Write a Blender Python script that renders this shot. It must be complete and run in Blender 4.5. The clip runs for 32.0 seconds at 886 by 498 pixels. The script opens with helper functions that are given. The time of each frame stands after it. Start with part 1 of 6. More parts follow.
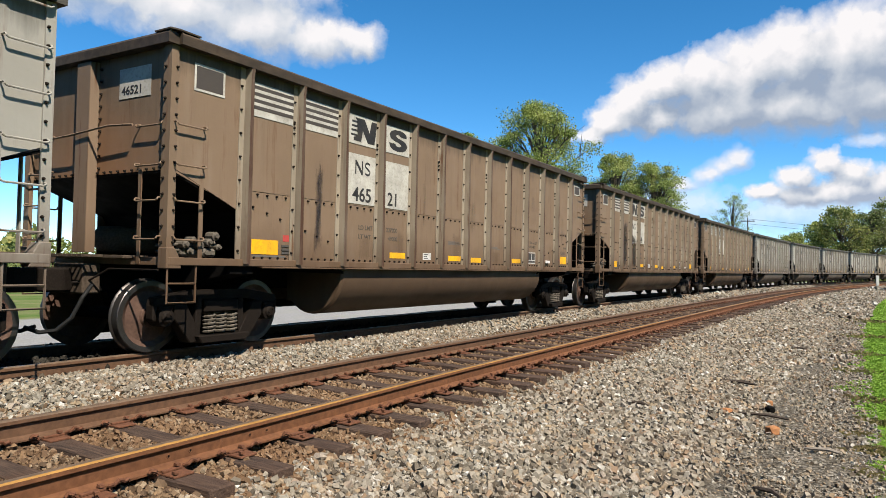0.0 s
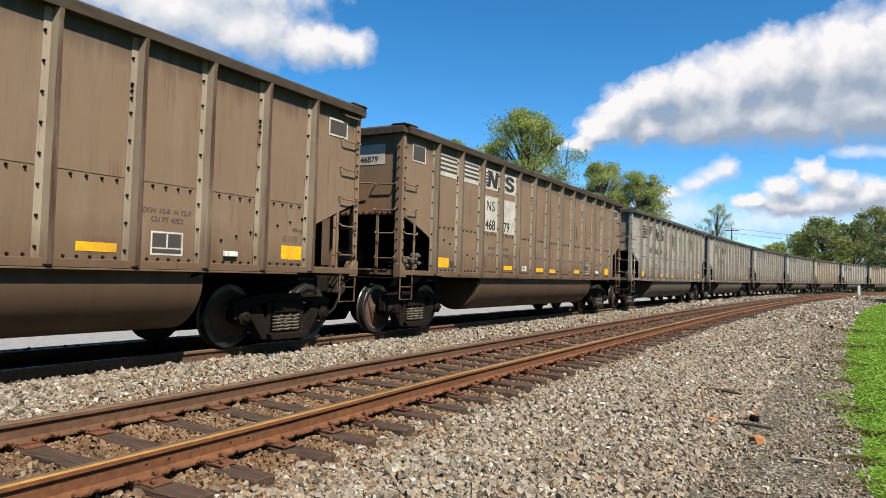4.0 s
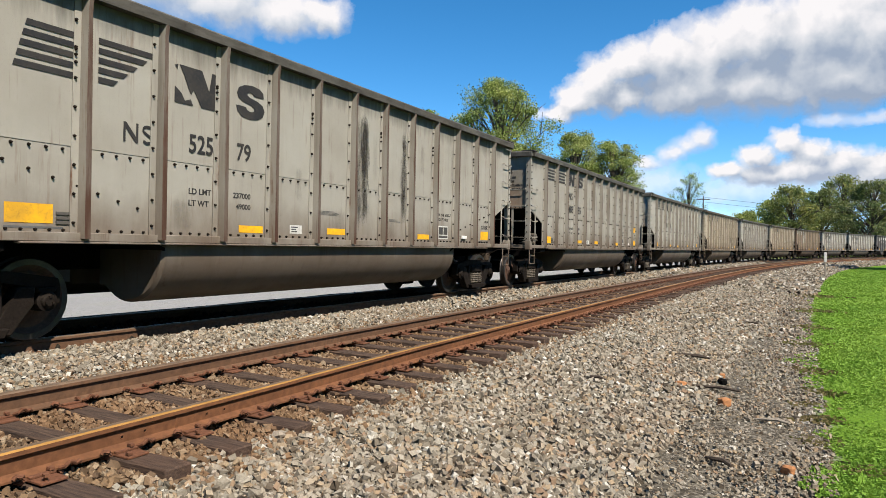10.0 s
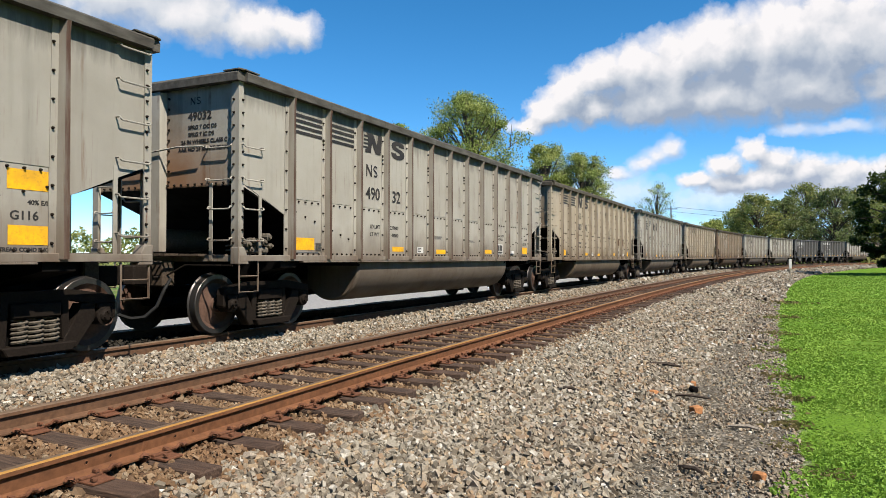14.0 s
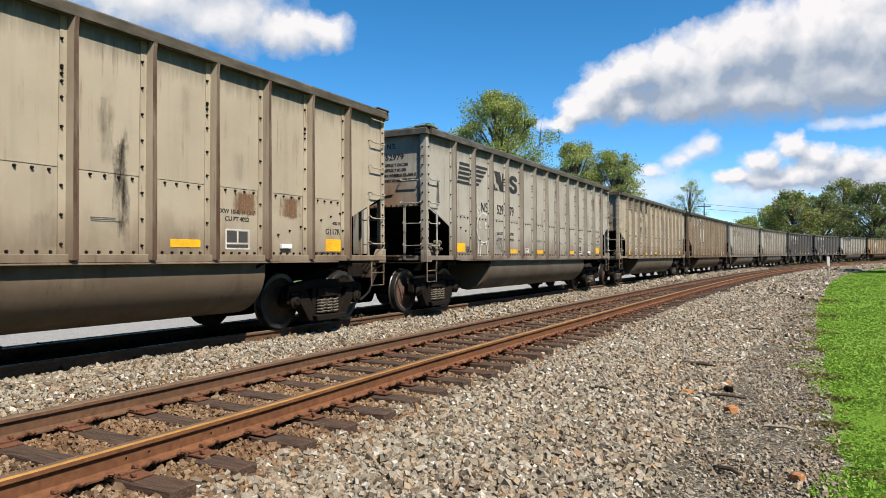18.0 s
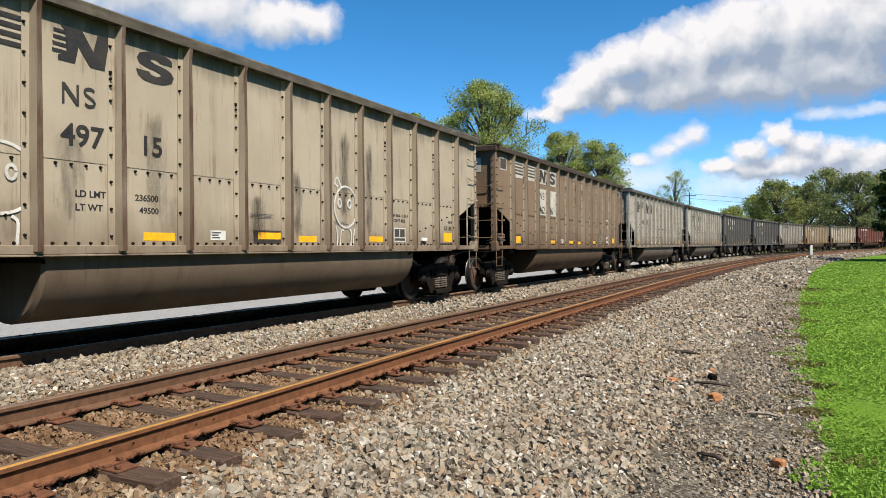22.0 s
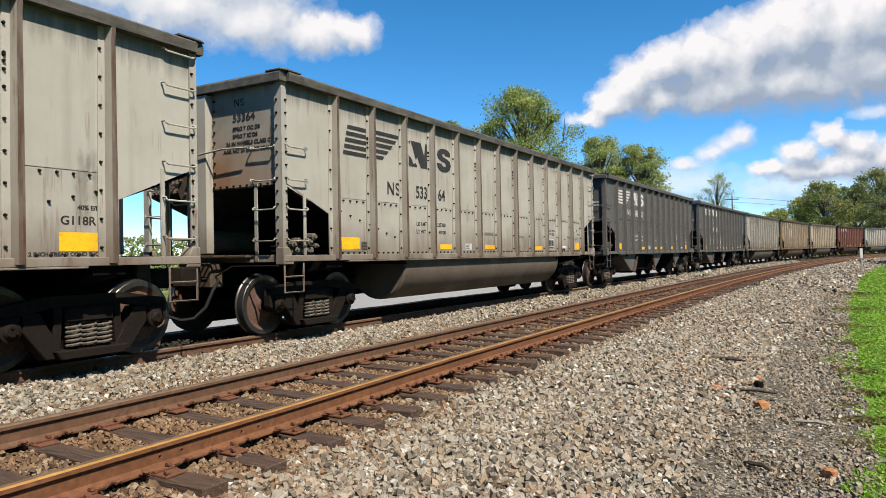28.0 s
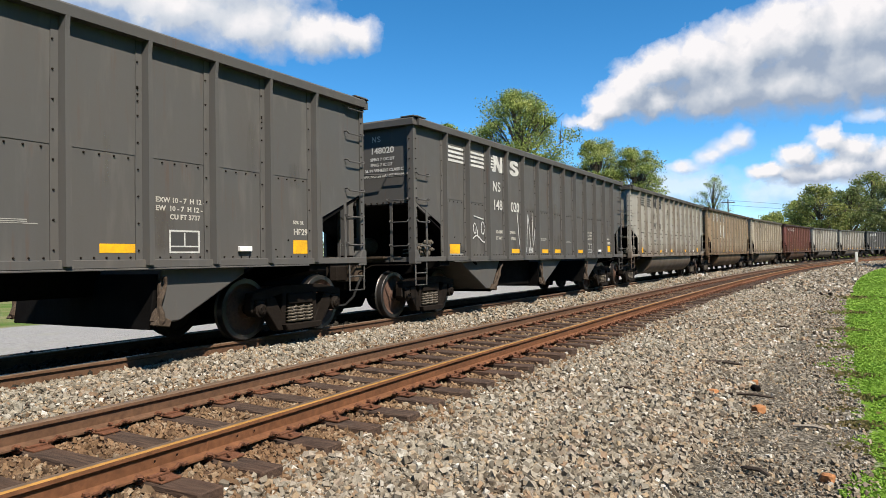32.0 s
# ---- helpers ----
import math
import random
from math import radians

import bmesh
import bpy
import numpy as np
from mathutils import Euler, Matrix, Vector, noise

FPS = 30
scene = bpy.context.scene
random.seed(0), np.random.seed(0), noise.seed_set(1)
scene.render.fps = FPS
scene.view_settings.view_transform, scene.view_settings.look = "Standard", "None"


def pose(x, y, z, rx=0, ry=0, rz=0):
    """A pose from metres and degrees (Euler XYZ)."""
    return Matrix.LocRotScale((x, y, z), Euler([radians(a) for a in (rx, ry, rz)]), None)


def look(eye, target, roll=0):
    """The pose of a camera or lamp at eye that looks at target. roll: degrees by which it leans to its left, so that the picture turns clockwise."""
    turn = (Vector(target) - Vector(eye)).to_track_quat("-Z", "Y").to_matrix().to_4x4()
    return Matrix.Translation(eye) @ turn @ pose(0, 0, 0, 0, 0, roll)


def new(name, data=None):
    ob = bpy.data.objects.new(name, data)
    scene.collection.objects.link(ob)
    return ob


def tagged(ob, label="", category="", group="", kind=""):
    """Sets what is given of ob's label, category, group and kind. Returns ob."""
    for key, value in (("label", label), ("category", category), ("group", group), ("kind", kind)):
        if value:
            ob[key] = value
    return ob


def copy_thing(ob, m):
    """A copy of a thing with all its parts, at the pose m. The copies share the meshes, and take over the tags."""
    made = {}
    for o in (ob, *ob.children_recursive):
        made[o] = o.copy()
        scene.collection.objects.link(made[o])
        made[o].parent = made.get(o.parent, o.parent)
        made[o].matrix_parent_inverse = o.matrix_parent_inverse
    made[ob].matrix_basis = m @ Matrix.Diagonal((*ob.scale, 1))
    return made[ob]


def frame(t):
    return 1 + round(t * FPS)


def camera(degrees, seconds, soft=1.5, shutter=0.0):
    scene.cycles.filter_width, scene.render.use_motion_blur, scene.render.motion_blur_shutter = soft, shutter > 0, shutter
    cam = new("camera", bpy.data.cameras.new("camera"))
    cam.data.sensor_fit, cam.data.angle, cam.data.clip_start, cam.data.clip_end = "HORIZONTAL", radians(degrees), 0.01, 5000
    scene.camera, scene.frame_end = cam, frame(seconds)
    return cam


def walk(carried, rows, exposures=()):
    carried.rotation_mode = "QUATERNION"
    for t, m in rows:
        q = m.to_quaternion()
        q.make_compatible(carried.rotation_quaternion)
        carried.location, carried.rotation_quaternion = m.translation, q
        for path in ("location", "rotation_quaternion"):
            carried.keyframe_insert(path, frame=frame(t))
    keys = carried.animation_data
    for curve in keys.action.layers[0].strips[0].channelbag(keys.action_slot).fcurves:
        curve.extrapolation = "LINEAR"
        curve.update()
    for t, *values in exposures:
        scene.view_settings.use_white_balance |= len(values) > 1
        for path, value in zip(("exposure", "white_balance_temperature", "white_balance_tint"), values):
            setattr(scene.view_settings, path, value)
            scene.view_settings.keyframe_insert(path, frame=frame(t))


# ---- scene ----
cam = camera(65.0, 32.0, soft=0.62)
PATH = [
    (0, (-0.085, -0.032, 1.303), (1.645, 0.97, 1.36), 1.0),
    (0.5, (-0.086, -0.042, 1.304), (1.642, 0.963, 1.363), 0.9),
    (1, (-0.096, -0.05, 1.3), (1.633, 0.953, 1.36), 1.0),
    (1.5, (-0.09, -0.038, 1.297), (1.639, 0.966, 1.353), 1.0),
    (2, (-0.101, -0.045, 1.3), (1.627, 0.96, 1.356), 0.9),
    (2.5, (-0.071, -0.049, 1.295), (1.688, 0.903, 1.331), 0.3),
    (3, (-0.031, -0.027, 1.299), (1.741, 0.899, 1.336), 0.2),
    (3.5, (-0.035, -0.007, 1.307), (1.728, 0.936, 1.375), 1.3),
    (5.5, (-0.056, -0.023, 1.303), (1.659, 1.004, 1.362), 0.7),
    (6, (-0.068, -0.037, 1.301), (1.644, 0.994, 1.366), 0.6),
    (6.5, (-0.072, -0.039, 1.3), (1.639, 0.994, 1.366), 0.7),
    (7, (-0.076, -0.044, 1.304), (1.633, 0.993, 1.367), 0.8),
    (7.5, (-0.076, -0.028, 1.302), (1.631, 1.014, 1.361), 0.9),
    (8, (-0.071, -0.022, 1.303), (1.632, 1.027, 1.361), 0.8),
    (8.5, (-0.068, -0.024, 1.295), (1.634, 1.026, 1.351), 0.4),
    (9, (-0.086, -0.039, 1.295), (1.616, 1.009, 1.343), 0.2),
    (9.5, (-0.069, -0.055, 1.292), (1.692, 0.894, 1.306), 0.5),
    (10, (-0.047, -0.027, 1.29), (1.737, 0.877, 1.285), 0.9),
    (10.5, (-0.039, -0.02, 1.29), (1.75, 0.874, 1.284), 0.7),
    (11, (-0.034, -0.032, 1.291), (1.761, 0.848, 1.284), 0.5),
    (11.5, (-0.035, -0.043, 1.292), (1.777, 0.803, 1.286), 0.2),
    (12, (-0.021, -0.022, 1.294), (1.793, 0.822, 1.288), 0.5),
    (12.5, (-0.016, -0.014, 1.294), (1.799, 0.826, 1.297), 0.4),
    (13, (-0.027, -0.028, 1.297), (1.791, 0.804, 1.311), 0.3),
    (13.5, (-0.029, -0.036, 1.302), (1.791, 0.794, 1.327), 0.1),
    (14, (-0.028, -0.031, 1.3), (1.79, 0.801, 1.333), -0.1),
    (14.5, (-0.037, -0.043, 1.302), (1.778, 0.794, 1.336), -0.1),
    (15, (-0.03, -0.029, 1.311), (1.782, 0.817, 1.36), 0.2),
    (15.5, (-0.047, -0.023, 1.308), (1.748, 0.859, 1.362), 0.7),
    (17.5, (-0.063, -0.039, 1.298), (1.713, 0.88, 1.348), 0.1),
    (18, (-0.041, -0.031, 1.294), (1.74, 0.878, 1.326), -0.4),
    (18.5, (-0.048, -0.027, 1.298), (1.732, 0.885, 1.331), 0.2),
    (19, (-0.044, -0.019, 1.296), (1.742, 0.881, 1.326), 0.8),
    (19.5, (-0.057, -0.035, 1.29), (1.731, 0.862, 1.318), 0.2),
    (20, (-0.068, -0.04, 1.295), (1.72, 0.855, 1.307), -0.3),
    (20.5, (-0.056, -0.024, 1.296), (1.731, 0.875, 1.305), -0.3),
    (21, (-0.045, -0.033, 1.291), (1.741, 0.869, 1.299), -0.6),
    (21.5, (-0.034, -0.035, 1.294), (1.756, 0.858, 1.301), -0.8),
    (22, (-0.031, -0.04, 1.293), (1.767, 0.836, 1.296), -0.6),
    (22.5, (-0.025, -0.032, 1.293), (1.773, 0.843, 1.299), -0.9),
    (23, (-0.041, -0.05, 1.297), (1.757, 0.825, 1.305), -0.9),
    (23.5, (-0.038, -0.041, 1.299), (1.759, 0.836, 1.317), -1.2),
    (24, (-0.035, -0.043, 1.301), (1.747, 0.865, 1.335), -1.7),
    (24.5, (-0.042, -0.04, 1.309), (1.73, 0.887, 1.356), -1.2),
    (25, (-0.048, -0.036, 1.306), (1.721, 0.896, 1.359), -0.5),
    (25.5, (-0.054, -0.023, 1.311), (1.705, 0.926, 1.368), -0.3),
    (27.5, (-0.056, -0.034, 1.295), (1.691, 0.939, 1.324), -1.0),
    (28, (-0.06, -0.044, 1.297), (1.688, 0.928, 1.323), -1.2),
    (28.5, (-0.055, -0.036, 1.3), (1.692, 0.938, 1.325), -0.9),
    (29, (-0.049, -0.025, 1.299), (1.698, 0.95, 1.323), -0.9),
    (29.5, (-0.052, -0.03, 1.298), (1.693, 0.947, 1.324), -0.9),
    (30, (-0.051, -0.04, 1.302), (1.693, 0.939, 1.331), -1.5),
    (30.5, (-0.051, -0.037, 1.3), (1.69, 0.947, 1.332), -1.3),
    (31, (-0.054, -0.03, 1.296), (1.693, 0.941, 1.327), -0.9),
    (31.5, (-0.051, -0.028, 1.299), (1.702, 0.934, 1.33), -1.0),
    (32, (-0.045, -0.028, 1.309), (1.708, 0.935, 1.342), -1.1),
]
walk(cam, [(t, look(eye, target, roll)) for t, eye, target, roll in PATH])
import itertools

# ---------------------------------------------------------------- light
SUN_FROM = Vector((-0.50, -1.0, 1.33)).normalized()
world = bpy.data.worlds.new("sky")
scene.world = world
world.use_nodes = True
wn, wl = world.node_tree.nodes, world.node_tree.links
sky = wn.new("ShaderNodeTexSky")
sky.sky_type = "NISHITA"
sky.sun_disc = False
sky.sun_elevation = math.asin(SUN_FROM.z)
sky.sun_rotation = math.atan2(SUN_FROM.x, SUN_FROM.y)
sky.air_density, sky.dust_density, sky.ozone_density = 0.85, 0.05, 2.6
sky.altitude = 2500.0
wn["Background"].inputs["Strength"].default_value = 0.100
rich = wn.new("ShaderNodeHueSaturation")
rich.inputs["Hue"].default_value, rich.inputs["Saturation"].default_value = 0.492, 1.30
wl.new(sky.outputs[0], rich.inputs["Color"])
wl.new(rich.outputs[0], wn["Background"].inputs["Color"])
sun = new("sun", bpy.data.lights.new("sun", "SUN"))
sun.data.energy, sun.data.angle, sun.data.color = 5.0, radians(0.53), (1.0, 0.915, 0.79)
sun.matrix_world = look(SUN_FROM * 50, (0, 0, 0))
scene.view_settings.exposure = 0.95

# ---------------------------------------------------------------- plan
# Two canted tracks on one tightening right-hand bend; s: metres along the near rail, lat: metres to its left.
CANT, CANT2, RISE2, OFFSET2, HALF_GAUGE = 0.02836, 0.0043, 0.18, 3.303, 0.7525
PITCH_CAR, LENGTH, BODY_UP = 15.915, 14.49, 0.03
BEND_END = 190.0


def bend(x):
    """y of the near rail at x, its slope, and how far the ground has risen there."""
    q = np.minimum(x, BEND_END)
    slope = -0.0034 - 0.000428 * q - 1.4754e-5 * q * q
    up = 0.0461 * (q / 100) + 0.245 * (q / 100) ** 2
    return 4.3686 - 0.0034 * q - 0.000214 * q * q - 4.918e-6 * q**3 + (x - q) * slope, slope, np.where(x > -30, up, 0)


GRID_X = np.arange(-60.0, 700.0, 0.25)
GRID_S = np.concatenate([[0.0], np.cumsum(np.hypot(np.diff(GRID_X), np.diff(bend(GRID_X)[0])))])
GRID_S -= np.interp(0.0, GRID_X, GRID_S)


def places(s, lat, z):
    x = np.interp(s, GRID_S, GRID_X)
    y, slope, up = bend(x)
    size = np.hypot(slope, 1)
    return np.stack([x - slope / size * lat, y + lat / size, z + up], -1)


def place(s, lat, z):
    return Vector(places(np.float64(s), lat, z))


def track_frame(s, low_lat, low_z):
    """The pose of a canted track's middle, x along the track, y across to the left, z up from the rail heads."""
    slope = float(bend(np.interp(s, GRID_S, GRID_X))[1])
    ahead = Vector((1, slope, 0)).normalized()
    cant = CANT2 if low_lat else CANT
    left = Vector((-ahead.y, ahead.x, 0)) * math.cos(cant) + Vector((0, 0, math.sin(cant)))
    m = Matrix((ahead, left, ahead.cross(left))).transposed().to_4x4()
    sag = 0.0 if low_lat else 0.028 * (1 - smooth(4.0, 8.5, s))
    m.translation = place(s, low_lat, low_z - sag) + left * HALF_GAUGE
    return m


def smooth(a, b, x):
    t = min(1.0, max(0.0, (x - a) / (b - a)))
    return t * t * (3 - 2 * t)


def ground_z(lat, s=0.0):
    rows = ((-900, 3.0), (-60, 0.6), (-14, -0.45), (-4.8, -0.60), (-3.8, -0.61), (-2.6, -0.50), (-1.0, -0.365), (-0.66, -0.345), (-0.45, -0.300), (2.2, -0.200),
            (2.6, -0.05), (2.9, 0.0), (3.3, 0.01), (5.2, 0.04), (6.3, 0.03), (7.4, -0.30), (8.2, -0.36), (22, -0.40), (60, -1.0), (400, -2.0), (3000, -2.0))
    for (a, za), (b, zb) in zip(rows, rows[1:]):
        if lat <= b:
            return za + (zb - za) * max(0.0, (lat - a) / (b - a))
    return rows[-1][1]


# ---------------------------------------------------------------- material helpers
class Nodes:
    def __init__(self, name):
        self.mat = bpy.data.materials.new(name)
        self.mat.use_nodes = True
        self.n, self.l = self.mat.node_tree.nodes, self.mat.node_tree.links
        self.bsdf = self.n["Principled BSDF"]

    def put(self, socket, value):
        if isinstance(value, bpy.types.NodeSocket):
            self.l.new(value, socket)
        elif value is not None:
            if socket.type == "RGBA" and len(value) == 3:
                value = (*value, 1)
            socket.default_value = value

    def coords(self, kind="Object", scale=(1, 1, 1), shift=None):
        tex = self.n.new("ShaderNodeTexCoord").outputs[kind]
        m = self.n.new("ShaderNodeMapping")
        m.inputs["Scale"].default_value = scale
        self.l.new(tex, m.inputs["Vector"])
        if shift is not None:
            self.l.new(shift, m.inputs["Location"])
        return m.outputs[0]

    def noise(self, vector, scale, detail=4.0, rough=0.6, out="Fac"):
        n = self.n.new("ShaderNodeTexNoise")
        n.inputs["Scale"].default_value, n.inputs["Detail"].default_value, n.inputs["Roughness"].default_value = scale, detail, rough
        self.l.new(vector, n.inputs["Vector"])
        return n.outputs[out]

    def ramp(self, value, low, high, a=0.0, b=1.0):
        n = self.n.new("ShaderNodeMapRange")
        self.put(n.inputs["Value"], value)
        for key, v in (("From Min", low), ("From Max", high), ("To Min", a), ("To Max", b)):
            n.inputs[key].default_value = v
        return n.outputs[0]

    def math(self, op, a, b=None):
        n = self.n.new("ShaderNodeMath")
        n.operation = op
        self.put(n.inputs[0], a)
        if b is not None:
            self.put(n.inputs[1], b)
        return n.outputs[0]

    def blend(self, a, b, reach=0.45):
        """The larger of two values, with a rounded join."""
        out = self.math("SMOOTH_MAX", a, b)
        out.node.inputs[2].default_value = reach
        return out

    def mix(self, fac, a, b, blend="MIX"):
        n = self.n.new("ShaderNodeMix")
        n.data_type, n.blend_type = "RGBA", blend
        self.put(n.inputs[0], fac)
        self.put(n.inputs[6], a)
        self.put(n.inputs[7], b)
        return n.outputs[2]

    def colours(self, value, stops):
        n = self.n.new("ShaderNodeValToRGB")
        while len(n.color_ramp.elements) < len(stops):
            n.color_ramp.elements.new(0.5)
        for e, (p, c) in zip(n.color_ramp.elements, stops):
            e.position, e.color = p, (*c, 1)
        self.put(n.inputs[0], value)
        return n.outputs[0]

    def bump(self, height, strength=0.3, distance=0.01):
        n = self.n.new("ShaderNodeBump")
        n.inputs["Strength"].default_value, n.inputs["Distance"].default_value = strength, distance
        self.l.new(height, n.inputs["Height"])
        self.l.new(n.outputs[0], self.bsdf.inputs["Normal"])

    def random_shift(self):
        info = self.n.new("ShaderNodeObjectInfo")
        return self.math("MULTIPLY", info.outputs["Random"], 37.0)

    def done(self, colour, rough=0.7, metal=0.0, shine=0.22):
        self.bsdf.inputs["Specular IOR Level"].default_value = shine
        self.put(self.bsdf.inputs["Base Color"], colour)
        self.put(self.bsdf.inputs["Roughness"], rough)
        self.put(self.bsdf.inputs["Metallic"], metal)
        return self.mat


def simple(name, colour, rough=0.7, metal=0.0, grain=30.0, amount=0.25, blotch=2.0, bump=0.15, shine=0.22):
    """A plain surface with grain and blotches at two scales."""
    k = Nodes(name)
    v = k.coords(shift=k.random_shift())
    fine, wide = k.noise(v, grain), k.noise(v, blotch, 3)
    c = k.mix(k.ramp(fine, 0.3, 0.7), [x * (1 - amount) for x in colour], [min(1, x * (1 + amount)) for x in colour])
    c = k.mix(k.ramp(wide, 0.35, 0.7, 0, 0.5), c, [x * 0.55 for x in colour])
    k.bump(fine, bump, 0.004)
    return k.done(c, k.ramp(wide, 0.3, 0.7, rough - 0.1, min(1, rough + 0.1)), metal, shine)


def stain_material():
    """Thin dirt that has run down: broken into soft streaks, fading out towards its rim."""
    k = Nodes("run_dirt")
    info = k.n.new("ShaderNodeObjectInfo")
    shift = k.math("MULTIPLY", info.outputs["Random"], 37.0)
    sep = k.n.new("ShaderNodeSeparateXYZ")
    k.l.new(k.coords("Generated"), sep.inputs[0])
    fx = k.math("SUBTRACT", 1.0, k.math("ABSOLUTE", k.math("SUBTRACT", k.math("MULTIPLY", sep.outputs[0], 2.0), 1.0)))
    fy = k.math("SUBTRACT", 1.0, k.math("ABSOLUTE", k.math("SUBTRACT", k.math("MULTIPLY", sep.outputs[1], 2.0), 1.0)))
    rim = k.math("MULTIPLY", k.ramp(fx, 0.0, 0.8), k.ramp(fy, 0.0, 0.45))
    runs = k.noise(k.coords(scale=(17, 2.2, 1), shift=shift), 1.0, 6, 0.68)
    bits = k.noise(k.coords(scale=(40, 22, 1), shift=shift), 1.0, 4, 0.7)
    f = k.math("ADD", k.math("ADD", k.math("MULTIPLY", runs, 0.9), k.math("MULTIPLY", bits, 0.35)), k.math("MULTIPLY", rim, 0.42))
    k.put(k.bsdf.inputs["Alpha"], k.math("MULTIPLY", k.ramp(f, 0.82, 1.16, 0, 1), k.math("MULTIPLY", info.outputs["Alpha"], k.ramp(rim, 0.0, 0.3))))
    return k.done(info.outputs["Color"], 0.8, 0.0, 0.1)


def car_paint(name, rust=0.3, dirt=0.35, coal=0.0, streak=1.0, spray=False, chord_shade_dust=False, low=1.0, worn=0.0, wear=(0.0355, 0.0184, 0.0106)):
    """Weathered freight car paint over the object's own colour: streaks down, rust, dust."""
    k = Nodes(name)
    info = k.n.new("ShaderNodeObjectInfo")
    shift = k.math("MULTIPLY", info.outputs["Random"], 37.0)
    v = k.coords(shift=shift)
    down = k.coords(scale=(9, 9, 0.45), shift=shift)
    fine, wide = k.noise(v, 40, 3), k.noise(v, 0.8, 5)
    runs = k.noise(k.coords(scale=(4, 4, 0.22), shift=shift), 1.0, 5, 0.6)
    c = k.mix(k.ramp(wide, 0.35, 0.72, 0, 0.55 * dirt), info.outputs["Color"], (0.0922, 0.0652, 0.0411))
    c = k.mix(k.ramp(runs, 0.55, 0.8, 0, 0.5 * dirt * streak), c, (0.0426, 0.0319, 0.0234))
    pale = k.noise(k.coords(scale=(3, 3, 0.5), shift=shift), 1.3, 4)
    c = k.mix(k.ramp(pale, 0.55, 0.8, 0, 0.2), c, k.mix(0.4, info.outputs["Color"], (0.4255, 0.3901, 0.3262)))
    spots = k.math("MULTIPLY", k.ramp(k.noise(down, 1.3, 6, 0.7), 0.56, 0.66), k.ramp(k.noise(v, 1.8, 4), 0.42, 0.6))
    c = k.mix(k.math("MULTIPLY", spots, rust), c, (0.0922, 0.0355, 0.0156))
    c = k.mix(k.ramp(k.noise(v, 150, 2), 0.62, 0.72, 0, 0.35 * dirt), c, (0.0355, 0.0284, 0.0213))
    if low:
        # brown dust thrown up by the wheels over the foot of the car
        foot = k.n.new("ShaderNodeSeparateXYZ")
        k.l.new(k.coords(), foot.inputs[0])
        reach = k.math("ADD", foot.outputs[2], k.math("MULTIPLY", k.math("SUBTRACT", k.noise(k.coords(scale=(1.2, 1.2, 0.5), shift=shift), 1.5, 6, 0.65), 0.5), 1.1))
        c = k.mix(k.ramp(reach, 1.72, 0.92, 0, 0.8 * low), c, (0.07, 0.039, 0.021))
    if worn:
        # rubbed and rusted along the outer edge of a rib
        c = k.mix(k.ramp(k.noise(k.coords(scale=(6, 6, 0.7), shift=shift), 1.4, 6, 0.7), 0.35, 0.6, 0.6 * worn, worn), c, wear)
    if chord_shade_dust:
        # chord shadow painted as a ragged dark band, mixed with coal dust streaks
        tall = k.n.new("ShaderNodeSeparateXYZ")
        k.l.new(k.coords(), tall.inputs[0])
        edge = k.math("ADD", tall.outputs[2], k.math("MULTIPLY", k.math("SUBTRACT", k.noise(k.coords(scale=(5, 5, 0.5), shift=shift), 1.3, 6, 0.7), 0.5), 0.75))
        c = k.mix(k.ramp(edge, 3.34, 3.64, 0, 0.6), c, (0.0213, 0.0184, 0.0156))
    if spray:
        # mud and brake dust flung up over the lower middle of the end
        ball = k.n.new("ShaderNodeVectorMath")
        ball.operation = "LENGTH"
        k.l.new(k.coords(scale=(0.0, 0.75, 1.15)), ball.inputs[0])
        blot = k.math("ADD", ball.outputs["Value"], k.math("MULTIPLY", k.math("SUBTRACT", k.noise(v, 2.5, 5), 0.5), 0.7))
        c = k.mix(k.ramp(blot, 1.2, 0.35, 0, 0.88), c, (0.19, 0.10, 0.052))
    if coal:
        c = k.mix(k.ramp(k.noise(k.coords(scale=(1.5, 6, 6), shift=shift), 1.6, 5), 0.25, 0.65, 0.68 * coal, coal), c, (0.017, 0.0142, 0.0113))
    k.bump(k.math("ADD", k.math("MULTIPLY", wide, 2.0), k.math("MULTIPLY", fine, 0.12)), 0.22, 0.02)
    return k.done(c, k.ramp(wide, 0.3, 0.7, 0.5, 0.78), 0.0)


def lettering_paint():
    k = Nodes("lettering_paint")
    info = k.n.new("ShaderNodeObjectInfo")
    v = k.coords(shift=k.math("MULTIPLY", info.outputs["Random"], 37.0))
    worn = k.ramp(k.noise(v, 22, 5, 0.7), 0.5, 0.72, 0, 0.4)
    c = k.mix(worn, info.outputs["Color"], (0.06, 0.051, 0.04))
    c = k.mix(k.ramp(k.noise(v, 3, 4), 0.4, 0.75, 0, 0.45), c, (0.06, 0.05, 0.039))
    return k.done(c, 0.6)


PAINT = car_paint("car_paint", 0.45, 0.5)
PAINT_STAKE = car_paint("stake_paint", 0.95, 0.55, streak=1.6)
PAINT_EDGE = car_paint("stake_edge_paint", 0.9, 1.0, streak=1.4, worn=0.96, wear=(0.05, 0.022, 0.013))
PAINT_WEB = car_paint("stake_web_paint", 0.9, 0.9, streak=1.8, worn=0.3, wear=(0.10, 0.075, 0.05))
STAIN = stain_material()
PAINT_TOP = car_paint("upper_sheet_paint", 0.45, 0.5, chord_shade_dust=True)
PAINT_CHORD = car_paint("chord_paint", 0.5, 0.7, coal=0.88)
PAINT_END = car_paint("end_paint", 0.9, 1.4, spray=True, low=0.0)
LETTER = lettering_paint()
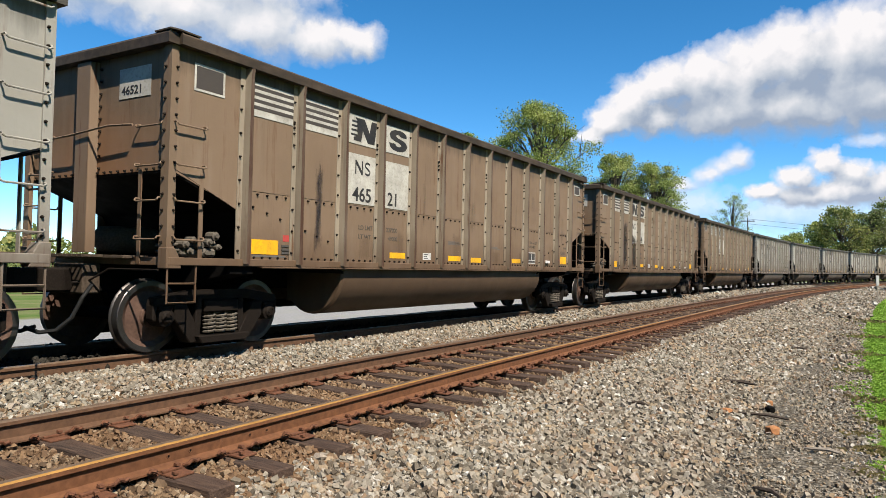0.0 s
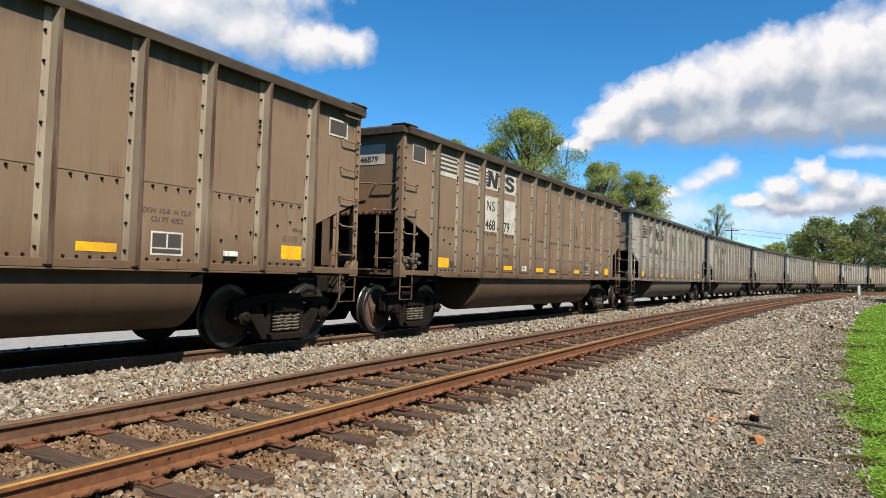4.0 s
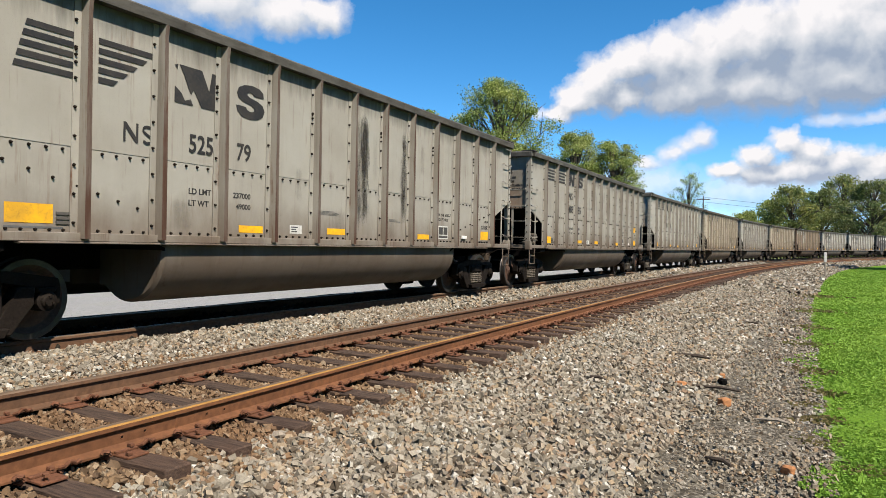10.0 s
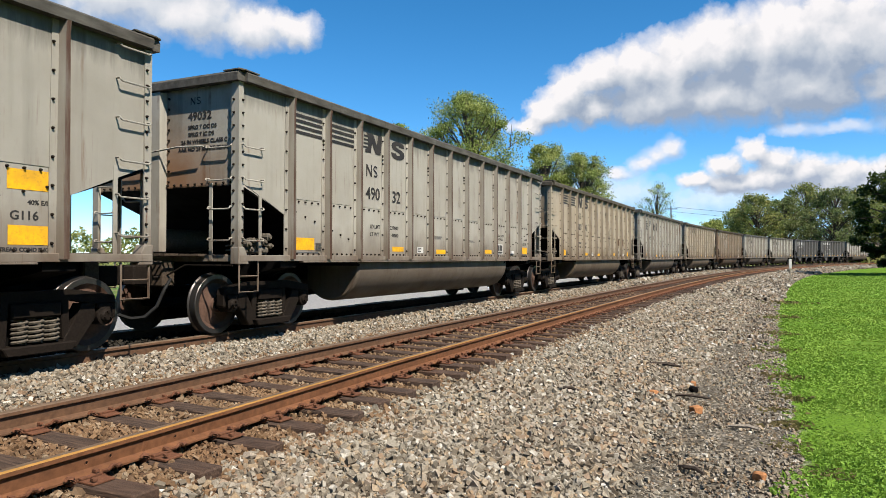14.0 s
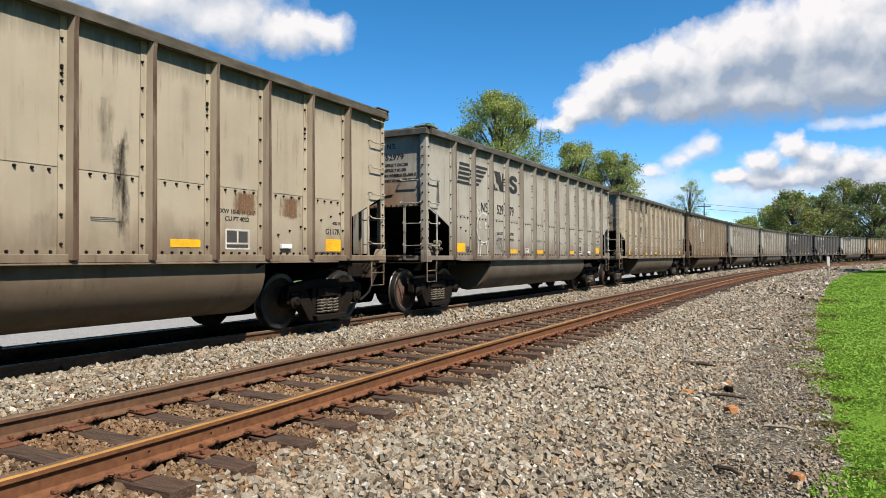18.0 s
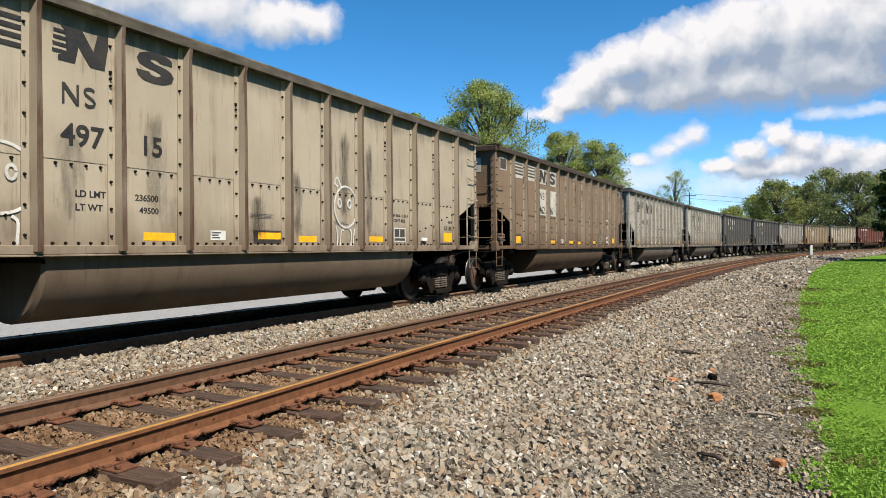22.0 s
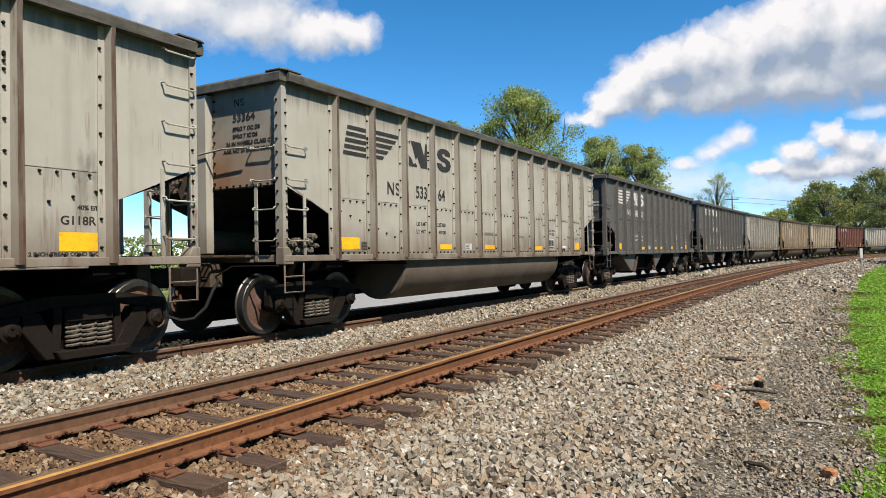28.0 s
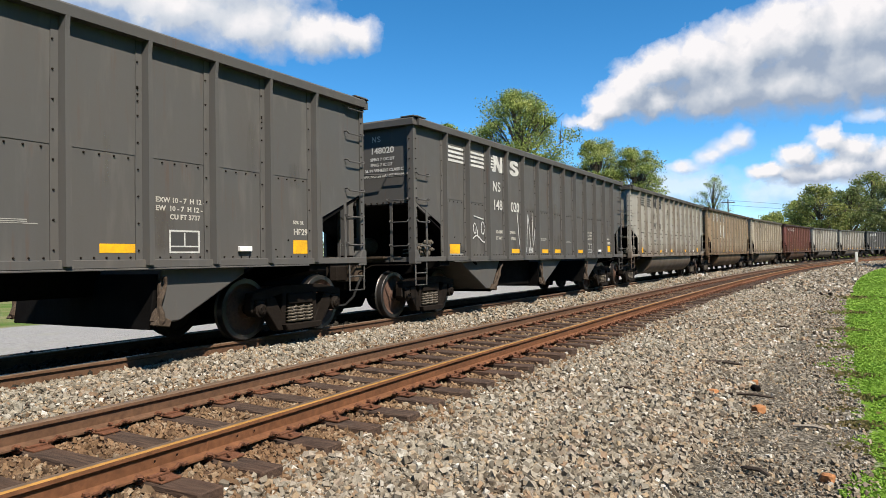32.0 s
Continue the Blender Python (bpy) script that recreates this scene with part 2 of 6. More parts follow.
# grime and truck castings toned near black, underbody shade put into their colour
GRIME_SHADE = simple("grimy_shade_steel", (0.0043, 0.0038, 0.0035), 0.8, 0.0, 30, 0.4, 3, 0.15, 0.06)
TRUCK = simple("truck_casting", (0.012, 0.009, 0.007), 0.75, 0.0, 45, 0.4, 5, 0.4, 0.08)
WHEEL_PLATE = simple("wheel_plate_rust", (0.088, 0.053, 0.040), 0.62, 0.0, 25, 0.25, 4, 0.15, 0.1)
TREAD = simple("polished_wheel_tread", (0.078, 0.0709, 0.0674), 0.4, 0.8, 60, 0.15, 6)
SPRING = simple("dusty_spring_steel", (0.095, 0.080, 0.063), 0.7, 0.0, 40, 0.3, 5, 0.2, 0.15)
GEAR = simple("dusty_brake_gear", (0.095, 0.082, 0.066), 0.75, 0.0, 35, 0.35, 4, 0.3, 0.1)
DECK = simple("rusty_brown_deck", (0.062, 0.046, 0.034), 0.8, 0.0, 30, 0.35, 3, 0.3, 0.1)
RUBBER = simple("hose_rubber", (0.0142, 0.0142, 0.0142), 0.6, 0.0, 30, 0.25, 2, 0.15, 0.1)
STEEL = simple("worn_grey_steel", (0.227, 0.2128, 0.1915), 0.5, 0.6, 60, 0.25, 8)
# extra coal tone on the dirty tub puts underside shade into its paint
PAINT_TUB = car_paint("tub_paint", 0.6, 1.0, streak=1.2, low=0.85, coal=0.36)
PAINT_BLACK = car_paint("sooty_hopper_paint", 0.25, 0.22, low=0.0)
PAINTED = (PAINT, PAINT_TUB, PAINT_BLACK, PAINT_WEB, PAINT_TOP, PAINT_EDGE, PAINT_STAKE, PAINT_CHORD, PAINT_END)
RAIL_RUST = simple("rail_rust", (0.1312, 0.056, 0.0255), 0.8, 0.0, 18, 0.3, 1.2, 0.35)
RAIL_BROWN = simple("rail_brown_rust", (0.1028, 0.0546, 0.0305), 0.8, 0.0, 18, 0.3, 1.2, 0.35)
BOLT = simple("dark_bolt_steel", (0.0142, 0.0106, 0.0078), 0.75, 0.0, 30, 0.25, 2, 0.15, 0.08)
# film rust in gold, the sunlit corner's glint put into its colour
RAIL_TOP_NEAR = simple("rail_corner_rust_glint", (0.3262, 0.1702, 0.0461), 0.55, 0.25, 8, 0.2, 1.0, 0.05)
RAIL_TOP_FAR = simple("rail_head_brown", (0.156, 0.1064, 0.0709), 0.5, 0.3, 8, 0.2, 1.0, 0.05)
PLATE_RUST = simple("tie_plate_rust", (0.1163, 0.0485, 0.0255), 0.85, 0.0, 40, 0.35, 6, 0.5)
POLE_WOOD = simple("pole_wood", (0.0709, 0.0567, 0.0461), 0.85)
WHITE_PAINT = simple("post_white_paint", (0.5106, 0.4965, 0.4681), 0.6, 0.0, 20, 0.1, 3)
STICK_WOOD = simple("weathered_wood", (0.0603, 0.0461, 0.0355), 0.9, 0.0, 40, 0.4, 8, 0.5)
PALE_WOOD = simple("pale_wood", (0.2553, 0.2199, 0.1773), 0.9, 0.0, 40, 0.3, 8, 0.4)
STONE_ORANGE = simple("orange_stone", (0.2979, 0.1348, 0.0567), 0.9, 0.0, 25, 0.3, 8, 0.6)
BARK = simple("bark", (0.0851, 0.0674, 0.0532), 0.9, 0.0, 9, 0.4, 1.5, 0.7)


def tie_wood():
    k = Nodes("creosoted_tie_wood")
    shift = k.random_shift()
    grain = k.noise(k.coords(scale=(14, 1.2, 14), shift=shift), 3.0, 6, 0.7)
    wide = k.noise(k.coords(shift=shift), 1.7, 3)
    c = k.colours(grain, ((0.3, (0.014, 0.0095, 0.0075)), (0.5, (0.052, 0.034, 0.025)), (0.72, (0.105, 0.068, 0.047))))
    c = k.mix(k.ramp(wide, 0.45, 0.75, 0, 0.45), c, (0.078, 0.039, 0.0227))
    k.bump(grain, 0.9, 0.012)
    return k.done(c, 0.85)


def stones(name, stops, rusty):
    k = Nodes(name)
    geo = k.n.new("ShaderNodeNewGeometry")
    c = k.colours(geo.outputs["Random Per Island"], stops)
    v = k.coords()
    c = k.mix(k.ramp(k.noise(v, 70, 5, 0.7), 0.38, 0.68, 0, 0.5), c, (0.0709, 0.0596, 0.044))
    c = k.mix(k.ramp(k.noise(v, 0.8, 4), 0.4, 0.7, 0, rusty), c, (0.1489, 0.0816, 0.0426))
    k.bump(k.noise(v, 90, 3), 0.35, 0.004)
    return k.done(c, 0.9, 0.0, 0.08)


TIE = tie_wood()
STONE_GREY = stones("ballast_stone", ((0.0, (0.045, 0.039, 0.030)), (0.14, (0.140, 0.122, 0.094)), (0.38, (0.232, 0.209, 0.167)), (0.62, (0.298, 0.272, 0.222)), (0.76, (0.305, 0.234, 0.152)), (0.85, (0.215, 0.144, 0.095)), (0.94, (0.36, 0.34, 0.29)), (1.0, (0.52, 0.50, 0.445))), 0.2)
# near black, so the stones carry the shade under the train
STONE_SHADE = stones("shade_black_stone", ((0.0, (0.0057, 0.0057, 0.005)), (1.0, (0.0248, 0.0227, 0.0199))), 0.0)
STONE_RUST = stones("rusty_ballast_stone", ((0.0, (0.0709, 0.044, 0.027)), (0.4, (0.1418, 0.0908, 0.0525)), (0.75, (0.1986, 0.1262, 0.0695)), (1.0, (0.2695, 0.2163, 0.1525))), 0.6)


def ground_material():
    """Ballast, cinders, lawn and the gravel lot, by the distance from the track."""
    k = Nodes("ground_surface")
    v = k.coords()
    sep = k.n.new("ShaderNodeSeparateXYZ")
    k.l.new(v, sep.inputs[0])
    q = k.math("MINIMUM", sep.outputs[0], BEND_END)
    curve = k.math("ADD", -0.000214, k.math("MULTIPLY", q, -4.918e-6))
    curve = k.math("ADD", -0.0034, k.math("MULTIPLY", q, curve))
    curve = k.math("ADD", 4.3686, k.math("MULTIPLY", q, curve))
    beyond = k.math("MULTIPLY", k.math("SUBTRACT", sep.outputs[0], q), float(bend(np.float64(BEND_END))[1]))
    lat = k.math("SUBTRACT", sep.outputs[1], k.math("ADD", curve, beyond))
    wob = k.math("SUBTRACT", k.noise(v, 1.3, 5, 0.7), 0.5)
    lat2 = k.math("ADD", lat, k.math("MULTIPLY", wob, 1.1))
    vor = k.n.new("ShaderNodeTexVoronoi")
    vor.inputs["Scale"].default_value = 17.0
    k.l.new(v, vor.inputs["Vector"])
    cell = k.n.new("ShaderNodeSeparateColor")
    k.l.new(vor.outputs["Color"], cell.inputs[0])
    # bed kept dark so shadows between the loose stones sit in its colour
    ball = k.colours(cell.outputs[0], ((0.0, (0.014, 0.011, 0.008)), (0.4, (0.034, 0.028, 0.020)), (0.8, (0.060, 0.050, 0.036)), (1.0, (0.12, 0.105, 0.082))))
    ball = k.mix(k.ramp(vor.outputs["Distance"], 0.3, 0.75, 0, 0.8), ball, (0.0496, 0.0426, 0.0355))
    rusty = k.mix(0.6, ball, (0.1206, 0.0674, 0.039))
    grit = k.n.new("ShaderNodeTexVoronoi")
    grit.inputs["Scale"].default_value = 42.0
    k.l.new(v, grit.inputs["Vector"])
    bits = k.n.new("ShaderNodeSeparateColor")
    k.l.new(grit.outputs["Color"], bits.inputs[0])
    cinder = k.colours(bits.outputs[1], ((0.0, (0.028, 0.024, 0.018)), (0.5, (0.105, 0.092, 0.072)), (0.85, (0.19, 0.168, 0.135)), (1.0, (0.34, 0.31, 0.262))))
    cinder = k.mix(k.ramp(k.noise(v, 1.6, 4), 0.42, 0.66, 0, 0.6), cinder, (0.044, 0.0355, 0.0262))
    grass = k.mix(k.ramp(k.noise(v, 26, 5, 0.7), 0.3, 0.7), (0.0496, 0.1099, 0.0085), (0.1206, 0.2199, 0.0199))
    grass = k.mix(k.ramp(k.noise(v, 0.35, 4), 0.4, 0.65, 0, 0.35), grass, (0.1064, 0.1702, 0.0284))
    lot = k.mix(k.ramp(k.noise(v, 9, 5, 0.7), 0.3, 0.7), (0.1915, 0.1887, 0.1858), (0.2695, 0.266, 0.2624))
    lot = k.mix(k.ramp(k.noise(v, 0.5, 4), 0.5, 0.7, 0, 0.5), lot, (0.234, 0.234, 0.1915))
    field = k.mix(k.ramp(k.noise(v, 0.3, 5), 0.4, 0.6), (0.0709, 0.1206, 0.0248), (0.156, 0.156, 0.0709))
    c = k.mix(k.ramp(k.math("ADD", lat, k.math("MULTIPLY", wob, 0.45)), -4.76, -4.6), grass, cinder)
    c = k.mix(k.ramp(lat2, -3.9, -2.7), c, ball)
    c = k.mix(k.ramp(lat2, -1.2, -0.7), c, rusty)
    c = k.mix(k.ramp(lat2, 2.2, 2.6), c, ball)
    # ground under the train painted near black for the shade there
    dusky = k.math("MULTIPLY", k.ramp(lat2, 3.1, 3.5), k.ramp(lat2, 6.4, 5.6))
    c = k.mix(k.math("MULTIPLY", dusky, 0.93), c, (0.0085, 0.0078, 0.0071))
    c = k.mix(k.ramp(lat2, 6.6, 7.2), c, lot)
    c = k.mix(k.ramp(lat2, 16.0, 16.6), c, field)
    h = k.math("ADD", k.math("MULTIPLY", vor.outputs["Distance"], -1.0), k.math("MULTIPLY", k.noise(v, 40, 4), 0.6))
    k.bump(h, 0.8, 0.03)
    return k.done(c, 0.95, 0.0, 0.05)


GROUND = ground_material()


def leaf_material(name, dark, light, yellow):
    k = Nodes(name)
    geo = k.n.new("ShaderNodeNewGeometry")
    c = k.mix(geo.outputs["Random Per Island"], dark, light)
    v = k.coords()
    c = k.mix(k.ramp(k.noise(v, 0.35, 4), 0.42, 0.66, 0, 0.8), c, yellow)
    k.bsdf.inputs["Transmission Weight"].default_value = 0.0
    m = k.done(c, 0.6, 0.0, 0.2)
    thin = k.n.new("ShaderNodeBsdfTranslucent")
    k.put(thin.inputs["Color"], k.mix(0.5, c, (0.2125, 0.306, 0.0425)))
    both = k.n.new("ShaderNodeMixShader")
    both.inputs[0].default_value = 0.32
    out = k.n["Material Output"]
    k.l.new(k.bsdf.outputs[0], both.inputs[1])
    k.l.new(thin.outputs[0], both.inputs[2])
    k.l.new(both.outputs[0], out.inputs["Surface"])
    return m


LEAF = leaf_material("leaves_green", (0.052, 0.085, 0.019), (0.25, 0.31, 0.082), (0.35, 0.37, 0.11))
LEAF_YELLOW = leaf_material("leaves_yellow_green", (0.070, 0.100, 0.024), (0.29, 0.345, 0.10), (0.38, 0.39, 0.13))
LEAF_HAZE = leaf_material("leaves_dull_green", (0.055, 0.078, 0.034), (0.13, 0.165, 0.068), (0.19, 0.19, 0.08))
# leaves near black, with the shade on these trees put into their colour
LEAF_SHADE = leaf_material("leaves_shade_dark", (0.0068, 0.017, 0.0051), (0.0187, 0.0357, 0.0102), (0.0255, 0.0425, 0.0102))
LEAF_FAR = leaf_material("leaves_far", (0.042, 0.062, 0.020), (0.18, 0.225, 0.075), (0.32, 0.285, 0.09))
DRY_BLADE = leaf_material("dry_grass_blades", (0.102, 0.0723, 0.0382), (0.221, 0.1615, 0.085), (0.187, 0.17, 0.068))
BLADE = leaf_material("grass_blades", (0.125, 0.235, 0.028), (0.20, 0.345, 0.045), (0.22, 0.345, 0.052))


# ---------------------------------------------------------------- mesh helpers
def part(name, bm, material, parent, label="", m=None, smooth_shade=False):
    """Links a bmesh (or a finished mesh) as one object under a thing or a part."""
    if isinstance(bm, bmesh.types.BMesh):
        bmesh.ops.recalc_face_normals(bm, faces=bm.faces[:])
        me = bpy.data.meshes.new(name)
        bm.to_mesh(me)
        bm.free()
        for mat in material if isinstance(material, (list, tuple)) else [material]:
            me.materials.append(mat)
        if smooth_shade:
            me.shade_smooth()
    else:
        me = bm
    ob = new(name, me)
    ob.parent = parent
    if m is not None:
        ob.matrix_basis = m
    if label:
        ob["label"] = label
    return ob


def box(bm, x0, x1, y0, y1, z0, z1, index=0):
    v = [bm.verts.new(p) for p in itertools.product((x0, x1), (y0, y1), (z0, z1))]
    for f in ((0, 1, 3, 2), (4, 6, 7, 5), (0, 4, 5, 1), (2, 3, 7, 6), (0, 2, 6, 4), (1, 5, 7, 3)):
        bm.faces.new([v[i] for i in f]).material_index = index
    return bm


def prism(bm, points, axis, a, b):
    """Extrudes a polygon of the two other axes (in order x, y, z) along an axis from a to b."""
    def spot(p, d):
        q = list(p)
        q.insert(axis, d)
        return bm.verts.new(q)
    lo, hi = [spot(p, a) for p in points], [spot(p, b) for p in points]
    bm.faces.new(lo)
    bm.faces.new(hi[::-1])
    for i in range(len(points)):
        j = (i + 1) % len(points)
        bm.faces.new((lo[i], lo[j], hi[j], hi[i]))
    return bm


def tube(bm, points, r, n=6, closed=False):
    points = [Vector(p) for p in points]
    rings = []
    for i, p in enumerate(points):
        a = points[i - 1] if (i or closed) else p
        b = points[(i + 1) % len(points)] if (i + 1 < len(points) or closed) else p
        d = (b - a).normalized()
        side = d.cross(Vector((0.13, 0.21, 1)) if abs(d.z) < 0.9 else Vector((1, 0.2, 0.1))).normalized()
        up = side.cross(d)
        rr = r[i] if isinstance(r, (list, tuple)) else r
        rings.append([bm.verts.new(p + rr * (math.cos(2 * math.pi * k / n) * side + math.sin(2 * math.pi * k / n) * up)) for k in range(n)])
    pairs = list(zip(rings, rings[1:])) + ([(rings[-1], rings[0])] if closed else [])
    for r0, r1 in pairs:
        for k in range(n):
            bm.faces.new((r0[k], r0[(k + 1) % n], r1[(k + 1) % n], r1[k]))
    if not closed:
        bm.faces.new(rings[0][::-1])
        bm.faces.new(rings[-1])
    return bm


def lathe(bm, profile, n=32, marks=()):
    """Turns (radius, y) points round the y axis; marks: which spans take material 1."""
    rings = []
    for r, y in profile:
        if r < 1e-6:
            rings.append([bm.verts.new((0, y, 0))])
        else:
            rings.append([bm.verts.new((r * math.cos(2 * math.pi * k / n), y, r * math.sin(2 * math.pi * k / n))) for k in range(n)])
    for i, (a, b) in enumerate(zip(rings, rings[1:])):
        for k in range(n):
            q = [a[k % len(a)], a[(k + 1) % len(a)], b[(k + 1) % len(b)], b[k % len(b)]]
            q = list(dict.fromkeys(q))
            if len(q) > 2:
                bm.faces.new(q).material_index = 1 if i in marks else 0
    return bm


def bevelled(bm, width=0.008, segments=1):
    bmesh.ops.bevel(bm, geom=bm.edges[:], offset=width, segments=segments, affect="EDGES", clamp_overlap=True)
    return bm


def raw_mesh(name, verts, faces, material):
    """A mesh from numpy arrays of corners and of equal-sided faces."""
    me = bpy.data.meshes.new(name)
    verts, faces = np.asarray(verts, np.float32), np.asarray(faces, np.int32)
    n, k = faces.shape
    me.vertices.add(len(verts))
    me.vertices.foreach_set("co", verts.ravel())
    me.loops.add(n * k)
    me.loops.foreach_set("vertex_index", faces.ravel())
    me.polygons.add(n)
    me.polygons.foreach_set("loop_start", np.arange(0, n * k, k, dtype=np.int32))
    me.polygons.foreach_set("loop_total", np.full(n, k, np.int32))
    me.update(calc_edges=True)
    me.shade_flat()
    me.materials.append(material)
    return me


# ---------------------------------------------------------------- lettering
SIDE_TURN = pose(0, 0, 0, 90, 0, 0)
END_TURN = pose(0, 0, 0, 90, 0, -90)
TEXT_CACHE = {}
SHEET_Y = 1.505


def text_mesh(body, size, narrow, bold):
    curve = bpy.data.curves.new("lettering", "FONT")
    curve.body, curve.size, curve.extrude, curve.offset, curve.resolution_u = body, size, 0.0015, bold, 3
    tmp = bpy.data.objects.new("lettering", curve)
    scene.collection.objects.link(tmp)
    bpy.context.view_layer.update()
    me = bpy.data.meshes.new_from_object(tmp.evaluated_get(bpy.context.evaluated_depsgraph_get()))
    me.transform(Matrix.Diagonal((narrow, 1, 1, 1)))
    me.materials.clear()
    me.materials.append(LETTER)
    bpy.data.objects.remove(tmp)
    bpy.data.curves.remove(curve)
    me.name = "lettering"
    return me


def words(parent, body, x, z, size, colour, narrow=0.8, end=False, bold=0.0):
    key = (body, size)
    if key not in TEXT_CACHE:
        TEXT_CACHE[key] = text_mesh(body, size, narrow, bold)
    m = pose(x, -SHEET_Y - (0.014 if z > 2.05 else 0.002), z) @ SIDE_TURN if not end else pose(along(0.045), x, z) @ END_TURN
    ob = part("lettering", TEXT_CACHE[key], None, parent, m=m)
    ob.color = (*colour, 1)
    return ob


# kind, colour, lettering, number
BROWN, GREY, TAN, PALE_GREY, JET, RED = (0.168, 0.115, 0.075), (0.262, 0.250, 0.218), (0.312, 0.270, 0.205), (0.300, 0.287, 0.250), (0.068, 0.066, 0.063), (0.1064, 0.0326, 0.027)
NAMES = {BROWN: "dusty brown", GREY: "weathered grey", TAN: "rust-streaked tan", PALE_GREY: "pale grey", JET: "sooty black", RED: "faded dark red"}
TRAIN = {
    -1: ("gondola", GREY, "plain", ("531", "07")), 0: ("gondola", BROWN, "white", ("465", "21")), 1: ("gondola", BROWN, "white", ("461", "44")), 2: ("gondola", BROWN, "white", ("468", "79")),
    3: ("gondola", GREY, "slant", ("518", "58")), 4: ("gondola", GREY, "slant", ("525", "79")), 5: ("gondola", GREY, "plain", ("485", "55")), 6: ("gondola", PALE_GREY, "plain", ("490", "32")),
    7: ("gondola", TAN, "plain", ("503", "95")), 8: ("gondola", PALE_GREY, "slant", ("529", "79")), 9: ("gondola", TAN, "plain", ("497", "15")), 10: ("gondola", BROWN, "white", ("462", "86")),
    11: ("gondola", PALE_GREY, "slant", ("518", "15")), 12: ("gondola", PALE_GREY, "slant", ("533", "64")), 13: ("hopper", JET, "slant", ("145", "601")), 14: ("hopper", JET, "plain", ("148", "020")),
    15: ("gondola", GREY, "plain", ("491", "10")), 16: ("gondola", (0.2128, 0.1454, 0.0851), "white", ("463", "80")), 17: ("gondola", TAN, "plain", ("495", "05")), 18: ("gondola", RED, "plain", ("467", "03")),
    19: ("gondola", PALE_GREY, "plain", ("520", "31")), 20: ("gondola", GREY, "plain", ("499", "74")), 21: ("hopper", JET, "plain", ("146", "211")), 22: ("gondola", GREY, "plain", ("488", "16")),
    23: ("gondola", BROWN, "white", ("460", "93")), 24: ("gondola", GREY, "slant", ("516", "08")),
}
NAMES[(0.2128, 0.1454, 0.0851)] = "tan-brown"

for _kind, _colour, _style, (_a, _b) in TRAIN.values():
    big, end_size = (0.32, 0.15) if _style == "white" else (0.33, 0.17)
    for _body, _size in ((_a, big), (_b, big), (_a + _b, end_size)):
        if (_body, _size) not in TEXT_CACHE:
            TEXT_CACHE[(_body, _size)] = text_mesh(_body, _size, (0.86 if _style == "slant" else 1.06) if _size > 0.25 else 1.1, 0.005 if _size > 0.25 else 0.003)
for _body, _size in (("SPRG 7 OC D5", 0.082), ("SPRG 7 IC D5", 0.082), ("36 IN WHEELS CLASS C", 0.082), ("AAR NO 24 BRAKE BEAM", 0.082), ("LD LMT", 0.105), ("LT WT", 0.105), ("237000", 0.105), ("49000", 0.105), ("236500", 0.105), ("49500", 0.105), ("236400", 0.105), ("49600", 0.105), ("237300", 0.105), ("48700", 0.105), ("G116", 0.13), ("G115", 0.13), ("229000", 0.105), ("57000", 0.105), ("40% E/L", 0.07), ("2 INCH TREAD COND SHOES", 0.058), ("SPRG 7 OC D7", 0.082), ("SPRG 7 IC D7", 0.082),
                     ("EXW 10-8  H 12-7", 0.085), ("EXW 10 - 7  H 12 - 7", 0.085), ("EW  10 - 7  H 12 - 6", 0.085), ("50% E/L", 0.07), ("CU FT 4022", 0.085), ("CU FT 3737", 0.085), ("G118R", 0.13), ("G117R", 0.13), ("G119", 0.13), ("G113", 0.13), ("HP29R", 0.13)):
    TEXT_CACHE[(_body, _size)] = text_mesh(_body, _size, 1.08, 0.0022)


def along(u):
    """From metres behind the leading corner of a car to its own x."""
    return u - LENGTH / 2


# ---------------------------------------------------------------- ground: one sheet to the horizon
def steps(*spans):
    out = []
    for a, b, d in spans:
        out += list(np.arange(a, b, d))
    return out + [spans[-1][1]]


def build_ground():
    lats = steps((-3000, -400, 200), (-400, -100, 50), (-100, -20, 10), (-20, -6, 1.0), (-6, 8.4, 0.3), (8.4, 24, 1.2), (24, 80, 8), (80, 400, 40), (400, 3000, 200))
    runs = steps((-3000, -100, 200), (-100, -10, 10), (-10, 40, 0.5), (40, 120, 2), (120, 400, 10), (400, 3000, 100))
    verts, faces = [], []
    for x in runs:
        y, slope, up = (float(v) for v in bend(np.float64(x)))
        for lat in lats:
            p = Vector((x, y + lat, ground_z(lat / math.hypot(1, slope)) + up))
            if -20 < x < 130 and -40 < lat < 30:
                rough = 0.05 * noise.noise(Vector((p.x * 0.7, p.y * 0.7, 3))) + 0.03 * noise.noise(Vector((p.x * 2.1, p.y * 2.1, 9)))
                p.z += rough * (0.3 if -1.2 < lat < 6.8 else 1.0)
            verts.append(p)
    w = len(lats)
    for i in range(len(runs) - 1):
        for j in range(w - 1):
            faces.append((i * w + j, (i + 1) * w + j, (i + 1) * w + j + 1, i * w + j + 1))
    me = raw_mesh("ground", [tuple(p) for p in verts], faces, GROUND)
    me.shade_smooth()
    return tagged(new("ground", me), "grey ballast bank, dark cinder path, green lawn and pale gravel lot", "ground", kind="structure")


ground = build_ground()


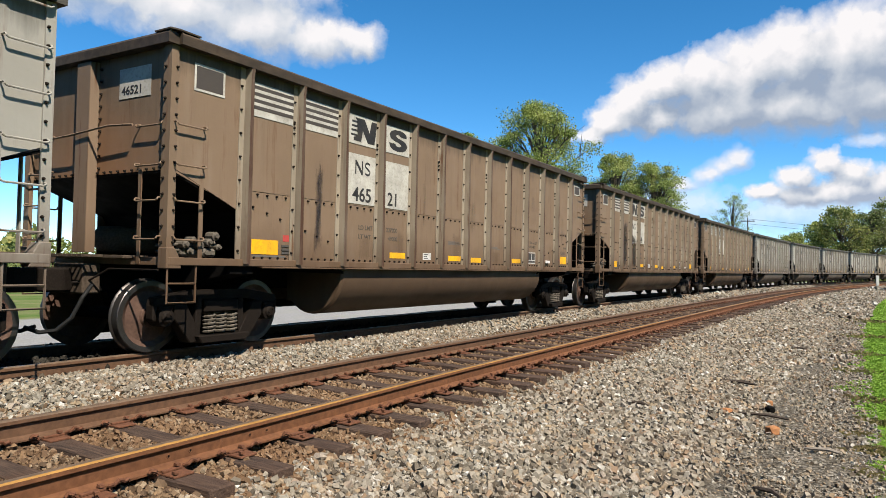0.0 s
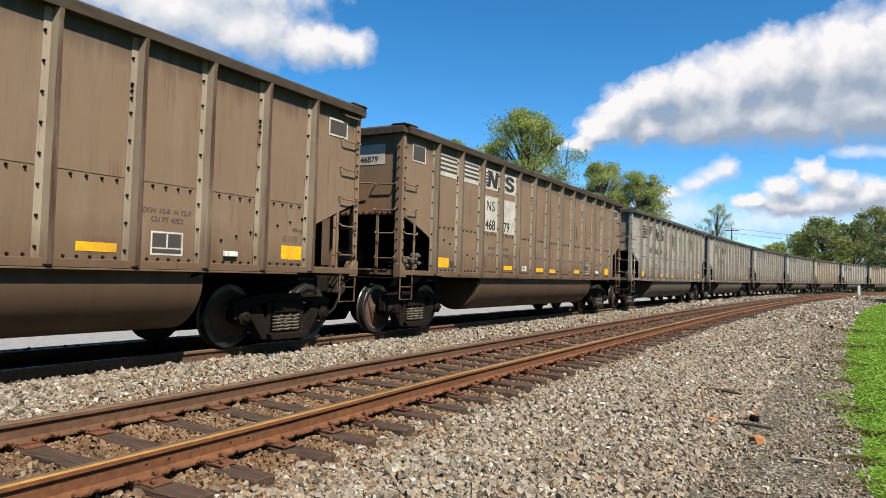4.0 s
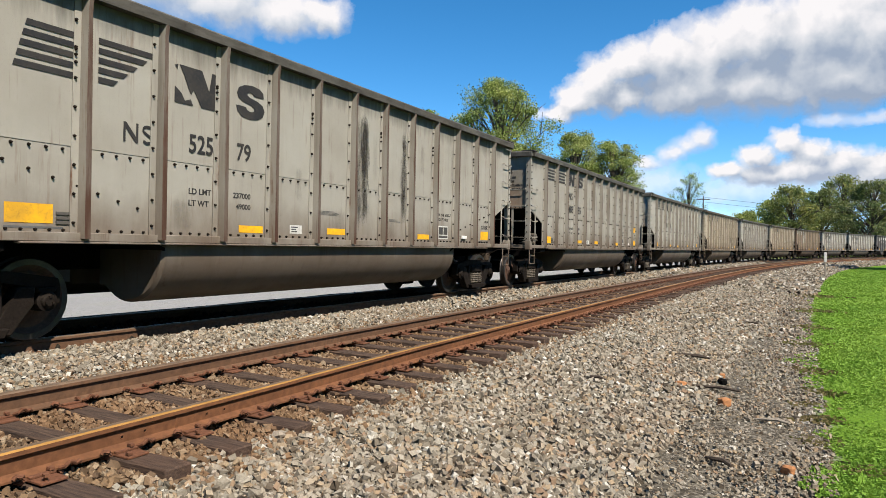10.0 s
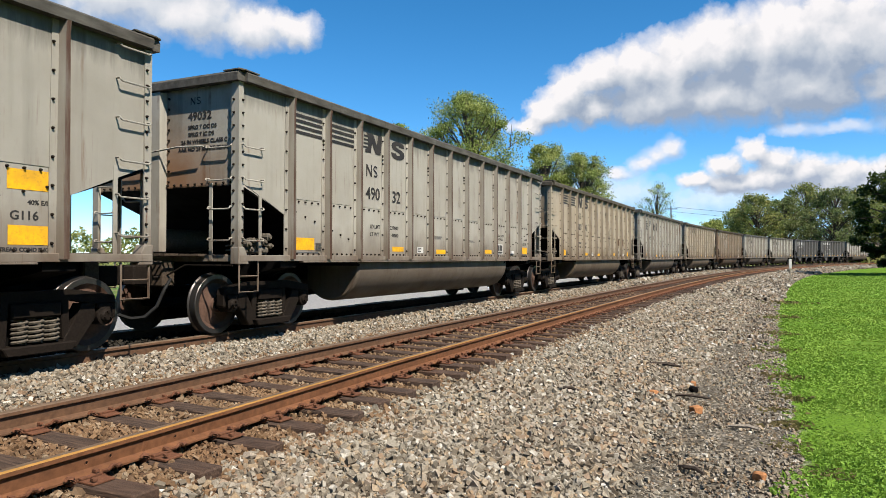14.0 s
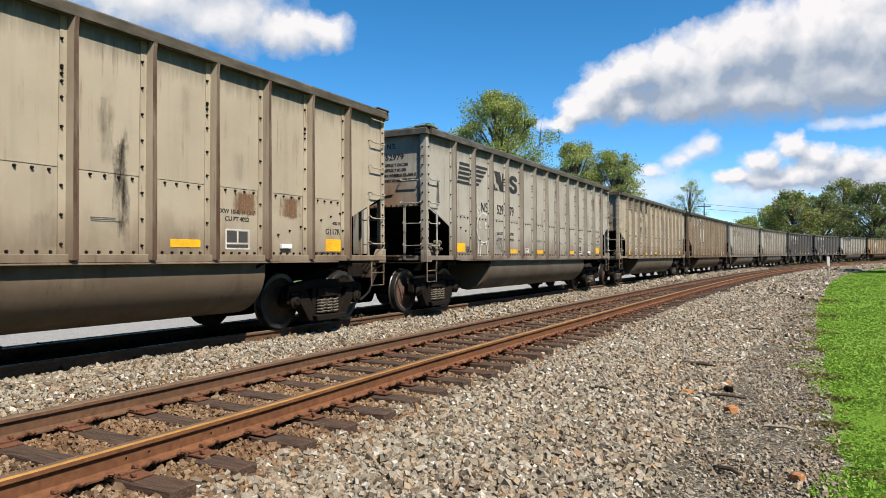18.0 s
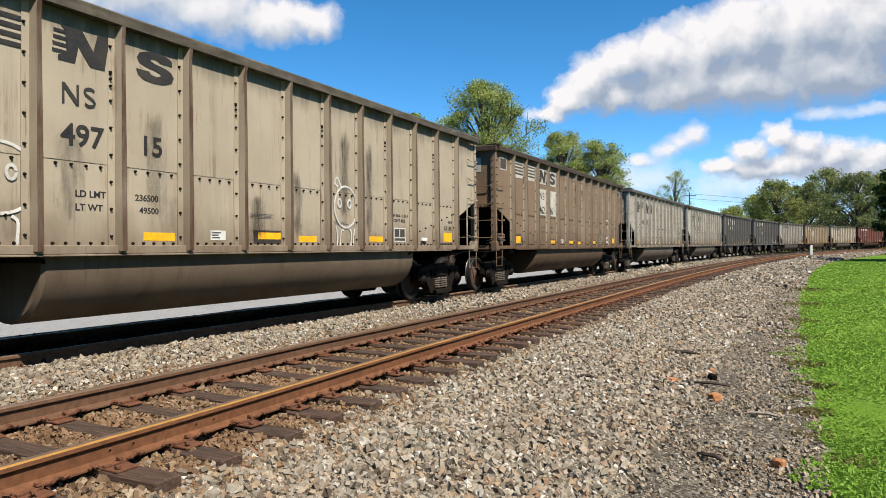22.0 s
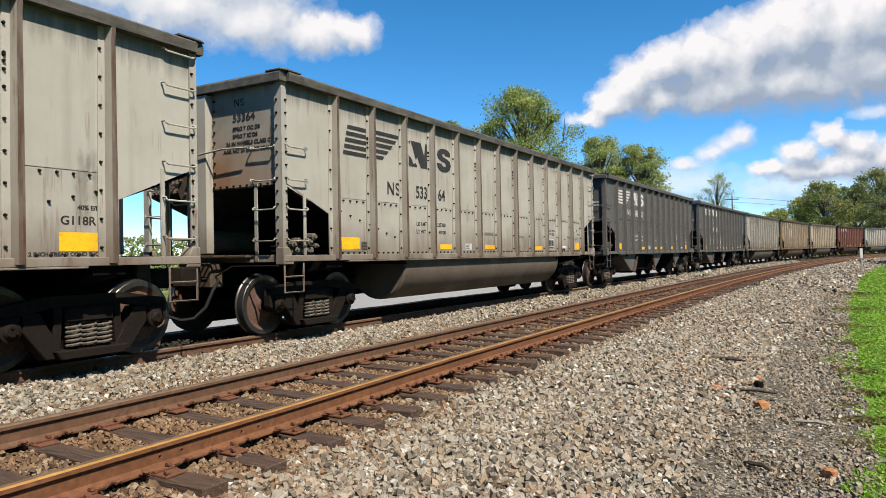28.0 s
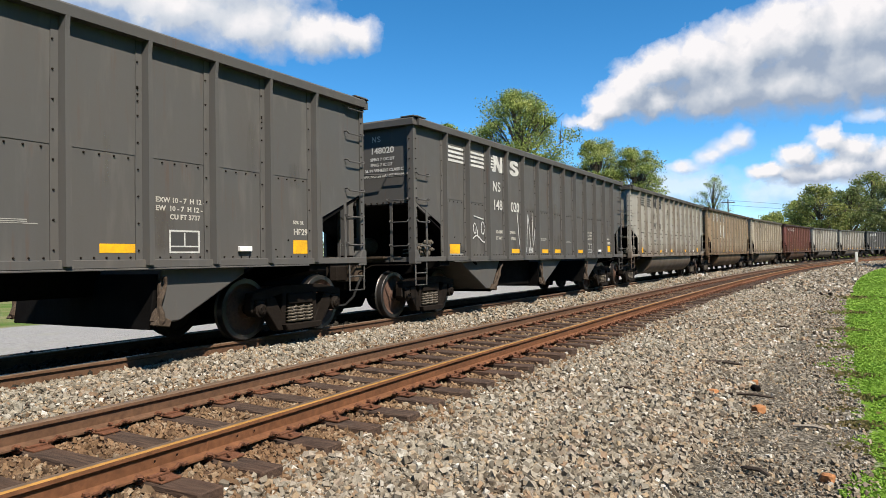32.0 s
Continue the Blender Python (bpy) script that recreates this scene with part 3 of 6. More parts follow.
# ---------------------------------------------------------------- tracks
RAIL_SECTION = ((-0.0365, -0.013), (-0.023, -0.001), (0.024, -0.001), (0.036, -0.008), (0.038, -0.041), (0.012, -0.053), (0.0095, -0.150), (0.076, -0.173), (0.076, -0.187),
                (-0.076, -0.187), (-0.076, -0.173), (-0.0095, -0.150), (-0.012, -0.053), (-0.038, -0.041))
DROP = 0.015


def rail_mesh(name, low_lat, low_z, side, material, top):
    bm, n = bmesh.new(), len(RAIL_SECTION)
    rings = []
    for s in steps((-30, 0, 5), (0, 40, 1), (40, 120, 4), (120, 500, 12)):
        m = track_frame(s, low_lat, low_z)
        rings.append([bm.verts.new(m @ Vector((0, side * HALF_GAUGE + y, z))) for y, z in RAIL_SECTION])
    for a, b in zip(rings, rings[1:]):
        for k in range(len(RAIL_SECTION)):
            f = bm.faces.new((a[k], a[(k + 1) % n], b[(k + 1) % n], b[k]))
            f.material_index = 1 if k == 0 else 2 if k in (1, 2) else 0
    return bm


def tie_mesh():
    bm = box(bmesh.new(), -0.115, 0.115, -1.42, 1.42, -0.38, -0.192)
    bmesh.ops.subdivide_edges(bm, edges=[e for e in bm.edges if abs(e.verts[0].co.y - e.verts[1].co.y) > 1], cuts=6, use_grid_fill=True)
    for v in bm.verts:
        n = noise.noise_vector(v.co * 3.1)
        v.co += Vector((n.x * 0.014, n.y * 0.02, n.z * 0.008))
    return bevelled(bm, 0.012)


def tie_plate_mesh():
    bm = box(bmesh.new(), -0.09, 0.09, -0.235, 0.205, -0.192, -0.174)
    box(bm, -0.088, 0.088, -0.115, -0.08, -0.174, -0.155)
    box(bm, -0.088, 0.088, 0.08, 0.115, -0.174, -0.155)
    return bevelled(bm, 0.004)


def spike_mesh():
    bm = box(bmesh.new(), -0.009, 0.009, -0.009, 0.009, -0.20, -0.145)
    prism(bm, ((-0.02, -0.150), (0.025, -0.150), (0.022, -0.132), (-0.012, -0.130)), 0, -0.016, 0.016)
    return bm


def anchor_mesh():
    """A sprung steel clip that grips the rail's foot and curls up beside it."""
    pts = [(0, -0.09, -0.185), (0, 0.0, -0.198), (0, 0.085, -0.185), (0.0, 0.12, -0.160), (0.014, 0.125, -0.135), (0.035, 0.10, -0.130), (0.05, 0.09, -0.150)]
    bm = tube(bmesh.new(), pts, 0.016, 6)
    tube(bm, [(-0.01, -0.075, -0.165), (0.005, -0.115, -0.150), (0.03, -0.125, -0.122), (0.055, -0.115, -0.130), (0.085, -0.105, -0.150), (0.115, -0.10, -0.142), (0.13, -0.09, -0.160)], 0.015, 6)
    return bm


def finished(name, bm, materials):
    bmesh.ops.recalc_face_normals(bm, faces=bm.faces[:])
    me = bpy.data.meshes.new(name)
    bm.to_mesh(me)
    bm.free()
    for mat in materials:
        me.materials.append(mat)
    return me


TIE_ME, PLATE_ME = finished("tie", tie_mesh(), [TIE]), finished("tie_plate", tie_plate_mesh(), [PLATE_RUST])
SPIKE_ME, ANCHOR_ME = finished("spike", spike_mesh(), [PLATE_RUST]), finished("rail_anchor", anchor_mesh(), [PLATE_RUST])


def build_track(label, low_lat, low_z, tops, first, count, fastened):
    root = tagged(new("railway_track"), label, "railway track", kind="structure")
    root.empty_display_size = 0.1
    for side, top in zip((-1, 1), tops):
        web = RAIL_RUST if top is RAIL_TOP_NEAR else RAIL_BROWN
        part("rail", rail_mesh("rail", low_lat, low_z, side, web, top), [web, top, RAIL_TOP_FAR], root)
    rng = random.Random(int(low_lat * 10) + 5)
    rest, spots = [], []
    for i in range(count):
        s = first + 0.652 * i + rng.uniform(-0.05, 0.05)
        m = track_frame(s, low_lat, low_z) @ pose(0, rng.uniform(-0.05, 0.05), rng.uniform(-0.012, 0.006) - DROP, 0, 0, rng.uniform(-2.2, 1.2))
        spots.append(s)
        if i < (190 if low_lat == 0 else 60):
            part("tie", TIE_ME, None, root, m=m)
        else:
            rest.append(m)
        for side in ((-1, 1) if low_lat == 0 else (-1,)) if i < fastened else ():
            level = track_frame(s, low_lat, low_z) @ pose(0, side * HALF_GAUGE, -DROP, 0, 0, 0 if side < 0 else 180)
            part("tie_plate", PLATE_ME, None, root, m=level @ pose(rng.uniform(-0.01, 0.01), 0, 0))
            if i < 55:
                part("spike", SPIKE_ME, None, root, m=level @ pose(0.05, -0.093, rng.uniform(0, 0.012), 0, 0, 180))
                part("spike", SPIKE_ME, None, root, m=level @ pose(-0.055, 0.093, rng.uniform(0, 0.012)))
                part("spike", SPIKE_ME, None, root, m=level @ pose(-0.05, -0.2, rng.uniform(-0.02, 0.008), 0, 0, 170))
                part("rail_anchor", ANCHOR_ME, None, root, m=level @ pose(0.135, 0, 0))
                if i < 26 and low_lat == 0:
                    part("rail_anchor", ANCHOR_ME, None, root, m=level @ pose(-0.135, 0, 0, 0, 0, 180))
    behind = random.Random(3)
    for i in range(1, 13):
        level = track_frame(first - 0.652 * i, low_lat, low_z)
        part("tie", TIE_ME, None, root, m=level @ pose(0, behind.uniform(-0.05, 0.05), -0.004 - DROP, 0, 0, behind.uniform(-1.5, 1.5)))
        for side in (-1, 1):
            part("tie_plate", PLATE_ME, None, root, m=level @ pose(0, side * HALF_GAUGE, -DROP, 0, 0, 0 if side < 0 else 180))
    if rest:
        bm = bmesh.new()
        for m in rest:
            q = box(bmesh.new(), -0.115, 0.115, -1.42, 1.42, -0.38, -0.192)
            q.transform(m)
            me = bpy.data.meshes.new("t")
            q.to_mesh(me)
            q.free()
            bm.from_mesh(me)
            bpy.data.meshes.remove(me)
        part("far_ties", bm, TIE, root)["kind"] = "stuff"
    return root, spots


track_near, TIE_SPOTS = build_track("rusty empty railway track on dark timber ties in ballast", 0.0, 0.0, (RAIL_TOP_NEAR, RAIL_TOP_FAR), 1.47, 420, 70)
track_far, FAR_SPOTS = build_track("rust-brown railway track under the coal train", OFFSET2, RISE2, (RAIL_TOP_FAR, RAIL_TOP_FAR), 1.4, 300, 34)


# A welded joint in the near rail, with the bolt holes of the bar that it replaced.
def rail_joint(s):
    root = tagged(new("rail_joint"), "welded joint with old bolt holes in the rusty near rail", "rail joint")
    root.matrix_basis = track_frame(s, 0, 0) @ pose(0, -HALF_GAUGE, 0)
    part("weld_collar", bevelled(box(bmesh.new(), -0.014, 0.014, -0.0155, 0.0155, -0.165, -0.05), 0.005), RAIL_RUST, root)
    for x in (-0.505, -0.305, 0.313, 0.511):
        part("bolt_hole", lathe(bmesh.new(), ((0.010, -0.0125), (0.0155, -0.0150), (0.0175, -0.0115), (0.010, -0.0095)), 10), RAIL_RUST, root, m=pose(x, 0, -0.107))
        # near-black disc stands in for the shade inside an open hole
        part("hole_core", lathe(bmesh.new(), ((0, -0.0125), (0.0135, -0.0125), (0.0135, -0.0095), (0, -0.0095)), 10), GRIME_SHADE, root, m=pose(x, 0, -0.107))
    return root


rail_joint(3.94)


# ---------------------------------------------------------------- crushed stone
def rock_field(name, label, spans, material, seed, clear=()):
    """Loose crushed stones lying on the ground. spans: lat range, s range, stones a square metre, size range; clear: ties kept free of them."""
    rng = np.random.default_rng(seed)
    block = np.array(list(itertools.product((-1, 1), repeat=3)), float) * 0.62
    tri = np.array([(0, 1, 3), (0, 3, 2), (4, 6, 7), (4, 7, 5), (0, 4, 5), (0, 5, 1), (2, 3, 7), (2, 7, 6), (0, 2, 6), (0, 6, 4), (1, 5, 7), (1, 7, 3)])
    all_v, all_f, base = [], [], 0
    for lat0, lat1, s0, s1, many, small, large in spans:
        n = int((lat1 - lat0) * (s1 - s0) * many)
        lat, s = rng.uniform(lat0, lat1, n), rng.uniform(s0, s1, n)
        if len(clear):
            off = np.abs(s[:, None] - np.asarray(clear)[None]).min(1)
            keep = (off > 0.125) | (lat < -0.685) | (lat > 2.14) | (rng.random(n) < 0.05)
            lat, s = lat[keep], s[keep]
            n = len(s)
        z = np.array([ground_z(v) for v in lat])
        c = places(s, lat, z)
        size = rng.uniform(small, large, n) * rng.choice([0.7, 1.0, 1.0, 1.3], n)
        shape = (block[None] + rng.uniform(-0.30, 0.30, (n, 8, 3))) * (size[:, None, None] * rng.uniform(0.64, 1.36, (n, 1, 3)))
        q = rng.normal(size=(n, 4))
        q /= np.linalg.norm(q, axis=1, keepdims=True)
        w, x, y, zz = q.T
        rot = np.stack([np.stack([1 - 2 * (y * y + zz * zz), 2 * (x * y - zz * w), 2 * (x * zz + y * w)], -1),
                        np.stack([2 * (x * y + zz * w), 1 - 2 * (x * x + zz * zz), 2 * (y * zz - x * w)], -1),
                        np.stack([2 * (x * zz - y * w), 2 * (y * zz + x * w), 1 - 2 * (x * x + y * y)], -1)], 1)
        v = np.einsum("nij,nkj->nki", rot, shape)
        c[:, 2] += size * rng.uniform(-0.5, 1.25, n)
        all_v.append((v + c[:, None]).reshape(-1, 3))
        all_f.append((tri[None] + 8 * np.arange(n)[:, None, None]).reshape(-1, 3) + base)
        base += 8 * n
    return tagged(new(name, raw_mesh(name, np.concatenate(all_v), np.concatenate(all_f), material)), label, "ballast", kind="stuff")


NEAR_TIES = TIE_SPOTS[:60]
rock_field("ballast_shoulder", "loose grey and tan crushed stone on the sloping shoulder",
           ((-3.3, -0.52, 1.5, 8, 1750, 0.0145, 0.031), (-3.4, -0.52, 8, 16, 1200, 0.017, 0.034), (-3.6, -0.55, 16, 34, 460, 0.026, 0.045),
            (-4.7, -0.8, 34, 85, 75, 0.05, 0.085), (-5.0, -0.8, 85, 150, 16, 0.09, 0.15), (-4.7, -3.1, 1.5, 16, 750, 0.006, 0.022), (-4.6, -3.3, 16, 34, 170, 0.012, 0.04), (-3.3, -0.72, -8, 1.5, 700, 0.02, 0.036)), STONE_GREY, 3, NEAR_TIES)
rock_field("ballast_between_rails", "rust-stained crushed stone between the ties",
           ((-0.75, 2.45, 1.2, 13, 950, 0.012, 0.026), (-0.75, 2.4, 13, 32, 260, 0.020, 0.036), (-0.95, -0.40, 1.2, 18, 420, 0.014, 0.030), (-0.75, 2.4, -8, 1.2, 200, 0.018, 0.034)), STONE_RUST, 4, NEAR_TIES)
rock_field("ballast_between_tracks", "grey crushed stone between the two tracks",
           ((2.2, 3.24, 1.2, 14, 1700, 0.013, 0.028), (2.35, 3.32, 14, 34, 420, 0.025, 0.042), (2.4, 3.3, 34, 80, 90, 0.05, 0.08)), STONE_GREY, 5)
rock_field("sooty_ballast", "coal-black crushed stone, darkened for shade under the train", ((3.25, 5.7, 1, 16, 260, 0.018, 0.034), (3.25, 3.7, 16, 40, 160, 0.03, 0.05)), STONE_SHADE, 6)


# ---------------------------------------------------------------- lawn blades
def lawn_blades(count, tufts, seed):
    """Grass and clover, thinning out and coarser with distance, with a ragged edge along the cinder path."""
    rng = np.random.default_rng(seed)
    s = 4.0 * np.exp(rng.uniform(0, 1, count) * math.log(95 / 4.0))
    edge = -4.50 + 0.20 * np.sin(s * 1.7) * np.sin(s * 0.63 + 1) + 0.10 * np.sin(s * 4.1) + 0.06 * np.sin(s * 9.3) * (s < 20) - 0.40 * np.exp(-(s - 4) / 3.5)
    lat = edge + 0.12 - rng.uniform(0, 1, count) ** 1.25 * (1.2 + 0.42 * s) + rng.normal(0, 0.05, count)
    keep = (lat < edge - rng.exponential(0.07, count)) & (lat < edge)
    s, lat = s[keep], lat[keep]
    tall, wide = 0.040 + 0.0009 * s, 0.0085 + 0.00125 * s
    for ts, tl, r, n, h, w in tufts:
        s = np.concatenate([s, ts + rng.normal(0, r, n)])
        lat = np.concatenate([lat, tl + rng.normal(0, r, n)])
        tall, wide = np.concatenate([tall, np.full(n, h)]), np.concatenate([wide, np.full(n, w)])
    m = len(s)
    root = places(s, lat, np.array([ground_z(v) for v in lat]) - 0.01)
    turn, lean = rng.uniform(0, 2 * np.pi, m), rng.uniform(0.1, 1.5, m)
    h, w = rng.uniform(0.5, 1.25, m) * tall, rng.uniform(0.5, 1.5, m) * wide
    dx, dy = np.cos(turn), np.sin(turn)
    across = np.stack([-dy, dx, 0 * dx], 1) * w[:, None]
    mid = root + np.stack([dx * h * lean * 0.3, dy * h * lean * 0.3, h * 0.6], 1)
    tip = root + np.stack([dx * h * lean, dy * h * lean, h * (1 - 0.45 * np.minimum(lean, 1.2))], 1)
    v = np.stack([root - across * 0.4, root + across * 0.4, mid + across * 0.75, tip, mid - across * 0.75], 1).reshape(-1, 3)
    return v, np.arange(5 * m).reshape(-1, 5)


LAWN = lawn_blades(230000, ((13.5, -4.45, 0.16, 160, 0.06, 0.012),), 8)
tagged(new("lawn_grass", raw_mesh("lawn_grass", *LAWN, BLADE)), "bright green clover and grass lawn with a ragged edge", "grass", kind="stuff")
DRY = lawn_blades(0, ((8.85, -4.64, 0.10, 200, 0.08, 0.005), (7.9, -4.62, 0.12, 160, 0.06, 0.005), (9.7, -4.52, 0.09, 140, 0.07, 0.005), (16.0, -4.5, 0.2, 150, 0.09, 0.008), (19.5, -4.55, 0.25, 150, 0.10, 0.010), (10.6, -4.68, 0.10, 160, 0.08, 0.005), (7.0, -4.92, 0.10, 120, 0.06, 0.005), (12.4, -4.62, 0.16, 140, 0.09, 0.006), (25, -4.6, 0.35, 160, 0.12, 0.012), (33, -4.7, 0.5, 160, 0.14, 0.016)), 9)
tagged(new("dry_grass", raw_mesh("dry_grass", *DRY, DRY_BLADE)), "brown dried weeds along the edge of the lawn", "grass", kind="stuff")


# ---------------------------------------------------------------- trees
def tree(name, label, at, height, width, seed, leaves, leaf=0.3, material=None, clumps=26, bare=0.35, dense=1.0, stout=1.0):
    """A tapered trunk with forking limbs and a crown of many small leaves in uneven clumps."""
    rng = random.Random(seed)
    root = tagged(new(name), label, "tree")
    root.matrix_basis = pose(*at)
    bm = bmesh.new()
    lean = Vector((rng.uniform(-0.04, 0.04), rng.uniform(-0.04, 0.04), 0)) * height
    r0 = (height * 0.02 + 0.06) * stout
    spine = [Vector((0, 0, -0.4)), Vector((0, 0, height * 0.2)) + lean * 0.2, Vector((0, 0, height * 0.45)) + lean * 0.6, Vector((0, 0, height * 0.72)) + lean, Vector((0, 0, height * 0.93)) + lean]
    tube(bm, spine, [r0 * 1.25, r0, r0 * 0.72, r0 * 0.4, r0 * 0.12], 8)
    part("trunk", bm, BARK, root, smooth_shade=True)
    centres, limbs = [], bmesh.new()
    for i in range(clumps):
        f = bare + (0.97 - bare) * ((i + rng.random()) / clumps)
        ang, out = rng.uniform(0, 2 * math.pi), rng.uniform(0.35, 1.0)
        profile = math.sin(math.pi * min(1, (f - bare + 0.12) / (1.12 - bare))) ** 0.65
        c = Vector((math.cos(ang) * out * profile * width / 2, math.sin(ang) * out * profile * width / 2, f * height)) + lean * f
        start = Vector((0, 0, max(0.12, f - 0.25) * height)) + lean * max(0.1, f - 0.25)
        mid = start.lerp(c, 0.5) + Vector((0, 0, 0.03 * height))
        tube(limbs, [start, mid, c], [r0 * 0.36, r0 * 0.2, r0 * 0.05], 5)
        for _ in range(2):
            d = c + Vector((rng.uniform(-1, 1), rng.uniform(-1, 1), rng.uniform(-0.5, 1))) * width * 0.1
            tube(limbs, [mid.lerp(c, 0.6), d], [r0 * 0.12, r0 * 0.03], 4)
        centres.append((c, width * rng.uniform(0.06, 0.15) * (26 / clumps) ** 0.18))
    part("branchwork", limbs, BARK, root)
    g = np.random.default_rng(seed)
    per = max(1, int(leaves / clumps))
    pts = []
    for c, r in centres:
        d = g.normal(size=(per, 3))
        d = np.clip(d, -1.7, 1.7)
        k = np.full(per, 0.56 / dense)
        pts.append(np.array(c) + d * (r * k)[:, None] * np.array((1.1, 1.1, 0.72)))
    p = np.concatenate(pts)
    n = len(p)
    a, b = g.normal(size=(n, 3)), g.normal(size=(n, 3))
    a /= np.linalg.norm(a, axis=1, keepdims=True)
    b -= a * (a * b).sum(1, keepdims=True)
    b /= np.linalg.norm(b, axis=1, keepdims=True)
    size = g.uniform(0.5, 1.3, (n, 1)) * leaf
    v = np.stack([p - a * size, p - b * size * 0.55, p + a * size, p + b * size * 0.55], 1).reshape(-1, 3)
    part("crown", raw_mesh("crown", v, np.arange(4 * n).reshape(-1, 4), material or LEAF), None, root)
    return root


# ---------------------------------------------------------------- clouds far off, drifting
def cloud_material(name, lumps, grey, soft_edge, most, low, high, fine=1.0):
    """White cumulus: rounded lumps broken into billows, top light and grey undersides painted into the glow; the rest
    is clear air.
    """
    k = Nodes(name)
    uv = k.n.new("ShaderNodeUVMap").outputs[0]

    def moved(v, by):
        a = k.n.new("ShaderNodeVectorMath")
        k.put(a.inputs[0], v)
        k.put(a.inputs[1], by)
        return a.outputs[0]

    def cells(v, scale):
        n = k.n.new("ShaderNodeTexVoronoi")
        n.feature, n.inputs["Scale"].default_value = "SMOOTH_F1", scale
        n.inputs["Smoothness"].default_value = 0.35
        k.l.new(v, n.inputs["Vector"])
        return n.outputs["Distance"]

    def body_at(v):
        warp = k.n.new("ShaderNodeVectorMath")
        warp.operation = "MULTIPLY_ADD"
        k.l.new(k.noise(v, 0.5 * fine, 5, 0.6, "Color"), warp.inputs[0])
        warp.inputs[1].default_value = (2.7 / fine, 2.0 / fine, 0)
        k.l.new(moved(v, (-1.35 / fine, -1.0 / fine, 0)), warp.inputs[2])
        body = None
        for cx, cy, rx, ry in lumps:
            m = k.n.new("ShaderNodeMapping")
            m.inputs["Location"].default_value = (-cx / rx, -cy / ry, 0)
            m.inputs["Scale"].default_value = (1 / rx, 1 / ry, 0)
            k.l.new(warp.outputs[0], m.inputs["Vector"])
            ln = k.n.new("ShaderNodeVectorMath")
            ln.operation = "LENGTH"
            k.l.new(m.outputs[0], ln.inputs[0])
            one = k.math("SUBTRACT", 1.0, ln.outputs["Value"])
            body = one if body is None else k.blend(body, one)
        body = k.math("MULTIPLY", body, 1.35)
        body = k.math("ADD", body, k.math("MULTIPLY", k.math("SUBTRACT", 0.42, cells(warp.outputs[0], 0.55 * fine)), 0.44))
        body = k.math("ADD", body, k.math("MULTIPLY", k.math("SUBTRACT", 0.42, cells(warp.outputs[0], 1.5 * fine)), 0.10))
        return k.math("ADD", body, k.math("MULTIPLY", k.math("SUBTRACT", k.noise(v, 1.1 * fine, 8, 0.58), 0.5), 0.26))

    body = body_at(uv)
    towards = body_at(moved(uv, (-0.9 / fine, 1.5 / fine, 0)))
    lit = k.math("SUBTRACT", body, towards)
    alpha = k.ramp(body, 0.0, soft_edge, 0.0, most)
    sep = k.n.new("ShaderNodeSeparateXYZ")
    k.l.new(uv, sep.inputs[0])
    rise = k.ramp(sep.outputs[1], low, high, 0, 1)
    soft = k.noise(uv, 0.17 * fine, 3, 0.45)
    tone = k.math("ADD", k.math("MULTIPLY", rise, 0.66), k.math("MULTIPLY", k.math("SUBTRACT", soft, 0.46), 0.9))
    tone = k.math("ADD", tone, k.math("MULTIPLY", lit, 0.85))
    tone = k.math("ADD", tone, k.math("MULTIPLY", k.math("SUBTRACT", 0.34, k.math("MINIMUM", body, 0.8)), 0.16))
    tone = k.math("ADD", tone, 0.12)
    colour = k.colours(tone, ((0.0, grey), (0.45, [0.55 * g + 0.45 * 0.485 for g in grey]), (0.98, (0.50, 0.485, 0.49))))
    glow = k.n.new("ShaderNodeEmission")
    k.put(glow.inputs["Color"], colour)
    glow.inputs["Strength"].default_value = 1.0
    clear = k.n.new("ShaderNodeBsdfTransparent")
    both = k.n.new("ShaderNodeMixShader")
    k.l.new(alpha, both.inputs[0])
    k.l.new(clear.outputs[0], both.inputs[1])
    k.l.new(glow.outputs[0], both.inputs[2])
    k.l.new(both.outputs[0], k.n["Material Output"].inputs["Surface"])
    return k.mat


def cloud(label, az0, az1, el0, el1, lumps, grey, far, low, high, soft_edge=0.26, most=1.0, fine=1.0):
    """A patch of sky 'far' metres off, az: degrees to the right of the tangent of the track, el: degrees up."""
    bm = bmesh.new()
    layer = bm.loops.layers.uv.new("uv")
    nu, nv = 24, 10
    grid, uvs = [], {}
    for i in range(nu + 1):
        row = []
        for j in range(nv + 1):
            az, el = az0 + (az1 - az0) * i / nu, el0 + (el1 - el0) * j / nv
            a, e = radians(-az), radians(el)
            v = bm.verts.new((far * math.cos(a) * math.cos(e), far * math.sin(a) * math.cos(e), far * math.sin(e)))
            uvs[v] = (az, el)
            row.append(v)
        grid.append(row)
    for i in range(nu):
        for j in range(nv):
            f = bm.faces.new((grid[i][j], grid[i + 1][j], grid[i + 1][j + 1], grid[i][j + 1]))
            for loop in f.loops:
                loop[layer].uv = uvs[loop.vert]
    ob = part("cloud", bm, cloud_material("cloud_white", lumps, grey, soft_edge, most, low, high, fine), None)
    ob.visible_shadow = False
    return tagged(ob, label, "cloud", group="drifting clouds", kind="structure")


# ---------------------------------------------------------------- the distance
tree("tree", "tall broad-leaved tree in full green leaf behind the train", (63.6, 26.0, -0.8), 18.9, 12.8, 11, 60000, 0.105, clumps=130, bare=0.16)
tree("tree", "smaller green tree beside the tall one", (72, 38.9, -0.8), 18.6, 8, 12, 12000, 0.14, clumps=45)
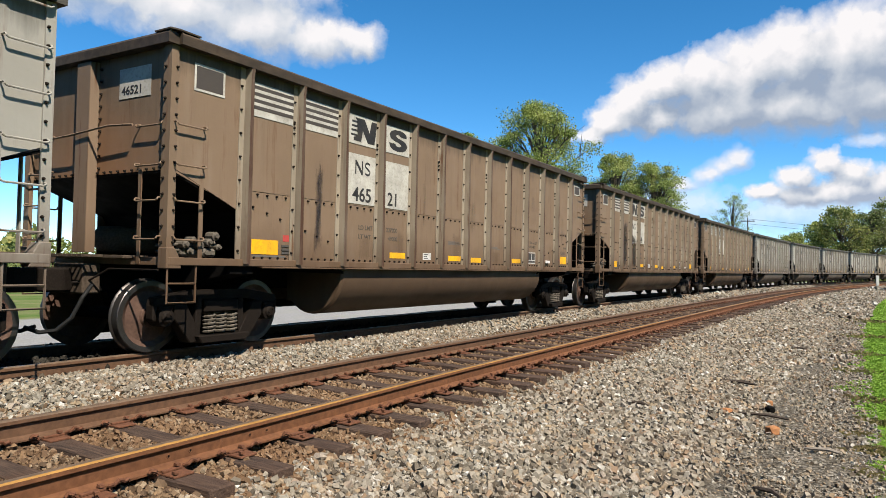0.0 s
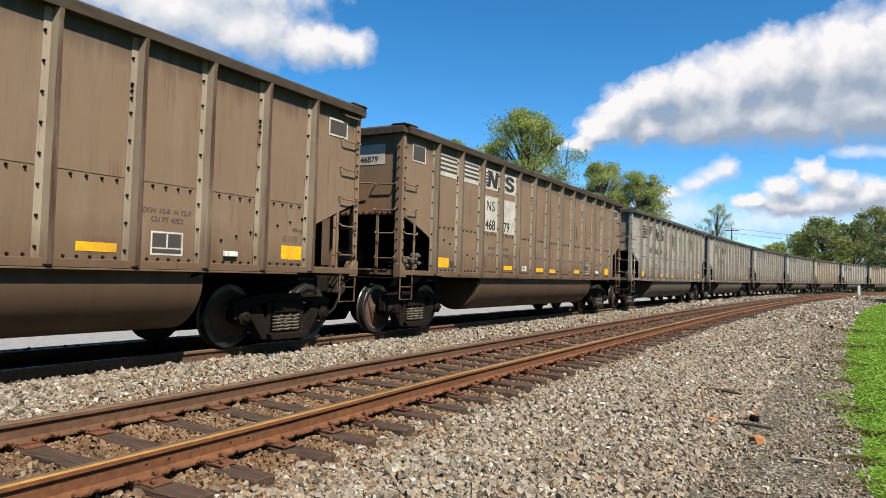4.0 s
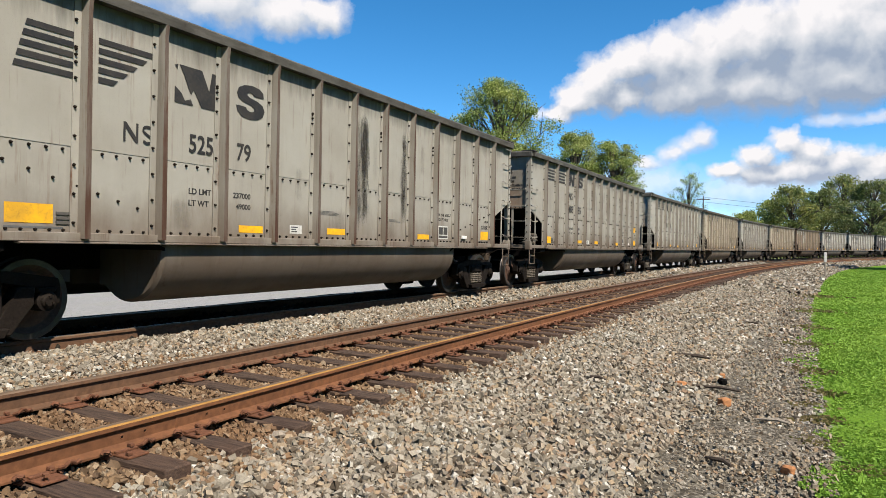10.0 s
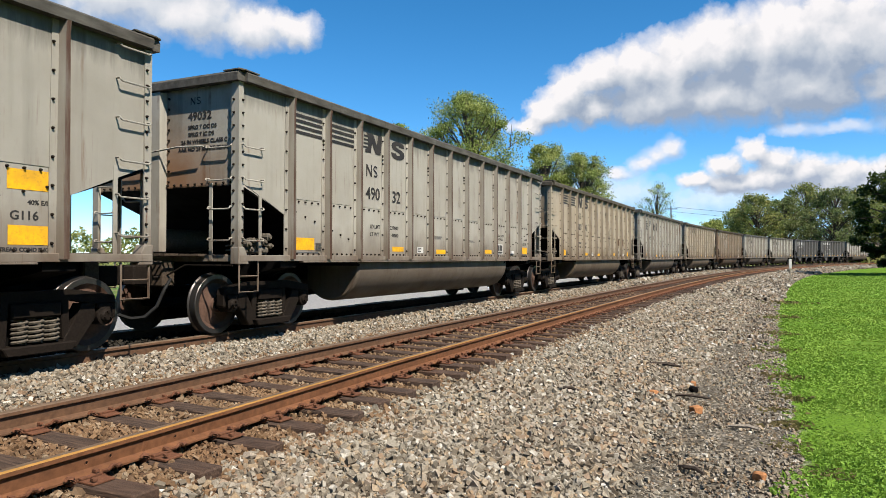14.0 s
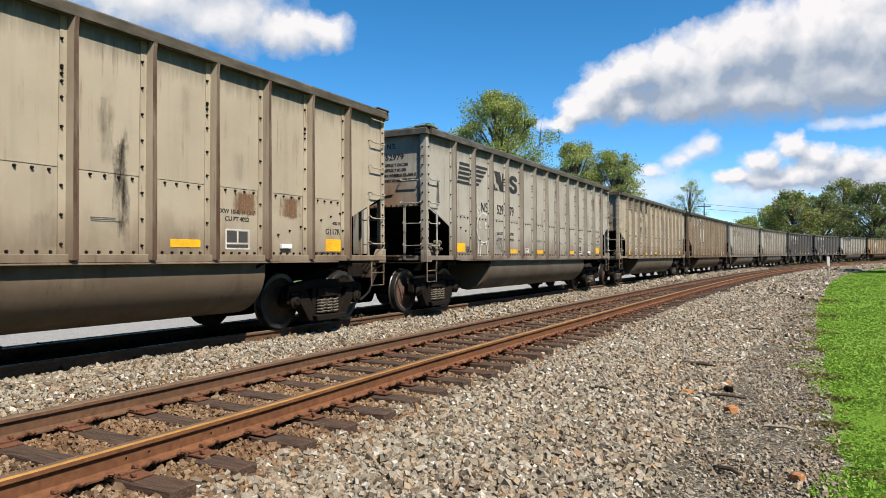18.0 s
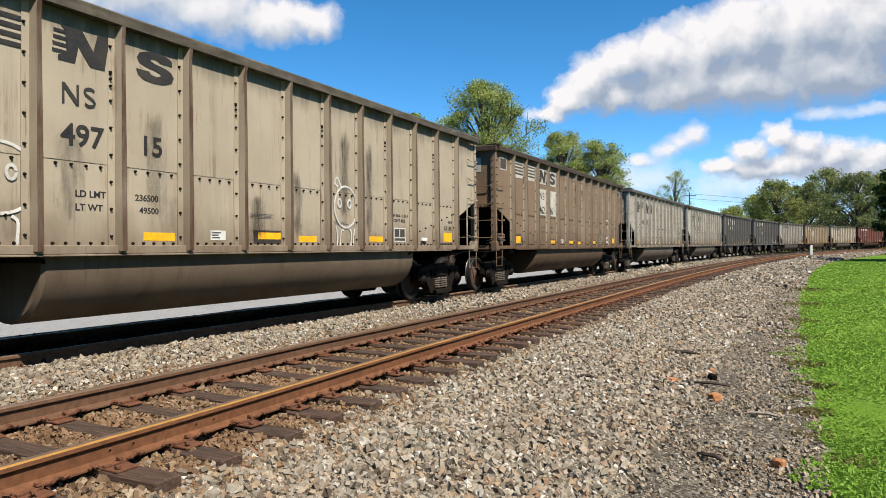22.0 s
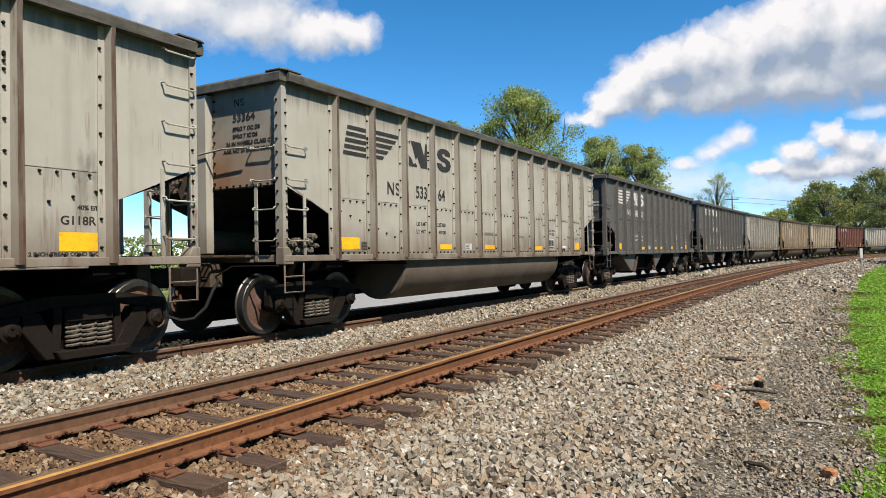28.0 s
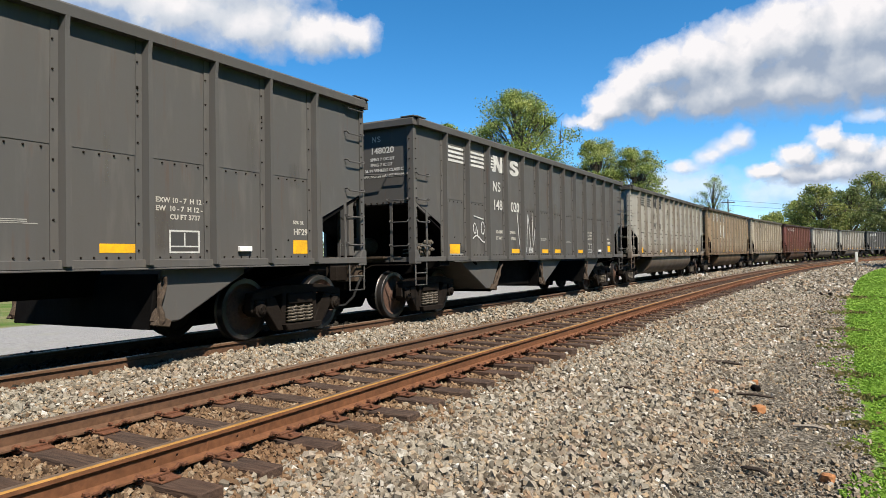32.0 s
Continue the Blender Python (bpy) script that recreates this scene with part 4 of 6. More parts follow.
tree("tree", "green tree with yellowing leaves beyond the gravel lot", (97, 27.8, -0.8), 18.9, 11.5, 13, 46000, 0.12, LEAF_YELLOW, clumps=150, bare=0.12)
tree("tree", "green tree with a thin ragged crown", (99, 22.8, -0.8), 17.6, 11, 14, 42000, 0.12, LEAF_YELLOW, clumps=140, bare=0.12)
tree("tree", "nearly leafless tree with fine twigs", (148, 20.0, -0.5), 18.0, 8.5, 15, 6000, 0.11, clumps=80, bare=0.35, stout=0.42)
for i, (az, top, wide) in enumerate(((-4.6, 2.5, 10), (-3.4, 3.0, 11), (-1.9, 3.9, 13), (-0.2, 4.9, 15), (1.6, 4.7, 14), (3.0, 5.6, 16), (4.8, 5.2, 15), (6.6, 5.1, 16), (8.6, 5.3, 16), (10.5, 5.0, 15))):
    d = 172 + 11 * (i % 3)
    x, y = d * math.cos(radians(az)), -d * math.sin(radians(az))
    tree("tree", "mixed green and yellowing tree in the row at the bend", (x, y, 0.0), 1.3 + d * math.tan(radians(top)), wide, 40 + i, 18000, 0.22, LEAF_YELLOW if i == 1 else LEAF if i == 2 else LEAF_HAZE if i in (4, 6, 8) else LEAF_FAR, 110, 0.03)
tree("tree", "dense tree on the lawn, its dark leaves painted as in shade", (84, -15.0, -0.2), 12.2, 13, 61, 40000, 0.19, LEAF_SHADE, 110, 0.02, 1.5)
tree("tree", "dense tree on the lawn, its dark leaves painted as in shade", (78, -22.0, -0.2), 13.5, 15, 62, 24000, 0.22, LEAF_SHADE, 80, 0.02, 1.5)


def far_woods(label, rows, seed):
    g = np.random.default_rng(seed)
    vs = []
    for d, az0, az1, low, high, n, size in rows:
        az = np.radians(g.uniform(az0, az1, n))
        dist = d * g.uniform(0.95, 1.08, n)
        crest = low + (high - low) * (0.55 + 0.3 * np.sin(az * 90 + d) + 0.15 * np.sin(az * 213))
        z = -1.5 + crest * g.uniform(0, 1, n) ** 0.7
        p = np.stack([dist * np.cos(az), -dist * np.sin(az), z], 1)
        a, b = g.normal(size=(n, 3)), g.normal(size=(n, 3))
        a /= np.linalg.norm(a, axis=1, keepdims=True)
        b /= np.linalg.norm(b, axis=1, keepdims=True)
        k = g.uniform(0.5, 1.3, (n, 1)) * size
        vs.append(np.stack([p - a * k, p - b * k * 0.6, p + a * k, p + b * k * 0.6], 1).reshape(-1, 3))
    v = np.concatenate(vs)
    return tagged(new("far_woods", raw_mesh("far_woods", v, np.arange(len(v)).reshape(-1, 4), LEAF_FAR)), label, "woods", kind="stuff")


# last two rows stand out of view, added to block low sky light
far_woods("low green woods on the horizon, with unseen rows added to block sky light", ((260, -75, -12, 8, 14, 20000, 0.8), (240, -14, -2, 4, 8, 5000, 0.7), (165, -4, 12, 2, 4.5, 5000, 0.5), (60, -95, -60, 3, 6, 5000, 0.35), (34, 32, 160, 11, 17, 6000, 0.85), (70, 160, 250, 12, 18, 5000, 1.3)), 77)


def utility_pole(x, y, top):
    root = tagged(new("utility_pole"), "wooden utility pole with a crossarm beyond the trees", "utility pole")
    root.matrix_basis = pose(x, y, 0, 0, 0, 20)
    part("pole", tube(bmesh.new(), [(0, 0, -0.5), (0, 0, top * 0.5), (0, 0, top)], [0.17, 0.14, 0.1], 8), POLE_WOOD, root)
    part("crossarm", box(bmesh.new(), -0.06, 0.06, -1.2, 1.2, top - 0.7, top - 0.55), POLE_WOOD, root)
    for y2 in (-1.05, -0.35, 0.35, 1.05):
        part("insulator", lathe(bmesh.new(), ((0, 0.18), (0.05, 0.16), (0.07, 0.05), (0.03, 0.0), (0, 0)), 8), STEEL, root, m=pose(0, y2, top - 0.55, 90))
    return root


utility_pole(139.0, 15.6, 11.7)
for dz in (0.0, -0.9):
    bm = tube(bmesh.new(), [(139, 15.6, 11.5 + dz), (150, 4, 10.6 + dz), (160, -8, 10.4 + dz), (172, -24, 11.5 + dz)], 0.022, 4)
    tagged(part("overhead_wire", bm, GRIME_SHADE, None), "thin dark overhead wire from the utility pole", "wire")


def marker_post(x, y, tall):
    z = ground_z(y - float(bend(np.float64(x))[0])) + float(bend(np.float64(x))[2])
    root = tagged(new("marker_post"), "slim wooden trackside post with a white painted top", "post")
    root.matrix_basis = pose(x, y, z, 0, 1.5, 10)
    part("shaft", bevelled(box(bmesh.new(), -0.05, 0.05, -0.05, 0.05, -0.3, tall * 0.62), 0.01), PALE_WOOD, root)
    part("top", bevelled(box(bmesh.new(), -0.07, 0.07, -0.09, 0.09, tall * 0.62, tall), 0.012), WHITE_PAINT, root, "white painted top")
    return root


marker_post(58.0, -2.0, 1.85)


def lump(name, label, category, at, size, material, seed):
    bm = bmesh.new()
    bmesh.ops.create_icosphere(bm, subdivisions=2, radius=1)
    rng = random.Random(seed)
    off = Vector((rng.uniform(0, 9), rng.uniform(0, 9), 0))
    for v in bm.verts:
        v.co *= 1 + 0.4 * noise.noise(v.co * 1.3 + off)
        v.co = Vector((max(-0.75, min(0.8, v.co.x)) * size[0], max(-0.7, min(0.75, v.co.y)) * size[1], max(-0.5, min(0.7, v.co.z)) * size[2]))
    ob = part(name, bm, material, None, m=pose(*at, 0, 0, rng.uniform(0, 180)))
    return tagged(ob, label, category)


def on_ground(x, y):
    f, slope, up = bend(np.float64(x))
    return ground_z((y - float(f)) / math.hypot(1, float(slope))) + float(up)


def debris():
    for i, (x, y, r) in enumerate(((9.71, 1.31, 0.085), (9.12, 0.72, 0.10), (10.9, 0.9, 0.07), (6.6, 0.0, 0.07))):
        lump("loose_stone", "broken orange stone lying on the cinder path", "stone", (x, y, on_ground(x, y) + 0.03), (r, r * 0.8, r * 0.8), STONE_ORANGE, i)
    lump("loose_stone", "black lump of coal lying on the cinder path", "coal", (10.35, 0.85, on_ground(10.35, 0.85) + 0.04), (0.09, 0.07, 0.08), GRIME_SHADE, 9)
    for i, (x, y, turn, long, mat, label) in enumerate(((12.1, 1.55, 78, 0.75, STICK_WOOD, "dark weathered stick on the ballast"), (9.75, 0.95, 82, 0.75, STICK_WOOD, "dark split stick on the cinder path"),
                                                        (9.0, 2.3, 68, 0.35, STICK_WOOD, "dark broken stick on the ballast"), (8.35, 0.18, 80, 0.36, PALE_WOOD, "pale dry stick on the cinder path"),
                                                        (6.5, 0.55, 50, 0.3, STICK_WOOD, "dark bark strip on the cinder path"), (19.0, 1.0, 70, 0.5, STICK_WOOD, "dark stick on the far ballast"))):
        a = radians(turn)
        d = Vector((math.cos(a), math.sin(a), 0)) * long / 2
        z = on_ground(x, y)
        bm = tube(bmesh.new(), [Vector((-d.x, -d.y, 0.035)), Vector((-d.x * 0.3, -d.y * 0.3, 0.05)) + Vector((0.02, -0.01, 0)), Vector((d.x * 0.4, d.y * 0.4, 0.04)), Vector((d.x, d.y, 0.03))], [0.018, 0.034, 0.028, 0.010] if i == 0 else [0.014, 0.022, 0.019, 0.008], 6)
        tagged(part("stick", bm, mat, None, m=pose(x, y, z + 0.02)), label, "stick")


debris()

# ---------------------------------------------------------------- clouds
CLOUDS = [
    cloud("large white cumulus with a grey base", -24, 40, 6.5, 34,
          ((-17.7, 11.1, 2.4, 0.9), (-16.0, 12.0, 2.3, 1.5), (-14.2, 13.5, 2.6, 2.3), (-11.9, 14.5, 2.7, 2.3), (-8.9, 15.0, 3.4, 2.8), (-5.7, 15.4, 3.8, 3.2), (-2.3, 15.7, 4.4, 3.6), (1.3, 15.8, 4.6, 4.2), (5.2, 15.6, 5.2, 4.8), (10, 15.5, 6, 5.2), (17, 15, 8, 6), (26, 14, 8, 6),
           (-12.5, 12.1, 4.6, 1.8), (-7.5, 12.4, 5.5, 2.6), (-2.5, 12.4, 6.0, 2.8), (3, 12.5, 6.5, 3.0), (11, 12.5, 8, 3.2)), (0.178, 0.216, 0.280), 3600, 10.0, 20.5, 0.62),
    cloud("white cumulus with a soft ragged lower edge", -72, -26, 12, 36,
          ((-36.9, 18.0, 3.0, 1.7), (-40.5, 18.0, 4.4, 2.3), (-44.7, 18.6, 5.2, 3.0), (-50, 19.6, 6.4, 3.6), (-57, 20.5, 7, 3.8), (-47, 22, 10, 3.8)), (0.25, 0.285, 0.345), 3650, 14.5, 21.0, 0.7),
    cloud("small white wispy cumulus", -15, -2, 3.0, 11, ((-6.5, 8.7, 1.4, 1.2), (-7.4, 8.2, 1.5, 1.0), (-8.5, 7.7, 1.8, 0.8), (-10.5, 6.9, 1.9, 0.6)), (0.28, 0.315, 0.38), 3700, 6.4, 9.4, 1.0, 0.92, 1.8),
    cloud("low white cumulus over the woods", -9, 16, 2.2, 11.5,
          ((-0.5, 8.2, 1.5, 1.2), (-2.5, 7.1, 1.9, 1.1), (-4.6, 6.2, 1.9, 0.8), (1.1, 7.2, 1.9, 1.2), (3.1, 6.7, 2.2, 1.3), (5.6, 6.2, 2.8, 1.3), (9, 6, 4, 1.6), (-1.5, 5.8, 4.0, 1.0), (1.2, 6.1, 4.2, 1.5), (5.0, 5.6, 5.0, 1.5)), (0.215, 0.25, 0.315), 3720, 5.0, 8.8, 0.6, 1.0, 1.8),
    cloud("flat grey-white cloud low in the sky", 0, 22, 7, 12, ((2.2, 9.5, 2.0, 0.6), (5.4, 9.4, 3.0, 0.7), (11, 9.3, 5, 1.0)), (0.23, 0.27, 0.34), 3680, 8.6, 10.5, 0.95, 0.6, 1.5),
    # haze painted as a glowing band that pales the low sky
    cloud("thin pale haze painted along the horizon", -16, 20, 0.5, 7.5, ((-11, 5.2, 5.5, 2.4), (-3, 4.6, 6, 2.2), (6, 4.2, 8, 2.2)), (0.25, 0.31, 0.40), 3740, 2.0, 6.5, 0.8, 0.6, 1.5),
]


# ---------------------------------------------------------------- freight cars
HALF = LENGTH / 2


STAKES = {"gondola": [1.20 + 1.007 * i for i in range(13)], "hopper": [1.18 + 0.9995 * i for i in range(13)]}
SEAM = {"gondola": 2.095, "hopper": 2.37}
WHEEL_Z = 0.457 - BODY_UP
SKIN_Y, TOP_Z, SILL_Z = 1.62, 3.72, 1.09


def bolt_heads(bm, spots, r=0.019, d=0.028):
    """Small domed fastener heads on the near and far sides; spots: x, y, z, outward sign on y (0: on an end, outward sign in the fourth)."""
    for x, y, z, nx, ny in spots:
        if ny:
            ring = [(x + r * math.cos(a), y, z + r * math.sin(a)) for a in (0.5, 1.55, 2.6, 3.64, 4.7, 5.75)]
            top = [(x + 0.6 * r * math.cos(a), y + ny * d, z + 0.6 * r * math.sin(a)) for a in (0.5, 1.55, 2.6, 3.64, 4.7, 5.75)]
        else:
            ring = [(x, y + r * math.cos(a), z + r * math.sin(a)) for a in (0.5, 1.55, 2.6, 3.64, 4.7, 5.75)]
            top = [(x + nx * d, y + 0.6 * r * math.cos(a), z + 0.6 * r * math.sin(a)) for a in (0.5, 1.55, 2.6, 3.64, 4.7, 5.75)]
        lo, hi = [bm.verts.new(p) for p in ring], [bm.verts.new(p) for p in top]
        bm.faces.new(hi)
        for k in range(6):
            bm.faces.new((lo[k], lo[(k + 1) % 6], hi[(k + 1) % 6], hi[k]))
    return bm


def grab(bm, a, b, out, r=0.0115):
    """A round handhold from a to b, standing off by the vector out, with turned feet."""
    a, b, out = Vector(a), Vector(b), Vector(out)
    drop = Vector((0, 0, -0.035))
    return tube(bm, [a, a + out * 0.8, a + out + drop * 0.6, a.lerp(b, 0.06) + out + drop, a.lerp(b, 0.94) + out + drop, b + out + drop * 0.6, b + out * 0.8, b], r, 6)


def wheelset(parent, x):
    axle = part("wheelset", lathe(bmesh.new(), ((0, -1.0), (0.07, -1.0), (0.07, -0.84), (0.085, -0.8), (0.08, 0.8), (0.07, 0.84), (0.07, 1.0), (0, 1.0)), 14), GRIME_SHADE, parent, m=pose(x, 0, WHEEL_Z))
    outline = ((0.085, -0.09), (0.13, -0.09), (0.145, -0.06), (0.22, -0.03), (0.32, -0.02), (0.37, -0.055), (0.385, -0.068), (0.448, -0.068), (0.457, -0.06), (0.459, 0.045), (0.478, 0.058), (0.482, 0.068),
               (0.475, 0.075), (0.39, 0.075), (0.37, 0.03), (0.22, 0.01), (0.14, 0.06), (0.085, 0.06))
    for side in (-1, 1):
        bm = lathe(bmesh.new(), [(r, y * -side if side > 0 else y) for r, y in outline], 28, (6, 7, 8, 9, 10))
        part("wheel", bm, [WHEEL_PLATE, TREAD], axle, m=pose(0, side * 0.765, 0), smooth_shade=True).data.set_sharp_from_angle(angle=radians(35))
        cap = lathe(bmesh.new(), ((0, side * 1.195), (0.055, side * 1.195), (0.075, side * 1.18), (0.085, side * 1.16), (0.115, side * 1.15), (0.12, side * 0.93), (0.07, side * 0.92)), 16)
        for i in range(3):
            a = i * 2.0944
            for f in ((0.045 * math.cos(a), 0.045 * math.sin(a)),):
                box(cap, f[0] - 0.012, f[0] + 0.012, side * 1.188, side * 1.21, f[1] - 0.012, f[1] + 0.012)
        part("bearing_cap", cap, TRUCK, axle, "greasy roller bearing end cap")
    return axle


def side_frame(parent, x, side):
    """A cast truck side: arched top, two sloping legs, a spring seat, pedestals over the axle ends."""
    y0, y1 = sorted((side * 0.97, side * 1.13))
    bm = bmesh.new()
    prism(bm, ((-1.05, 0.60), (-1.02, 0.70), (-0.8, 0.735), (-0.45, 0.79), (0.45, 0.79), (0.8, 0.735), (1.02, 0.70), (1.05, 0.60), (0.74, 0.60), (0.42, 0.68), (-0.42, 0.68), (-0.74, 0.60)), 1, y0, y1)
    for d in (-1, 1):
        prism(bm, ((d * 1.05, 0.62), (d * 1.05, 0.43), (d * 1.0, 0.40), (d * 0.98, 0.62)), 1, y0 + 0.01, y1 - 0.01)
        prism(bm, ((d * 0.75, 0.62), (d * 0.74, 0.42), (d * 0.50, 0.11), (d * 0.30, 0.11), (d * 0.34, 0.24), (d * 0.52, 0.50), (d * 0.56, 0.62)), 1, y0 - 0.01, y1 + 0.01)
        prism(bm, ((d * 0.40, 0.70), (d * 0.30, 0.70), (d * 0.33, 0.22), (d * 0.42, 0.22)), 1, y0, y1)
        prism(bm, ((d * 0.99, 0.60), (d * 0.76, 0.60), (d * 0.78, 0.545), (d * 0.97, 0.545)), 1, y0 - 0.02, y1 + 0.02)
    prism(bm, ((-0.44, 0.20), (-0.38, 0.10), (0.38, 0.10), (0.44, 0.20)), 1, *sorted((side * 0.90, side * 1.23)))
    frame_ob = part("side_frame", bevelled(bm, 0.012), TRUCK, parent, m=pose(x, 0, -BODY_UP))
    part("bolster_end", bevelled(box(bmesh.new(), -0.29, 0.29, *sorted((side * 0.80, side * 1.16)), 0.49, 0.66), 0.02), TRUCK, frame_ob)
    # dark box added behind the springs for the shade between coils
    part("spring_pocket", box(bmesh.new(), -0.31, 0.31, *sorted((side * 0.90, side * 0.99)), 0.18, 0.52), GRIME_SHADE, frame_ob)
    for i in (-0.185, 0.0, 0.185):
        bm = bmesh.new()
        turns = 5.5
        coil = [(i + 0.078 * math.cos(a), side * 1.12 + 0.072 * math.sin(a), 0.215 + 0.27 * a / (2 * math.pi * turns)) for a in np.linspace(0, 2 * math.pi * turns, 45)]
        tube(bm, coil, 0.0165, 5)
        part("coil_spring", bm, SPRING, frame_ob, "dusty coil spring")
    return frame_ob


def car_frame(kind):
    """The body, running gear and fittings that both kinds of car share."""
    root = new("coal_car")
    root.empty_display_size = 0.3
    near_far = (-1, 1)
    stakes, seam = STAKES[kind], SEAM[kind]
    # sheets
    for s in near_far:
        y0, y1 = sorted((s * (SHEET_Y + 0.0065), s * (SHEET_Y - 0.01)))
        up = [(along(0.03), 2.23), (along(0.1), 2.23), (along(1.12), min(1.80, seam)), (along(1.13), seam), (along(LENGTH - 1.13), seam), (along(LENGTH - 1.12), min(1.80, seam)), (along(LENGTH - 0.1), 2.23), (along(LENGTH - 0.03), 2.23), (along(LENGTH - 0.03), TOP_Z), (along(0.03), TOP_Z)]
        part("upper_side_sheet", prism(bmesh.new(), up, 1, y0, y1), PAINT_TOP, root)
        y0, y1 = sorted((s * SHEET_Y, s * (SHEET_Y - 0.014)))
        low = [(along(1.08), SILL_Z + 0.05), (along(LENGTH - 1.08), SILL_Z + 0.05), (along(LENGTH - 1.08), seam + 0.025), (along(1.08), seam + 0.025)]
        part("lower_side_sheet", prism(bmesh.new(), low, 1, y0, y1), PAINT, root)
        # side sill with a lower flange
        bm = box(bmesh.new(), along(0.0), along(LENGTH), *sorted((s * 1.48, s * 1.565)), SILL_Z - 0.01, SILL_Z + 0.085)
        box(bm, along(1.5), along(LENGTH - 1.5), *sorted((s * 1.48, s * 1.585)), SILL_Z - 0.035, SILL_Z - 0.012)
        part("side_sill", bevelled(bm, 0.006), PAINT_STAKE, root)
        # top chord: a bulb angle
        cap = [(s * 1.47, TOP_Z - 0.02), (s * 1.635, TOP_Z - 0.02), (s * 1.645, TOP_Z + 0.09), (s * 1.62, TOP_Z + 0.115), (s * 1.50, TOP_Z + 0.12), (s * 1.47, TOP_Z + 0.10)]
        part("top_chord", prism(bmesh.new(), cap, 0, along(0.06), along(LENGTH - 0.06)), PAINT_CHORD, root, "top chord blackened by coal dust")
    # stakes: tapered hat sections, wider at the foot than at the head
    bm = bmesh.new()
    lo, hi = 0.078, 0.06
    for z, w, d in ((SILL_Z + 0.02, lo, SKIN_Y - SHEET_Y), (2.1, lo * 0.98, SKIN_Y - SHEET_Y), (TOP_Z - 0.16, hi, 0.112), (TOP_Z - 0.02, hi * 0.95, 0.128)):
        for q in ((-w - 0.06, 0), (-w - 0.06, -0.017), (-w * 0.68, -0.02), (-w * 0.40, -d), (w * 0.48, -d), (w * 0.72, -0.02), (w + 0.015, -0.017), (w + 0.015, 0)):
            bm.verts.new((q[0], q[1], z))
    bm.verts.ensure_lookup_table()
    for i in range(3):
        for k in range(8):
            a, b = i * 8 + k, i * 8 + (k + 1) % 8
            bm.faces.new((bm.verts[a], bm.verts[b], bm.verts[b + 8], bm.verts[a + 8])).material_index = {2: 1, 3: 2}.get(k, 0)
    bm.faces.new([bm.verts[k] for k in range(8)])
    bm.faces.new([bm.verts[24 + k] for k in range(7, -1, -1)])
    stake = part("side_stake", bm, [PAINT_STAKE, PAINT_WEB, PAINT_EDGE], root, m=pose(along(stakes[0]), -SHEET_Y, 0))
    for s, u in itertools.product(near_far, stakes):
        if (s, u) != (-1, stakes[0]):
            part("side_stake", stake.data, None, root, m=pose(along(u), s * SHEET_Y, 0, 0, 0, 0 if s < 0 else 180))
    # ends
    for e in (-1, 1):
        edge = along(0.0 if e < 0 else LENGTH)
        inn = -e
        x0, x1 = sorted((edge + inn * 0.05, edge + inn * 0.07))
        part("end_sheet", box(bmesh.new(), x0, x1, -1.5, 1.5, 0.0, TOP_Z - 2.2), PAINT_END, root, m=pose(0, 0, 2.2))
        lo_u = 3.35 if kind == "gondola" else 2.7
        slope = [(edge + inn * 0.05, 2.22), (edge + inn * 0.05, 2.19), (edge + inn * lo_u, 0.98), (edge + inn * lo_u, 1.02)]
        part("slope_sheet", prism(bmesh.new(), slope, 1, -1.485, 1.485), GRIME_SHADE, root, "dark sloping floor sheet over the truck")
        part("end_sill_plate", prism(bmesh.new(), ((edge + inn * 1.02, 2.0), (edge + inn * 1.06, 2.0), (edge + inn * 1.62, 1.12), (edge + inn * 1.56, 1.12)), 1, -1.49, 1.49), GRIME_SHADE, root)
        cap = [(edge - inn * 0.085, TOP_Z - 0.02), (edge + inn * 0.1, TOP_Z - 0.02), (edge + inn * 0.1, TOP_Z + 0.10), (edge - inn * 0.06, TOP_Z + 0.125), (edge - inn * 0.09, TOP_Z + 0.09)]
        part("end_chord", prism(bmesh.new(), cap, 1, -1.58, 1.58), PAINT_CHORD, root, "end chord blackened by coal dust")
        # middle post of the end
        x0, x1 = sorted((edge + inn * 0.05, edge - inn * 0.06))
        bm = prism(bmesh.new(), ((x0 if e < 0 else x1, -0.02), (x0 if e < 0 else x1, 0.27), (x1 if e < 0 else x0, 0.31), (x1 if e < 0 else x0, -0.06)), 2, 1.22, TOP_Z - 0.04)
        part("end_post", bevelled(bm, 0.006), PAINT_STAKE, root)
        part("end_platform", bevelled(box(bmesh.new(), *sorted((edge - inn * 0.12, edge + inn * 0.5)), -0.89, 0.72, 1.15, 1.19), 0.006), DECK, root, "narrow walkway plate across the end")
        grate = bmesh.new()
        for i in range(11):
            box(grate, *sorted((edge - inn * 0.12, edge - inn * 0.40)), -0.5 + 0.1 * i, -0.482 + 0.1 * i, 1.165, 1.195)
        for i in range(4):
            box(grate, edge - inn * (0.13 + 0.085 * i) - 0.008, edge - inn * (0.13 + 0.085 * i) + 0.008, -0.5, 0.52, 1.16, 1.19)
        part("step_grating", grate, DECK, root)
        part("end_sill", bevelled(box(bmesh.new(), *sorted((edge + inn * 0.02, edge + inn * 0.14)), -1.56, 1.56, SILL_Z - 0.015, SILL_Z + 0.085), 0.006), PAINT_STAKE, root)
        # coupler
        bm = box(bmesh.new(), *sorted((edge + inn * 0.5, edge - inn * 0.30)), -0.11, 0.11, 0.76, 0.98)
        bevelled(bm, 0.02)
        coupler = part("coupler", bm, TRUCK, root)
